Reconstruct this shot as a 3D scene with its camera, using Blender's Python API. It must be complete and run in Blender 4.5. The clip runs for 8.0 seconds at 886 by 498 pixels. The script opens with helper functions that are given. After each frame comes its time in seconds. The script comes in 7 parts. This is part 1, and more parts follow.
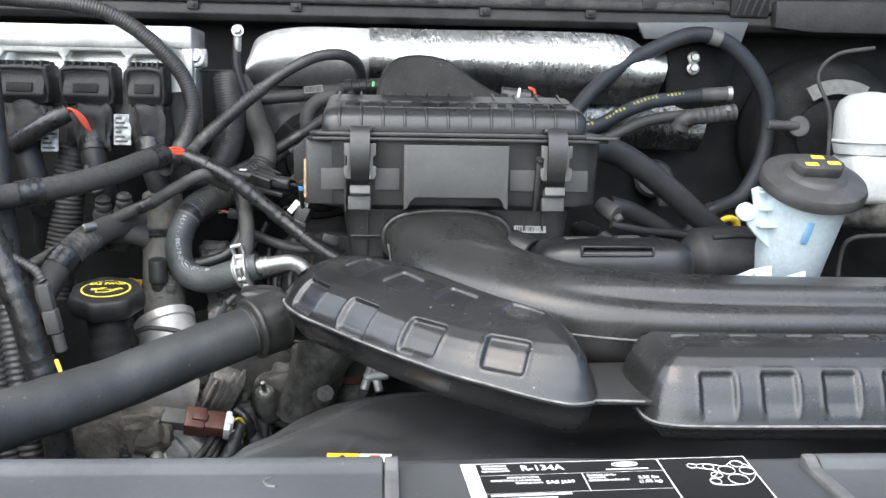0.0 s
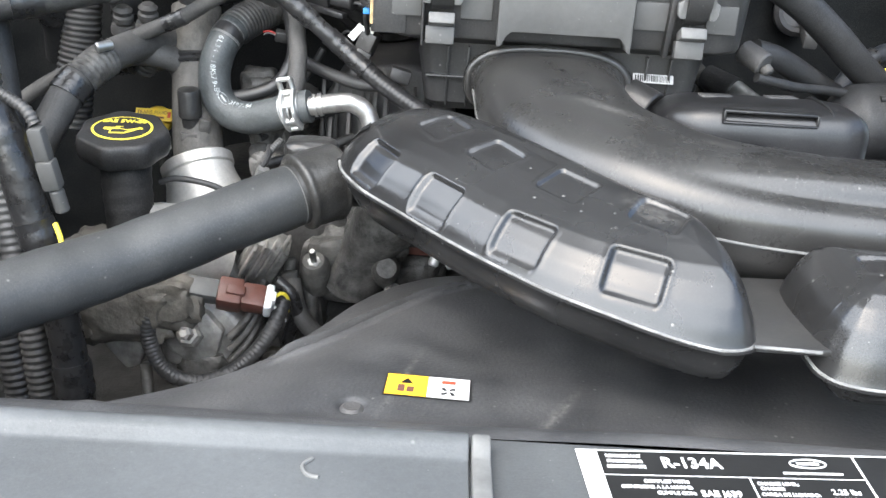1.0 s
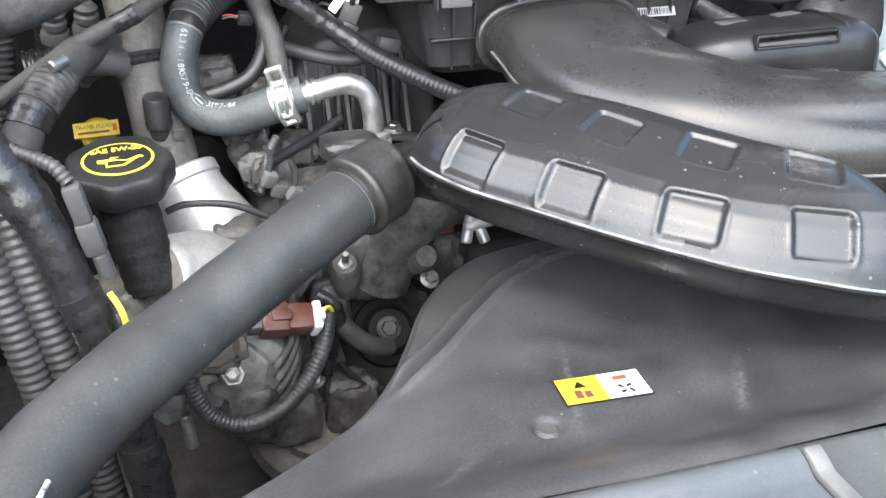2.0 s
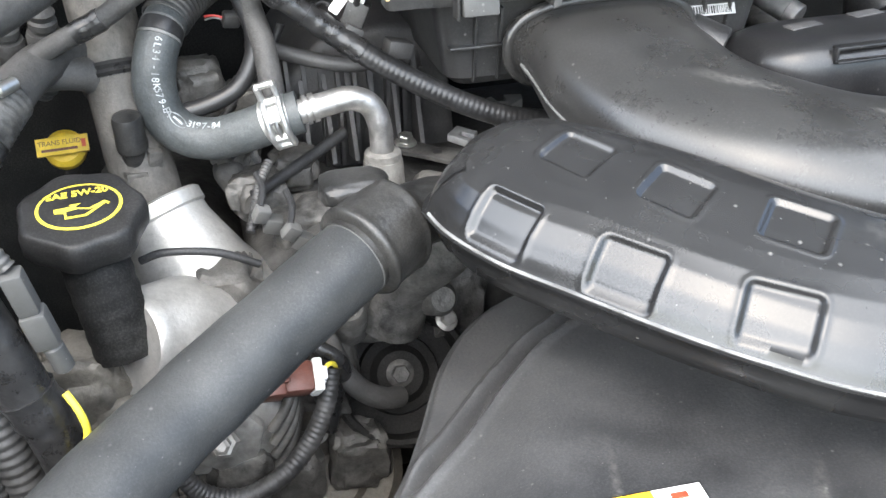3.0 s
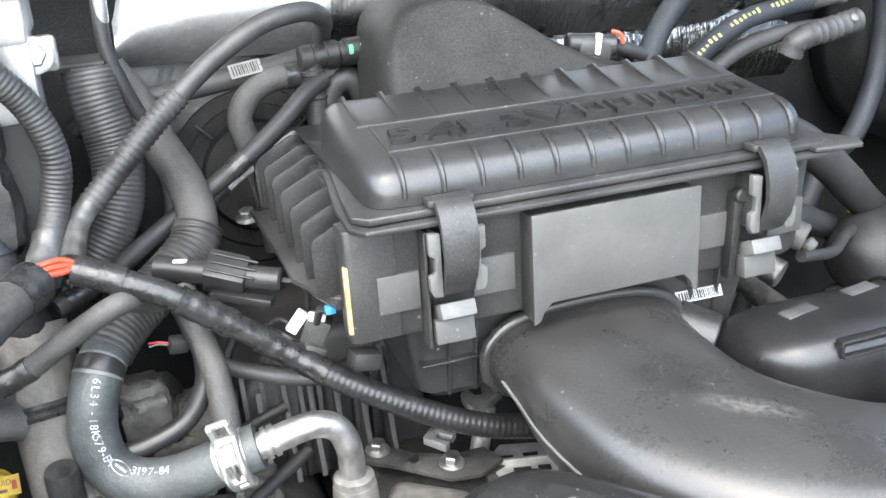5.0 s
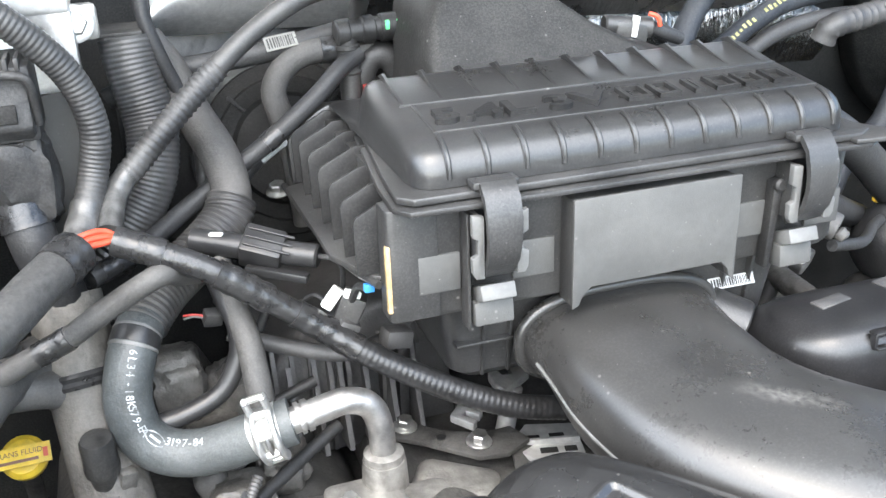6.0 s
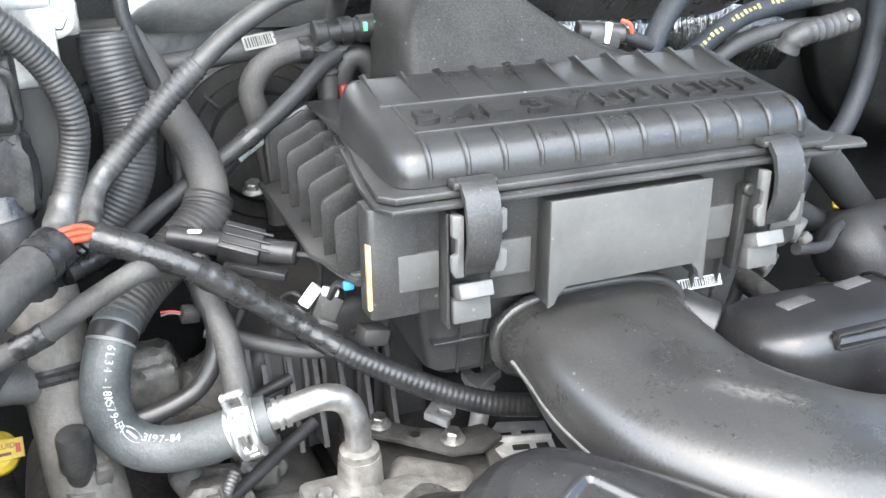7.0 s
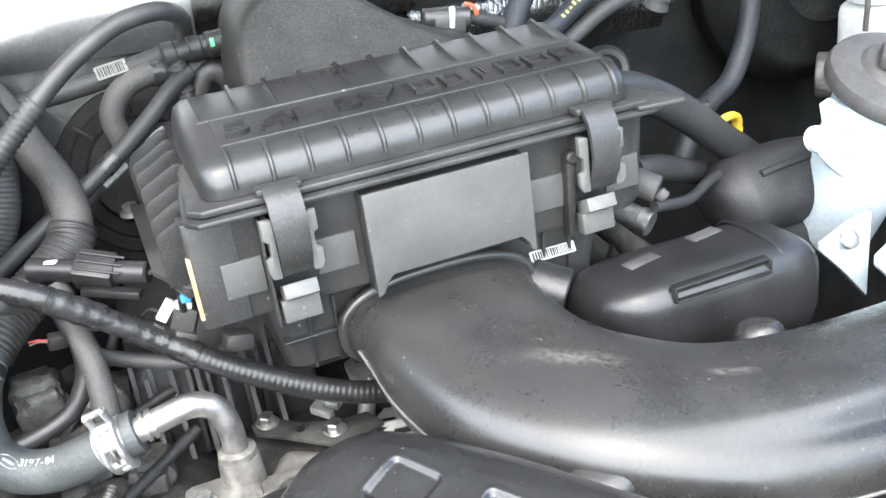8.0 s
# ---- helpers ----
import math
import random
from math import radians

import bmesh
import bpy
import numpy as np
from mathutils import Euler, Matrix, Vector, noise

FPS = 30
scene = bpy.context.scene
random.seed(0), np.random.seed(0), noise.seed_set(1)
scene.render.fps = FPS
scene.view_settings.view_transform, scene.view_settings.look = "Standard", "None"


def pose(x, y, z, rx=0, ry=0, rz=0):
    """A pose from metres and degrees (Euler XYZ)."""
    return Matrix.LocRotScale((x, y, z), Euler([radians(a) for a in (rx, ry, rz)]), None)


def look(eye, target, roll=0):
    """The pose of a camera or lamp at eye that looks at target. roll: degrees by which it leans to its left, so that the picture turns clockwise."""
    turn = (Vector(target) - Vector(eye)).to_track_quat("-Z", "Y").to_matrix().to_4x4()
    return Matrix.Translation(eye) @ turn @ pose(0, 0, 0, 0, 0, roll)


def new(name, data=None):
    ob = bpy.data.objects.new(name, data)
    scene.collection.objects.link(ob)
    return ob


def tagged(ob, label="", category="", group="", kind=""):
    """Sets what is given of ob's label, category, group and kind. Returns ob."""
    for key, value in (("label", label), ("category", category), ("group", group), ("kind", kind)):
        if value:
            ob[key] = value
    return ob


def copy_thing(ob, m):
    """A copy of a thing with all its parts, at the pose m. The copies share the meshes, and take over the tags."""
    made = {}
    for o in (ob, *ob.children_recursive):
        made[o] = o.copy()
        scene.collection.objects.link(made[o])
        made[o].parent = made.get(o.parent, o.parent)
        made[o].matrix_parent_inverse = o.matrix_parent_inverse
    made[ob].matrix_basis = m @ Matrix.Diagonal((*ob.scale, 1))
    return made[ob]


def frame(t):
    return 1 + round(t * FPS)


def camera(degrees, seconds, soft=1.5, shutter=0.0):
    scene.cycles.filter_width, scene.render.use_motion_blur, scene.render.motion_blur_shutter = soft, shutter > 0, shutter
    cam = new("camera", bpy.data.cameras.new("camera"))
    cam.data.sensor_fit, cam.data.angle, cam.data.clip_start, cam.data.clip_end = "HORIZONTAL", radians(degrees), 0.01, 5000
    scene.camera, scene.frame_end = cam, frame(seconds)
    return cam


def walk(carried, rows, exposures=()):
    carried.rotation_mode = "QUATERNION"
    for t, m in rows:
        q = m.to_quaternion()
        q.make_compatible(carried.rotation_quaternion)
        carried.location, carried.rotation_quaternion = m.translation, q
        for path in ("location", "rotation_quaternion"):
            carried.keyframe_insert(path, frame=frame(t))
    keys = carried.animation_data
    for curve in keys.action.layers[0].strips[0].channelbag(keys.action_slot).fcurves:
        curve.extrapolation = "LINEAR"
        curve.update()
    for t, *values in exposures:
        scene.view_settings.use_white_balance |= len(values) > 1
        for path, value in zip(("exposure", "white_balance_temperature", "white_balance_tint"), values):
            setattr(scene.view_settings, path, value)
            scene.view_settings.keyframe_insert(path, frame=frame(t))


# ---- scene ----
cam = camera(50.6, 8.0)
METRES, EYE, TILT, LEAN, TURN = 1.15, 1.25, -20.0, 0.0, 0.0
PATH = [
    (0, (-0.089, -1.108, 1.158), (0.038, 0.862, 0.835), 1.0),
    (0.5, (-0.04, -0.964, 1.172), (-0.093, 0.951, 0.597), 4.1),
    (1, (-0.113, -0.878, 1.164), (-0.09, 0.984, 0.433), 3.7),
    (1.5, (-0.293, -0.806, 1.197), (0.078, 0.979, 0.374), -0.7),
    (1.7, (-0.353, -0.797, 1.191), (0.139, 0.946, 0.343), -1.2),
    (2.8, (-0.336, -0.643, 1.21), (0.134, 1.023, 0.207), -0.5),
    (3, (-0.322, -0.623, 1.222), (0.134, 1.033, 0.198), -1.1),
    (3.5, (-0.303, -0.576, 1.254), (0.197, 1.163, 0.403), -1.8),
    (4, (-0.296, -0.547, 1.274), (0.279, 1.224, 0.543), -2.3),
    (5.3, (-0.294, -0.507, 1.303), (0.294, 1.261, 0.576), -3.8),
    (5.5, (-0.301, -0.507, 1.305), (0.278, 1.264, 0.576), -3.5),
    (6, (-0.319, -0.499, 1.305), (0.265, 1.247, 0.522), -2.1),
    (6.5, (-0.33, -0.498, 1.306), (0.314, 1.228, 0.526), -0.7),
    (7, (-0.334, -0.505, 1.307), (0.33, 1.214, 0.528), -0.5),
    (7.5, (-0.297, -0.538, 1.316), (0.39, 1.178, 0.553), -3.5),
    (8, (-0.207, -0.574, 1.313), (0.379, 1.158, 0.504), -8.3),
]
walk(cam, [(t, look(eye, target, roll)) for t, eye, target, roll in PATH],
     exposures=[(0.0, 1.47, 6480, 7), (0.5, 1.79, 6480, 7), (1.0, 2.10, 6480, 7), (1.7, 2.22, 6480, 7), (3.5, 2.27, 6480, 7), (4.2, 2.45, 6480, 7), (5.3, 2.56, 6480, 7), (7.5, 2.74, 6480, 7), (8.0, 2.58, 6480, 7)])

# ---- world, sun and exposure ----
world = bpy.data.worlds.new("sky")
scene.world = world
world.use_nodes = True
_wn = world.node_tree.nodes
_sky = _wn.new("ShaderNodeTexSky")
_sky.sky_type = "NISHITA"
_sky.sun_disc = False
_sky.sun_elevation, _sky.sun_rotation = radians(54), radians(215)
_sky.air_density, _sky.dust_density = 1.0, 2.0
_wn["Background"].inputs["Strength"].default_value = 0.15
world.node_tree.links.new(_sky.outputs["Color"], _wn["Background"].inputs["Color"])
_sun = bpy.data.lights.new("sun", "SUN")
_sun.energy, _sun.angle, _sun.color = 2.75, radians(112), (1.0, 0.985, 0.96)
sun = new("sun", _sun)
sun.matrix_world = look((-2.1, -3.0, 6.2), (0, 0, 1))

# ---- materials ----


def material(name, colour, rough=0.5, metal=0.0, vary=0.25, scale=40.0, bump=0.15, grain=300.0,
             dust=0.0, dust_colour=(0.30, 0.29, 0.27), spec=0.5, speck=0.0, scuffs=(), mottle=0.16, grit=0.07):
    """A surface with slow stains, fine grain, an uneven film of dust and light specks."""
    m = bpy.data.materials.new(name)
    m.use_nodes = True
    nt = m.node_tree
    n, l = nt.nodes, nt.links
    b = n["Principled BSDF"]
    tc = n.new("ShaderNodeTexCoord")
    big = n.new("ShaderNodeTexNoise")
    big.inputs["Scale"].default_value = scale
    big.inputs["Detail"].default_value = 6
    fine = n.new("ShaderNodeTexNoise")
    fine.inputs["Scale"].default_value = grain
    fine.inputs["Detail"].default_value = 3
    for t in (big, fine):
        l.new(tc.outputs["Object"], t.inputs["Vector"])
    ramp = n.new("ShaderNodeMapRange")
    ramp.inputs["From Min"].default_value, ramp.inputs["From Max"].default_value = 0.3, 0.7
    ramp.inputs["To Min"].default_value, ramp.inputs["To Max"].default_value = 1 - vary, 1 + vary
    l.new(big.outputs["Fac"], ramp.inputs["Value"])
    tone = n.new("ShaderNodeMix")
    tone.data_type, tone.blend_type = "RGBA", "MULTIPLY"
    tone.inputs["Factor"].default_value = 1.0
    tone.inputs["A"].default_value = (*colour, 1)
    l.new(ramp.outputs["Result"], tone.inputs["B"])
    out = tone.outputs["Result"]
    if mottle:
        mo = n.new("ShaderNodeTexNoise")
        mo.inputs["Scale"].default_value, mo.inputs["Detail"].default_value, mo.inputs["Roughness"].default_value = 150, 8, 0.8
        l.new(tc.outputs["Object"], mo.inputs["Vector"])
        f = n.new("ShaderNodeMapRange")
        f.inputs["From Min"].default_value, f.inputs["From Max"].default_value = 0.32, 0.68
        f.inputs["To Min"].default_value, f.inputs["To Max"].default_value = 1 - mottle, 1 + mottle
        l.new(mo.outputs["Fac"], f.inputs["Value"])
        mx = n.new("ShaderNodeMix")
        mx.data_type, mx.blend_type = "RGBA", "MULTIPLY"
        mx.inputs["Factor"].default_value = 1.0
        l.new(out, mx.inputs["A"])
        l.new(f.outputs["Result"], mx.inputs["B"])
        out = mx.outputs["Result"]
    if dust:
        patch = n.new("ShaderNodeTexNoise")
        patch.inputs["Scale"].default_value, patch.inputs["Detail"].default_value = scale * 0.45, 9
        patch.inputs["Roughness"].default_value = 0.65
        l.new(tc.outputs["Object"], patch.inputs["Vector"])
        f = n.new("ShaderNodeMapRange")
        f.inputs["From Min"].default_value, f.inputs["From Max"].default_value = 0.36, 0.82
        f.inputs["To Max"].default_value = dust
        l.new(patch.outputs["Fac"], f.inputs["Value"])
        mx = n.new("ShaderNodeMix")
        mx.data_type = "RGBA"
        l.new(f.outputs["Result"], mx.inputs["Factor"])
        l.new(out, mx.inputs["A"])
        mx.inputs["B"].default_value = (*dust_colour, 1)
        out = mx.outputs["Result"]
    if dust and grit:
        gr = n.new("ShaderNodeTexNoise")
        gr.inputs["Scale"].default_value, gr.inputs["Detail"].default_value, gr.inputs["Roughness"].default_value = 620, 6, 0.7
        l.new(tc.outputs["Object"], gr.inputs["Vector"])
        spread = n.new("ShaderNodeTexNoise")
        spread.inputs["Scale"].default_value, spread.inputs["Detail"].default_value = 22, 4
        l.new(tc.outputs["Object"], spread.inputs["Vector"])
        both = n.new("ShaderNodeMath")
        both.operation = "MULTIPLY_ADD"
        both.inputs[1].default_value = 0.35
        l.new(spread.outputs["Fac"], both.inputs[0])
        l.new(gr.outputs["Fac"], both.inputs[2])
        f = n.new("ShaderNodeMapRange")
        f.inputs["From Min"].default_value, f.inputs["From Max"].default_value = 0.62, 0.88
        f.inputs["To Max"].default_value = grit
        l.new(both.outputs["Value"], f.inputs["Value"])
        mx = n.new("ShaderNodeMix")
        mx.data_type = "RGBA"
        l.new(f.outputs["Result"], mx.inputs["Factor"])
        l.new(out, mx.inputs["A"])
        mx.inputs["B"].default_value = (0.34, 0.33, 0.31, 1)
        out = mx.outputs["Result"]
    for cells in ((95, 240) if speck else ()):
        v = n.new("ShaderNodeTexVoronoi")
        v.inputs["Scale"].default_value = cells
        l.new(tc.outputs["Object"], v.inputs["Vector"])
        f = n.new("ShaderNodeMapRange")
        f.inputs["From Min"].default_value, f.inputs["From Max"].default_value = 0.14, 0.03
        f.inputs["To Max"].default_value = speck
        l.new(v.outputs["Distance"], f.inputs["Value"])
        few = n.new("ShaderNodeSeparateColor")
        l.new(v.outputs["Color"], few.inputs["Color"])
        pick = n.new("ShaderNodeMapRange")
        pick.inputs["From Min"].default_value, pick.inputs["From Max"].default_value = 0.72, 1.0
        l.new(few.outputs["Red"], pick.inputs["Value"])
        both = n.new("ShaderNodeMath")
        both.operation = "MULTIPLY"
        l.new(f.outputs["Result"], both.inputs[0])
        l.new(pick.outputs["Result"], both.inputs[1])
        mx = n.new("ShaderNodeMix")
        mx.data_type = "RGBA"
        l.new(both.outputs["Value"], mx.inputs["Factor"])
        l.new(out, mx.inputs["A"])
        mx.inputs["B"].default_value = (0.34, 0.33, 0.31, 1)
        out = mx.outputs["Result"]
    for centre, reach, turn, strength in scuffs:
        mp = n.new("ShaderNodeMapping")
        mp.vector_type = "TEXTURE"
        mp.inputs["Location"].default_value = centre
        mp.inputs["Rotation"].default_value = (0, 0, radians(turn))
        mp.inputs["Scale"].default_value = reach
        l.new(tc.outputs["Object"], mp.inputs["Vector"])
        ln = n.new("ShaderNodeVectorMath")
        ln.operation = "LENGTH"
        l.new(mp.outputs["Vector"], ln.inputs[0])
        f = n.new("ShaderNodeMapRange")
        f.inputs["From Min"].default_value, f.inputs["From Max"].default_value = 1.0, 0.0
        f.inputs["To Max"].default_value = 1.0
        l.new(ln.outputs["Value"], f.inputs["Value"])
        w = n.new("ShaderNodeTexNoise")
        w.inputs["Scale"].default_value, w.inputs["Detail"].default_value = 230, 6
        l.new(tc.outputs["Object"], w.inputs["Vector"])
        c = n.new("ShaderNodeMapRange")
        c.inputs["From Min"].default_value, c.inputs["From Max"].default_value = 0.36, 0.80
        c.inputs["To Max"].default_value = strength
        l.new(w.outputs["Fac"], c.inputs["Value"])
        k = n.new("ShaderNodeMath")
        k.operation = "MULTIPLY"
        l.new(f.outputs["Result"], k.inputs[0])
        l.new(c.outputs["Result"], k.inputs[1])
        mx = n.new("ShaderNodeMix")
        mx.data_type = "RGBA"
        l.new(k.outputs["Value"], mx.inputs["Factor"])
        l.new(out, mx.inputs["A"])
        mx.inputs["B"].default_value = (0.42, 0.40, 0.37, 1)
        out = mx.outputs["Result"]
    l.new(out, b.inputs["Base Color"])
    rr = n.new("ShaderNodeMapRange")
    rr.inputs["From Min"].default_value, rr.inputs["From Max"].default_value = 0.3, 0.7
    rr.inputs["To Min"].default_value, rr.inputs["To Max"].default_value = max(0.02, rough - 0.05), min(1, rough + 0.05)
    l.new(big.outputs["Fac"], rr.inputs["Value"])
    if mottle and not metal:
        worn = n.new("ShaderNodeMapRange")
        worn.inputs["From Min"].default_value, worn.inputs["From Max"].default_value = 0.3, 0.7
        worn.inputs["To Min"].default_value, worn.inputs["To Max"].default_value = -0.02, 0.04
        l.new(mo.outputs["Fac"], worn.inputs["Value"])
        plus = n.new("ShaderNodeMath")
        plus.use_clamp = True
        l.new(rr.outputs["Result"], plus.inputs[0])
        l.new(worn.outputs["Result"], plus.inputs[1])
        l.new(plus.outputs["Value"], b.inputs["Roughness"])
    else:
        l.new(rr.outputs["Result"], b.inputs["Roughness"])
    b.inputs["Metallic"].default_value = metal
    b.inputs["Specular IOR Level"].default_value = spec
    if bump:
        bp = n.new("ShaderNodeBump")
        bp.inputs["Strength"].default_value, bp.inputs["Distance"].default_value = bump, 0.0015
        l.new(fine.outputs["Fac"], bp.inputs["Height"])
        l.new(bp.outputs["Normal"], b.inputs["Normal"])
    return m


GLOSS = material("moulded_black_plastic", (0.015, 0.015, 0.0155), 0.30, spec=0.62, vary=0.3, scale=14, bump=0.06, grain=700, dust=0.05, grit=0.06, speck=0.2)
DUCT = material("scuffed_duct_plastic", (0.016, 0.0157, 0.0155), 0.28, spec=0.58, vary=0.25, scale=14, bump=0.04, grain=800, dust=0.09, grit=0.05, speck=0.40, mottle=0.07,
                scuffs=[((-0.025, 0.095, 0.12), (0.045, 0.013, 0.03), -32, 0.65), ((0.06, 0.04, 0.12), (0.020, 0.006, 0.03), -20, 0.5), ((-0.055, 0.215, 0.14), (0.05, 0.008, 0.03), 0, 0.4)])
CHAMBER = material("scuffed_chamber_plastic", (0.013, 0.013, 0.0135), 0.26, spec=0.66, vary=0.2, scale=16, bump=0.02, grain=500, dust=0.04, grit=0.02, speck=0.5, mottle=0,
                   scuffs=[((-0.015, -0.075, 0.10), (0.030, 0.016, 0.03), -30, 0.35), ((-0.03, -0.03, 0.11), (0.03, 0.012, 0.03), -30, 0.3), ((0.17, -0.12, 0.07), (0.03, 0.012, 0.03), 10, 0.4)])
DOME = material("smooth_hump_plastic", (0.011, 0.0109, 0.0107), 0.60, spec=0.24, vary=0.35, scale=26, bump=0.25, grain=420, dust=0.05, grit=0.06, speck=0.5)
CAPBLACK = material("oil_cap_plastic", (0.009, 0.009, 0.0095), 0.46, spec=0.35, vary=0.25, scale=40, bump=0.12, grain=500, dust=0.05)
SATIN = material("satin_black_plastic", (0.015, 0.015, 0.0155), 0.38, spec=0.58, vary=0.3, scale=20, bump=0.15, grain=700, dust=0.12, grit=0.07, speck=0.6)
MATTE = material("matte_black_plastic", (0.024, 0.024, 0.025), 0.52, vary=0.4, scale=35, bump=0.25, grain=400, dust=0.32, dust_colour=(0.22, 0.21, 0.20), mottle=0.3)
PANEL = material("grained_grey_plastic", (0.068, 0.068, 0.066), 0.58, vary=0.12, scale=30, bump=0.15, grain=900, speck=0.6, mottle=0.12)
LIGHTGREY = material("worn_grey_plastic", (0.11, 0.11, 0.107), 0.5, vary=0.2, scale=60, bump=0.1)
SHROUD = material("dusty_shroud_plastic", (0.030, 0.031, 0.033), 0.44, grit=0.10, vary=0.35, scale=11, bump=0.30, grain=350, dust=0.38, dust_colour=(0.20, 0.195, 0.19), speck=0.6,
                  scuffs=[((-0.02, -0.02, 0.07), (0.05, 0.006, 0.06), 62, 0.4), ((0.03, -0.10, 0.09), (0.030, 0.014, 0.06), 25, 0.5), ((-0.13, 0.01, 0.07), (0.07, 0.004, 0.06), 74, 0.35), ((0.12, -0.07, 0.09), (0.05, 0.008, 0.06), -15, 0.4), ((-0.24, -0.07, 0.08), (0.05, 0.006, 0.06), 50, 0.4)])
RADTOP = material("scuffed_grey_cover", (0.046, 0.050, 0.053), 0.33, vary=0.25, scale=10, bump=0.08, grain=600, dust=0.16, speck=0.6, grit=0.05)
RUBBER = material("black_rubber", (0.014, 0.0145, 0.016), 0.48, spec=0.34, vary=0.35, scale=30, bump=0.25, grain=450, dust=0.08)
BLUERUBBER = material("blue_black_rubber", (0.012, 0.0145, 0.019), 0.55, spec=0.30, vary=0.3, scale=30, bump=0.3, grain=400, dust=0.08, dust_colour=(0.15, 0.155, 0.16))
NECK = material("aged_dark_rubber", (0.011, 0.011, 0.011), 0.36, vary=0.6, scale=60, bump=0.5, grain=120, dust=0.25, dust_colour=(0.12, 0.115, 0.105), mottle=0.5)
SLEEVE = material("smooth_hose_rubber", (0.026, 0.028, 0.029), 0.50, vary=0.2, scale=10, bump=0.2, grain=600, dust=0.18, speck=0.45)
HOSEGREY = material("coolant_hose_rubber", (0.027, 0.032, 0.034), 0.50, vary=0.3, scale=24, bump=0.4, grain=300, dust=0.28, dust_colour=(0.20, 0.205, 0.20), grit=0.10, mottle=0.45)
DUSTYHOSE = material("dust_greyed_hose", (0.034, 0.033, 0.032), 0.66, vary=0.45, scale=30, bump=0.35, grain=400, dust=0.24, mottle=0.35, dust_colour=(0.20, 0.19, 0.175))
PIPEDUST = material("dust_coated_tube", (0.066, 0.062, 0.056), 0.7, vary=0.5, scale=40, bump=0.5, grain=260, dust=0.5, dust_colour=(0.17, 0.16, 0.145), mottle=0.45)
LOOM = material("corrugated_loom_plastic", (0.018, 0.018, 0.019), 0.45, vary=0.3, scale=40, bump=0.08, dust=0.2)
TAPE = material("wrapped_cloth_tape", (0.013, 0.013, 0.0138), 0.28, spec=0.5, vary=0.4, scale=90, bump=1.0, grain=85, dust=0.05, grit=0.03)
DUSTYTAPE = material("silvered_dusty_tape", (0.03, 0.03, 0.03), 0.34, spec=0.55, vary=0.6, scale=110, bump=1.0, grain=90, dust=0.5, dust_colour=(0.24, 0.235, 0.225), mottle=0.5)
SLICK = material("slick_black_plastic", (0.014, 0.014, 0.0148), 0.36, spec=0.45, vary=0.3, scale=60, bump=0.10, grain=300, dust=0.03, grit=0.03)
BRAID = material("braided_sleeve", (0.019, 0.019, 0.019), 0.6, vary=0.4, scale=400, bump=0.7, grain=1300, dust=0.15)
STEEL = material("bright_steel", (0.47, 0.46, 0.445), 0.50, 1.0, vary=0.3, scale=70, bump=0.25, grain=260)
ZINC = material("zinc_plated_steel", (0.50, 0.50, 0.485), 0.45, 1.0, vary=0.25, scale=80, bump=0.1)
CAST = material("cast_aluminium", (0.34, 0.33, 0.31), 0.52, 0.7, vary=0.45, scale=60, bump=0.6, grain=250, dust=0.5, dust_colour=(0.28, 0.27, 0.255))
SILVER = material("machined_silver_cover", (0.52, 0.51, 0.485), 0.45, 0.7, vary=0.15, scale=25, bump=0.25, grain=350, dust=0.2, dust_colour=(0.4, 0.37, 0.32))
GRIME = material("grimy_casting", (0.042, 0.041, 0.039), 0.58, 0.2, vary=0.7, scale=75, bump=0.9, grain=160, dust=0.7, dust_colour=(0.17, 0.16, 0.145), mottle=0.5)
INKBLACK = material("black_resonator_plastic", (0.008, 0.008, 0.009), 0.33, spec=0.55, vary=0.3, scale=14, bump=0.03, grain=500, dust=0.03, grit=0.05, speck=0.3)
DARK = material("dirty_dark_metal", (0.030, 0.0295, 0.029), 0.7, 0.1, spec=0.25, vary=0.5, scale=45, bump=0.6, grain=200, dust=0.45, dust_colour=(0.13, 0.125, 0.115), mottle=0.35)
PADBLACK = material("black_insulation_film", (0.010, 0.010, 0.0105), 0.32, spec=0.6, vary=0.4, scale=30, bump=0.9, grain=60, dust=0.10, dust_colour=(0.09, 0.088, 0.085))
PALECAST = material("clean_cast_aluminium", (0.43, 0.43, 0.42), 0.45, 0.55, vary=0.25, scale=60, bump=0.3, grain=250, dust=0.15)
# Near-black; in the slots, the vent and the filler neck it paints shade.
DEEPBLACK = material("deep_black_surface", (0.007, 0.007, 0.007), 0.7, 0.0, spec=0.2, vary=0.4, scale=40, bump=0.4, grain=200, dust=0.12, dust_colour=(0.06, 0.056, 0.05))
BEIGE = material("beige_dusted_casting", (0.085, 0.078, 0.067), 0.62, 0.2, vary=0.45, scale=55, bump=0.8, grain=180, dust=0.5, dust_colour=(0.20, 0.18, 0.15), mottle=0.4)
CONN = material("dirty_connector_plastic", (0.013, 0.013, 0.0135), 0.55, spec=0.35, vary=0.45, scale=45, bump=0.4, grain=260, dust=0.30, dust_colour=(0.085, 0.082, 0.078), mottle=0.4)
ENDGREY = material("grey_panel_plastic", (0.068, 0.072, 0.075), 0.36, vary=0.18, scale=9, bump=0.06, grain=700, dust=0.12, dust_colour=(0.22, 0.22, 0.215), speck=0.4, grit=0.05)
PALE = material("pale_rubbed_edge", (0.17, 0.17, 0.165), 0.5, vary=0.5, scale=60, bump=0.1)
CLAMPZINC = material("bright_clamp_steel", (0.56, 0.56, 0.545), 0.40, 0.85, vary=0.15, scale=80, bump=0.08)
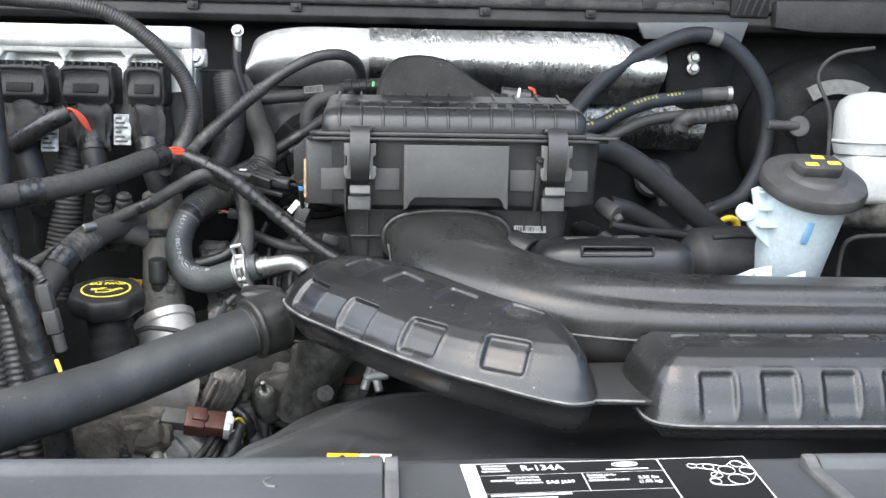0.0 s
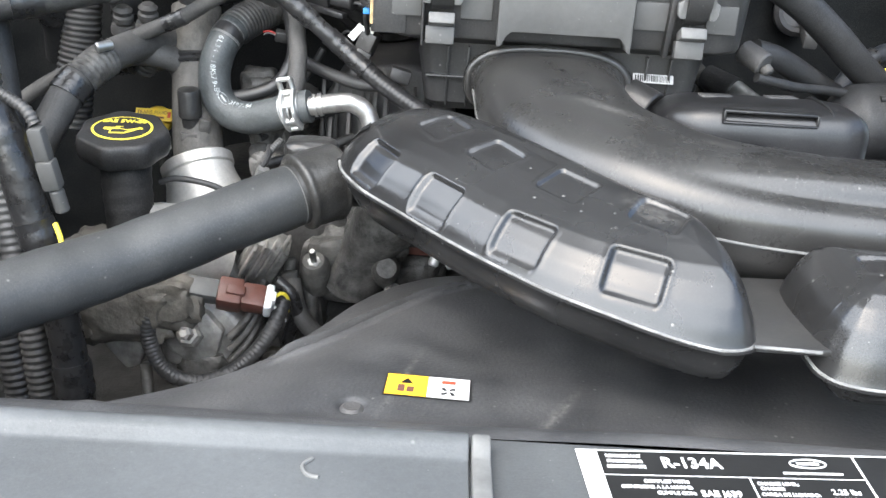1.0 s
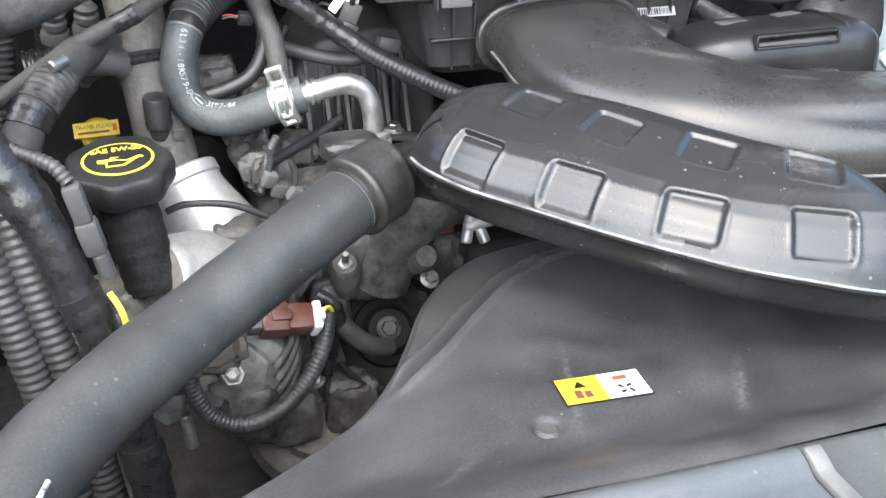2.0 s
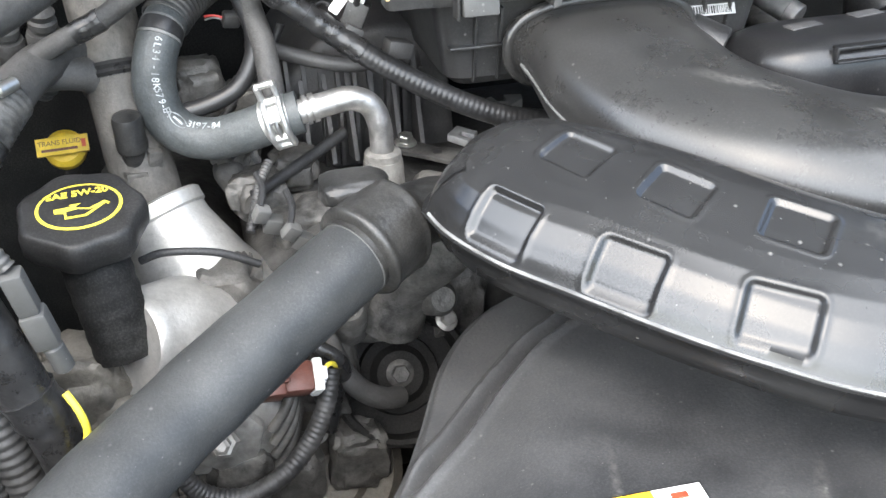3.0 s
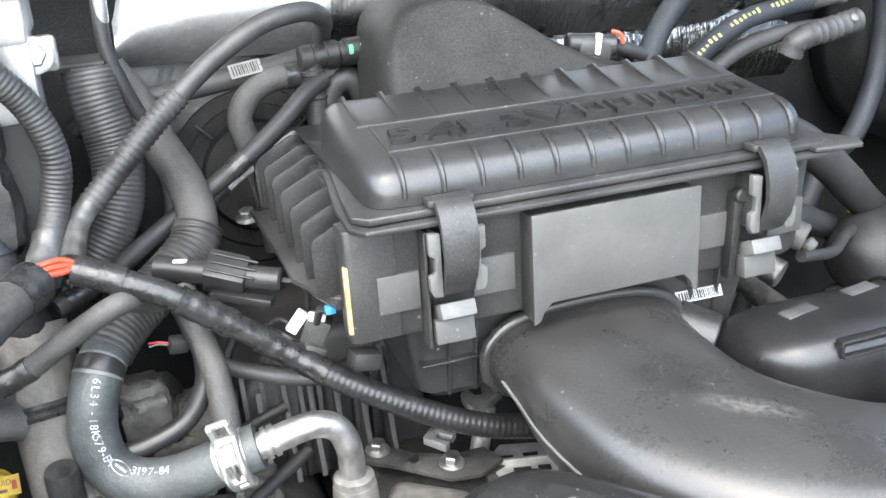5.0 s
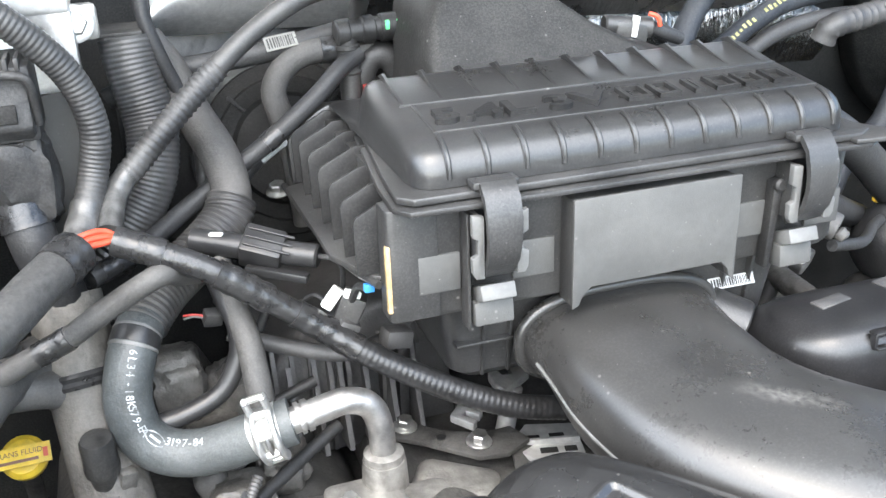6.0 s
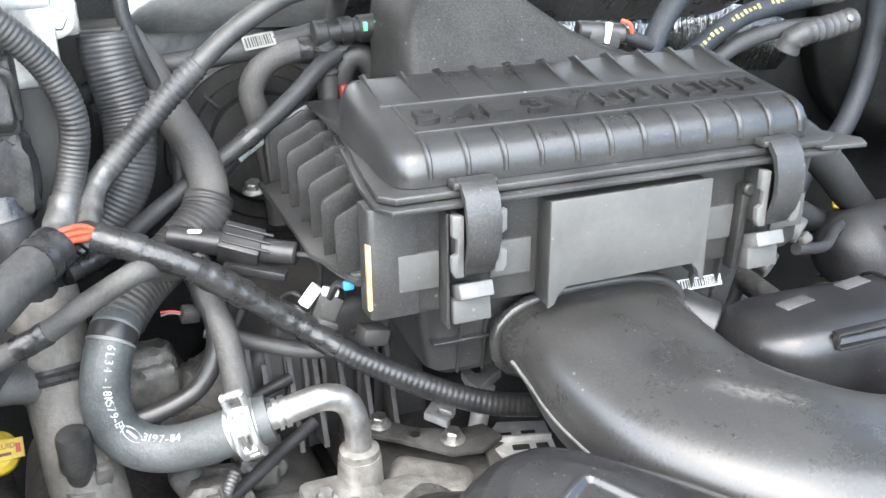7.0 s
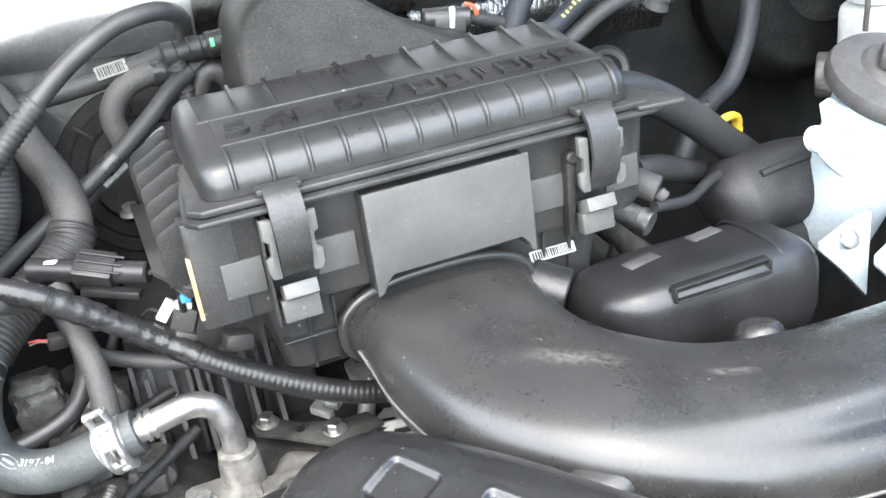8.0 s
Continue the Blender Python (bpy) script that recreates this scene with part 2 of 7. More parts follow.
PALEBLUE = material("pale_blue_sight", (0.22, 0.42, 0.66), 0.4, vary=0.1, bump=0.05)
PAINT = material("dark_body_paint", (0.004, 0.0048, 0.0052), 0.62, spec=0.14, vary=0.3, scale=8, bump=0.03, dust=0.08, dust_colour=(0.06, 0.06, 0.06))
ALU = material("ecu_aluminium", (0.78, 0.78, 0.77), 0.36, 0.85, vary=0.08, scale=30, bump=0.1)
YELLOW = material("yellow_plastic", (0.72, 0.50, 0.03), 0.5, vary=0.2, scale=80, bump=0.1, dust=0.2)
YPRINT = material("yellow_print", (0.80, 0.66, 0.06), 0.6, vary=0.1, bump=0)
ORANGE = material("orange_label", (0.90, 0.50, 0.03), 0.45, vary=0.08, bump=0.05)
RED = material("red_orange_insulation", (0.50, 0.062, 0.028), 0.5, vary=0.15, bump=0.1)
BROWN = material("brown_connector_plastic", (0.105, 0.030, 0.018), 0.42, vary=0.25, scale=60, bump=0.1, dust=0.15)
WHITE = material("white_plastic", (0.78, 0.78, 0.76), 0.45, vary=0.08, bump=0.05)
PAPER = material("white_label_paper", (0.80, 0.80, 0.79), 0.4, vary=0.05, bump=0.05)
INK = material("black_label_ink", (0.012, 0.012, 0.012), 0.35, vary=0.1, bump=0.03)
HOSEPRINT = material("faded_white_print", (0.30, 0.32, 0.32), 0.7, vary=0.6, scale=150, bump=0)
DULLRED = material("dull_red_plastic", (0.30, 0.025, 0.02), 0.5, vary=0.15, bump=0.1)
GREYPAPER = material("greyed_label_paper", (0.42, 0.42, 0.41), 0.5, vary=0.2, scale=120, bump=0.05)
OLDPAPER = material("yellowed_label_paper", (0.15, 0.15, 0.14), 0.5, vary=0.2, scale=120, bump=0.05)
OLIVEPRINT = material("yellowed_print", (0.22, 0.21, 0.08), 0.7, vary=0.5, scale=150, bump=0)
BLUE = material("blue_plastic", (0.04, 0.22, 0.55), 0.4, vary=0.1, bump=0.05)
GREEN = material("green_plastic", (0.10, 0.62, 0.22), 0.4, vary=0.1, bump=0.05)
# Tan colour that stands in for a warm reflection on the box edge.
WARMGLINT = material("warm_edge_glint", (0.42, 0.30, 0.15), 0.55, vary=0.35, scale=150, bump=0.2)
FOAM = material("dark_foam_seal", (0.03, 0.03, 0.03), 0.9, vary=0.4, scale=90, bump=0.8, grain=250, dust=0.2)
# Pale tone chosen so that the hood bounces light into the bay.
HOODBOUNCE = material("hood_bounce_tone", (0.46, 0.465, 0.47), 0.45, vary=0.2, scale=6, bump=0.05)
GROUND = material("asphalt", (0.06, 0.06, 0.058), 0.9, vary=0.35, scale=5, bump=0.5, grain=120, dust=0.2)
PEARL = material("milky_blue_tank_plastic", (0.56, 0.645, 0.69), 0.32, vary=0.06, scale=20, bump=0.05)
PEARL.node_tree.nodes["Principled BSDF"].inputs["Subsurface Weight"].default_value = 0.25
PEARL.node_tree.nodes["Principled BSDF"].inputs["Subsurface Radius"].default_value = (0.02, 0.025, 0.03)
MILK = material("milky_white_tank_plastic", (0.48, 0.49, 0.485), 0.35, vary=0.06, scale=20, bump=0.05)


def foil_material(name="crinkled_foil", rough=0.28, creases=0.6, tone=0.60):
    m = material(name, (tone, tone, tone * 0.99), rough, 1.0, vary=0.12, scale=25, bump=0)
    nt = m.node_tree
    n, l = nt.nodes, nt.links
    b = n["Principled BSDF"]
    tc = n["Texture Coordinate"]
    heights = []
    for turn, stretch, size, gain in ((36, 0.10, 62, 1.0), (52, 0.16, 120, 0.55), (-20, 0.30, 40, 0.5), (0, 1.0, 14, 0.9)):
        mp = n.new("ShaderNodeMapping")
        mp.inputs["Rotation"].default_value = (0, radians(turn), 0)
        mp.inputs["Scale"].default_value = (1.0, 0.5, stretch)
        l.new(tc.outputs["Object"], mp.inputs["Vector"])
        w = n.new("ShaderNodeTexNoise")
        w.inputs["Scale"].default_value, w.inputs["Detail"].default_value, w.inputs["Roughness"].default_value = size, 4, 0.6
        l.new(mp.outputs["Vector"], w.inputs["Vector"])
        fold = n.new("ShaderNodeMath")
        fold.operation = "PINGPONG"
        fold.inputs[1].default_value = 0.12
        l.new(w.outputs["Fac"], fold.inputs[0])
        k = n.new("ShaderNodeMath")
        k.operation = "MULTIPLY_ADD"
        k.inputs[1].default_value = gain * 2
        l.new(fold.outputs["Value"], k.inputs[0])
        if heights:
            l.new(heights[-1], k.inputs[2])
        else:
            k.inputs[2].default_value = 0.0
        heights.append(k.outputs["Value"])
    bp = n.new("ShaderNodeBump")
    bp.inputs["Strength"].default_value, bp.inputs["Distance"].default_value = creases, 0.004
    l.new(heights[-1], bp.inputs["Height"])
    l.new(bp.outputs["Normal"], b.inputs["Normal"])
    return m


FOIL = foil_material()
# Darker copy of the foil: the lower flap's shade is in its tone.
SHADEFOIL = foil_material("shaded_foil", 0.22, 1.0, 0.20)
SHEET = foil_material("smooth_foil", 0.5, 0.10, 0.80)

# ---- tools for building ----
BASE = {}


def thing(name, at, label, category, group="", kind=""):
    ob = new(name)
    ob.location = at
    ob.empty_display_size = 0.02
    BASE[ob.name] = Vector(at)
    return tagged(ob, label, category, group, kind)


def mesh_of(shape, name):
    me = bpy.data.meshes.new(name)
    if isinstance(shape, bmesh.types.BMesh):
        bmesh.ops.recalc_face_normals(shape, faces=shape.faces[:])
        shape.to_mesh(me)
        shape.free()
    else:
        me.from_pydata([tuple(v) for v in shape[0]], [], shape[1])
    return me


def finish(me, mat, sharp):
    me.materials.append(mat)
    me.shade_smooth()
    me.set_sharp_from_angle(angle=radians(sharp))


def part(name, shape, mat, parent, label="", sharp=38):
    """One mesh under a thing or a part; the shape is given in world coordinates."""
    me = mesh_of(shape, name)
    base = BASE[parent.name]
    me.transform(Matrix.Translation(-base))
    finish(me, mat, sharp)
    ob = new(name, me)
    ob.parent = parent
    BASE[ob.name] = base
    return tagged(ob, label)


def solid(name, shape, mat, label, category, group="", kind="", sharp=38):
    """A thing that is one mesh."""
    me = mesh_of(shape, name)
    finish(me, mat, sharp)
    ob = new(name, me)
    BASE[ob.name] = Vector((0, 0, 0))
    return tagged(ob, label, category, group, kind)


def joined(*shapes):
    """Several shapes as one."""
    bm = bmesh.new()
    for s in shapes:
        me = mesh_of(s, "piece")
        bm.from_mesh(me)
        bpy.data.meshes.remove(me)
    return bm


def bevelled(bm, width, segments=2):
    if width > 0:
        bmesh.ops.bevel(bm, geom=bm.edges[:], offset=width, segments=segments, affect="EDGES", profile=0.5, clamp_overlap=True)
    return bm


def rbox(c, size, bevel=0.003, turn=None, segments=2):
    """A box with rounded edges."""
    bm = bmesh.new()
    bmesh.ops.create_cube(bm, size=1)
    for v in bm.verts:
        v.co = Vector((v.co.x * size[0], v.co.y * size[1], v.co.z * size[2]))
    bevelled(bm, bevel, segments)
    m = Matrix.Translation(c)
    if turn:
        m = m @ Euler([radians(a) for a in turn]).to_matrix().to_4x4()
    bm.transform(m)
    return bm


def frame_for(axis):
    a = Vector(axis).normalized()
    return a.to_track_quat("Z", "Y").to_matrix().to_4x4()


def lathe(profile, at, axis=(0, 0, 1), seg=28, lobes=0, lobe=0.0):
    """A turned shape: (radius, height) pairs along an axis."""
    vs, fs = [], []
    m = Matrix.Translation(at) @ frame_for(axis)
    for r, h in profile:
        for i in range(seg):
            a = 2 * math.pi * i / seg
            k = r * (1 + lobe * math.cos(lobes * a)) if lobes else r
            vs.append(m @ Vector((k * math.cos(a), k * math.sin(a), h)))
    for j in range(len(profile) - 1):
        for i in range(seg):
            k = (i + 1) % seg
            fs.append((j * seg + i, j * seg + k, (j + 1) * seg + k, (j + 1) * seg + i))
    fs.append(tuple(range(seg))[::-1])
    fs.append(tuple(range((len(profile) - 1) * seg, len(profile) * seg)))
    return vs, fs


def rod(a, b, r, r2=None, seg=18, edge=0.0015):
    a, b = Vector(a), Vector(b)
    h = (b - a).length
    r2 = r if r2 is None else r2
    e = min(edge, r * 0.4, h * 0.3)
    return lathe([(r - e, 0), (r, e), (r2, h - e), (r2 - e, h)], a, b - a, seg)


def spline(pts, step):
    """Points at even steps along a smooth line through pts."""
    p = [np.array(q, float) for q in pts]
    p = [2 * p[0] - p[1]] + p + [2 * p[-1] - p[-2]]
    dense = []
    for i in range(1, len(p) - 2):
        a, b, c, d = p[i - 1], p[i], p[i + 1], p[i + 2]
        for t in np.linspace(0, 1, 24, endpoint=False):
            dense.append(0.5 * (2 * b + (c - a) * t + (2 * a - 5 * b + 4 * c - d) * t * t + (3 * b - a - 3 * c + d) * t ** 3))
    dense.append(p[-2])
    dense = np.array(dense)
    s = np.r_[0, np.cumsum(np.linalg.norm(np.diff(dense, axis=0), axis=1))]
    n = max(3, int(round(s[-1] / step)) + 1)
    at = np.linspace(0, s[-1], n)
    return np.stack([np.interp(at, s, dense[:, k]) for k in range(3)], 1), at


def tube(pts, r, seg=16, step=0.006, ribs=None, shape=None, flat=1.0, up=(0, 0, 1), start=0.0, stop=1.0):
    """A hose along a smooth line. ribs: (pitch, depth) of a corrugated wall; shape: radius factor along it, 0 to 1;
    flat: how much wider it is across than along up; start and stop: the stretch of it that is kept."""
    if ribs:
        step = ribs[0] / 4
    c, at = spline(pts, step)
    n0, n1 = int(start * (len(c) - 1)), int(stop * (len(c) - 1)) + 1
    total = at[-1]
    tang = np.gradient(c, axis=0)
    tang /= np.linalg.norm(tang, axis=1)[:, None]
    c, at, tang = c[n0:n1], at[n0:n1], tang[n0:n1]
    u = np.array(up, float)
    vs, fs = [], []
    ang = np.linspace(0, 2 * math.pi, seg, endpoint=False)
    side = None
    for i, (q, t) in enumerate(zip(c, tang)):
        if side is None:
            side = np.cross(t, u)
            if np.linalg.norm(side) < 0.2:
                side = np.cross(t, (1.0, 0.3, 0))
        side = side - t * (side @ t)
        side /= np.linalg.norm(side)
        nrm = np.cross(side, t)
        rad = r * (shape(at[i] / total) if shape else 1)
        if ribs:
            rad -= ribs[1] if i % 4 in (2, 3) else 0
        vs += [q + rad * (flat * math.cos(a) * side + math.sin(a) * nrm) for a in ang]
    k = len(c)
    for j in range(k - 1):
        for i in range(seg):
            m = (i + 1) % seg
            fs.append((j * seg + i, j * seg + m, (j + 1) * seg + m, (j + 1) * seg + i))
    fs.append(tuple(range(seg))[::-1])
    fs.append(tuple(range((k - 1) * seg, k * seg)))
    return vs, fs


def prism(outline, low, high, plane="xy", bevel=0.002, segments=2):
    """An outline in a plane, pulled out from low to high across it."""
    bm = bmesh.new()
    put = {"xy": lambda a, b, h: (a, b, h), "xz": lambda a, b, h: (a, h, b), "yz": lambda a, b, h: (h, a, b)}[plane]
    f = bm.faces.new([bm.verts.new(put(a, b, low)) for a, b in outline])
    g = bmesh.ops.extrude_face_region(bm, geom=[f])
    d = Vector(put(0, 0, high)) - Vector(put(0, 0, low))
    bmesh.ops.translate(bm, verts=[v for v in g["geom"] if isinstance(v, bmesh.types.BMVert)], vec=d)
    bmesh.ops.recalc_face_normals(bm, faces=bm.faces[:])
    return bevelled(bm, bevel, segments)


def loft(rings, closed=True):
    """A skin over rings of equally many points."""
    n = len(rings[0])
    vs = [tuple(p) for ring in rings for p in ring]
    fs = []
    for j in range(len(rings) - 1):
        for i in range(n):
            m = (i + 1) % n
            fs.append((j * n + i, j * n + m, (j + 1) * n + m, (j + 1) * n + i))
    if closed:
        fs.append(tuple(range(n))[::-1])
        fs.append(tuple(range((len(rings) - 1) * n, len(rings) * n)))
    return vs, fs


def lump(c, half, seed, rough=0.25):
    """An uneven cast shape within half sizes of c."""
    bm = bmesh.new()
    bmesh.ops.create_icosphere(bm, subdivisions=4, radius=1)
    for v in bm.verts:
        p = v.co.copy()
        q = Vector([math.copysign(abs(a) ** 0.6, a) for a in p])
        k = 1 + rough * noise.noise(p * 1.7 + Vector((seed * 7.3, 0, 0))) + rough * 0.4 * noise.noise(p * 5 + Vector((seed * 3.1, 0, 0)))
        v.co = Vector((c[0] + q.x * half[0] * k, c[1] + q.y * half[1] * k, c[2] + q.z * half[2] * k))
    return bm


def lettering(text, size, m, depth=0.0004, stretch=1.0, bold=0.0):
    """Raised letters, as a mesh shape, standing in the xy plane of the pose m."""
    cu = bpy.data.curves.new("letters", "FONT")
    cu.body, cu.size, cu.extrude, cu.offset = text, size, depth, bold
    cu.align_x, cu.align_y = "CENTER", "CENTER"
    cu.resolution_u = 3
    ob = new("letters", cu)
    bpy.context.view_layer.update()
    me = bpy.data.meshes.new_from_object(ob.evaluated_get(bpy.context.evaluated_depsgraph_get()))
    bpy.data.objects.remove(ob)
    bm = bmesh.new()
    bm.from_mesh(me)
    bpy.data.meshes.remove(me)
    bpy.data.curves.remove(cu)
    bm.transform(m @ Matrix.Diagonal((stretch, 1, 1, 1)))
    return bm


def facing(at, normal, along):
    """A pose whose z is the normal and whose x runs along."""
    z = Vector(normal).normalized()
    x = Vector(along)
    x = (x - z * x.dot(z)).normalized()
    y = z.cross(x)
    m = Matrix((x, y, z)).transposed().to_4x4()
    m.translation = at
    return m


def plate(m, x0, x1, y0, y1, h=0.0006):
    """A thin rectangle in the xy plane of the pose m."""
    bm = bmesh.new()
    bmesh.ops.create_cube(bm, size=1)
    for v in bm.verts:
        v.co = Vector(((x0 + x1) / 2 + v.co.x * (x1 - x0), (y0 + y1) / 2 + v.co.y * (y1 - y0), h / 2 + v.co.z * h))
    bm.transform(m)
    return bm


BOLTS = {}


def hex_bolt(at, axis=(0, 0, 1), r=0.0085, mat=None, stud=False, label="zinc-plated flanged hex bolt on a casting"):
    """A hex head on a round flange."""
    key = (round(r, 4), stud, (mat or ZINC).name)
    m = Matrix.Translation(at) @ frame_for(axis)
    if key in BOLTS:
        ob = copy_thing(BOLTS[key], m)
        return tagged(ob, label)
    b = thing("bolt", (0, 0, 0), label, "bolt", "engine bolts")
    part("flange", lathe([(r * 0.9, -0.001), (r * 1.15, 0.0005), (r * 1.15, 0.0015), (r * 0.85, 0.0032)], (0, 0, 0), seg=24), mat or ZINC, b)
    part("head", lathe([(r * 0.78, 0.0025), (r * 0.78, 0.0080), (r * 0.68, 0.0092), (r * 0.4, 0.0092)], (0, 0, 0), seg=6), mat or ZINC, b, sharp=20)
    if stud:
        part("stud", lathe([(r * 0.36, 0.008), (r * 0.36, 0.024), (r * 0.28, 0.026)], (0, 0, 0), seg=14), mat or ZINC, b)
    b.matrix_basis = m
    BOLTS[key] = b
    return b


def loom(name, pts, r, mat, label, ribs=None, category="wire loom", tapes=(), step=0.006, parts=(), group="engine bay wiring", wrap=None):
    t = thing(name, pts[0], label, category, group)
    part("sleeve", tube(pts, r, 16, step, ribs=ribs), mat, t)
    for a, b in tapes:
        part("tape", tube(pts, r * 1.10, 14, 0.003, start=a, stop=b, shape=lambda s: 1 + 0.03 * math.sin(s * 190)), wrap or TAPE, t, "wrapped tape")
    for a, b, rb in parts:
        part("corrugated_sleeve", tube(pts, r * 1.22, 16, start=a, stop=b, ribs=rb), LOOM, t, "corrugated sleeve")
    return t

# ---- the engine bay itself ----
ground = solid("ground", rbox((0, 0, -0.05), (400, 400, 0.1), 0), GROUND, "dark grey asphalt ground under the vehicle", "ground", kind="structure")
bay_floor = solid("floor", rbox((0, -0.05, 0.50), (1.7, 1.0, 0.02), 0.003), DARK, "dark grimy underside of the engine bay", "floor", kind="structure")
firewall = solid("wall_firewall", rbox((0, 0.42, 0.65), (1.7, 0.03, 1.30), 0.004), PAINT, "dark painted firewall behind the engine", "firewall", kind="structure")
for name, x in (("wall_fender_a", -0.80), ("wall_fender_b", 0.86)):
    solid(name, rbox((x, -0.10, 0.6125), (0.04, 1.05, 1.225), 0.006), PAINT, "dark painted inner fender wall", "fender", kind="structure")
front_wall = solid("wall_radiator", rbox((0.02, -0.58, 0.425), (1.62, 0.05, 0.85), 0.004), DARK, "dark radiator core behind the grille", "radiator", kind="structure")

# Unseen hood, added to block the sky and shape the reflections.
hood_panel = solid("hood_panel", prism([(0.43, 1.34), (0.46, 1.36), (-0.31, 2.28), (-0.35, 2.26)], -0.80, 0.85, "yz", 0.004), HOODBOUNCE,
                   "unseen raised hood, made pale to bounce light into the bay", "hood", kind="structure")


# Unseen strip, added so that flat tops below reflect something dark.
hood_dark_strip = solid("hood_insulation", prism([(0.420, 1.347), (0.425, 1.351), (0.308, 1.490), (0.302, 1.486)], -0.70, 0.75, "yz", 0.002), FOAM, "unseen dark strip added at the foot of the hood", "hood seal", kind="structure")


def cowl():
    """The ledge of the cowl above the firewall, in three steps."""
    c = thing("cowl", (0, 0.36, 1.25), "dark grey plastic cowl panel along the firewall top", "cowl", kind="structure")
    prof = [(0.335, 1.262), (0.325, 1.272), (0.33, 1.286), (0.352, 1.292), (0.352, 1.310), (0.372, 1.318), (0.372, 1.345), (0.41, 1.352), (0.41, 1.262)]
    part("panel", prism(prof, -0.80, 0.85, "yz", 0.002), CONN, c)
    part("weatherstrip", tube([(-0.80, 0.338, 1.297), (0, 0.336, 1.297), (0.85, 0.340, 1.297)], 0.008, step=0.05), FOAM, c, "black rubber weatherstrip")
    for x in (-0.02, 0.14, 0.31, 0.42):
        part("lug", rbox((x, 0.334, 1.300), (0.022, 0.012, 0.014), 0.002), CONN, c)
    part("cover_plate", prism([(0.290, 1.272), (0.302, 1.248), (0.452, 1.244), (0.462, 1.276)], 0.318, 0.328, "xz", 0.002), ENDGREY, c, "grey cover plate")
    # Solid black block painted as the shade inside a vent.
    part("vent", rbox((0.465, 0.330, 1.300), (0.060, 0.010, 0.034), 0.003), DEEPBLACK, c, "black block for the shade in a vent opening")
    for k in range(4):
        part("vent_slat", rbox((0.447 + 0.012 * k, 0.3245, 1.300), (0.0030, 0.004, 0.030), 0.0006, (0, 20, 0)), CONN, c)
    part("end_ledge", prism([(0.500, 1.308), (0.500, 1.268), (0.560, 1.262), (0.780, 1.262), (0.780, 1.312)], 0.312, 0.332, "xz", 0.003), CONN, c)
    part("crease", tube([(-0.78, 0.330, 1.312), (-0.30, 0.330, 1.313), (0.10, 0.330, 1.312)], 0.003, 8, 0.05), FOAM, c)
    for x in (-0.56, -0.37, -0.22, 0.06, 0.22, 0.60):
        part("clip", joined(rbox((x, 0.326, 1.283), (0.016, 0.008, 0.012), 0.0015), lathe([(0.004, 0), (0.004, 0.003), (0.002, 0.004)], (x, 0.322, 1.284), (0, -1, 0.1), 14)), CONN, c)
    return c


cowl()


def smooth(a, b, x):
    t = np.clip((x - a) / (b - a), 0, 1)
    return t * t * (3 - 2 * t)


def distance_to(poly, x, y, closed=True):
    """Distance from grid points to a line of points."""
    d = np.full(np.shape(x), 1e9)
    n = len(poly)
    for i in range(n if closed else n - 1):
        a, b = np.array(poly[i]), np.array(poly[(i + 1) % n])
        e = b - a
        t = np.clip(((x - a[0]) * e[0] + (y - a[1]) * e[1]) / (e @ e), 0, 1)
        d = np.minimum(d, np.hypot(x - a[0] - t * e[0], y - a[1] - t * e[1]))
    return d


EDGE = [(-0.52, -0.372), (-0.46, -0.346), (-0.40, -0.319), (-0.348, -0.292), (-0.305, -0.266), (-0.268, -0.240), (-0.238, -0.205), (-0.213, -0.160), (-0.180, -0.095),
        (-0.135, -0.045), (-0.08, -0.020), (0.02, -0.01), (0.30, -0.01), (0.62, -0.02)]
RING = [(-0.252, -0.226), (-0.232, -0.214), (-0.195, -0.184), (-0.160, -0.150), (-0.120, -0.118), (-0.063, -0.090), (0.02, -0.07), (0.3, -0.06), (0.62, -0.06)]
RIM = [(p[0], p[1]) for p in spline([(x, y, 0) for x, y in EDGE], 0.0045)[0]]


def shroud_height(x, y):
    """Height of the shroud: a dish that rises to the radiator, with a rolled rim and a grooved ring."""
    d = distance_to(RIM[::2], x, y, closed=False)
    z = 0.802 + 0.027 * smooth(0.0, 0.11, d)
    z = z + 0.058 * smooth(-0.330, -0.446, y) ** 1.2
    z = z - 0.006 * smooth(0.007, 0.0, d)
    ring = distance_to(RING, x, y, closed=False)
    keep = smooth(-0.245, -0.215, x)
    z = z - keep * 0.0085 * np.exp(-(ring / 0.0036) ** 2) + keep * 0.0048 * np.exp(-((ring - 0.0088) / 0.0034) ** 2)
    h = np.hypot(x + 0.161, y + 0.326)
    z = z - 0.004 * smooth(0.011, 0.007, h)
    w = distance_to([(-0.335, -0.365), (-0.305, -0.405), (-0.298, -0.43)], x, y, closed=False)
    z = z + 0.0012 * np.exp(-(w / 0.006) ** 2)
    return z + 0.0012 * np.sin(x * 21 + 1) * np.sin(y * 26)


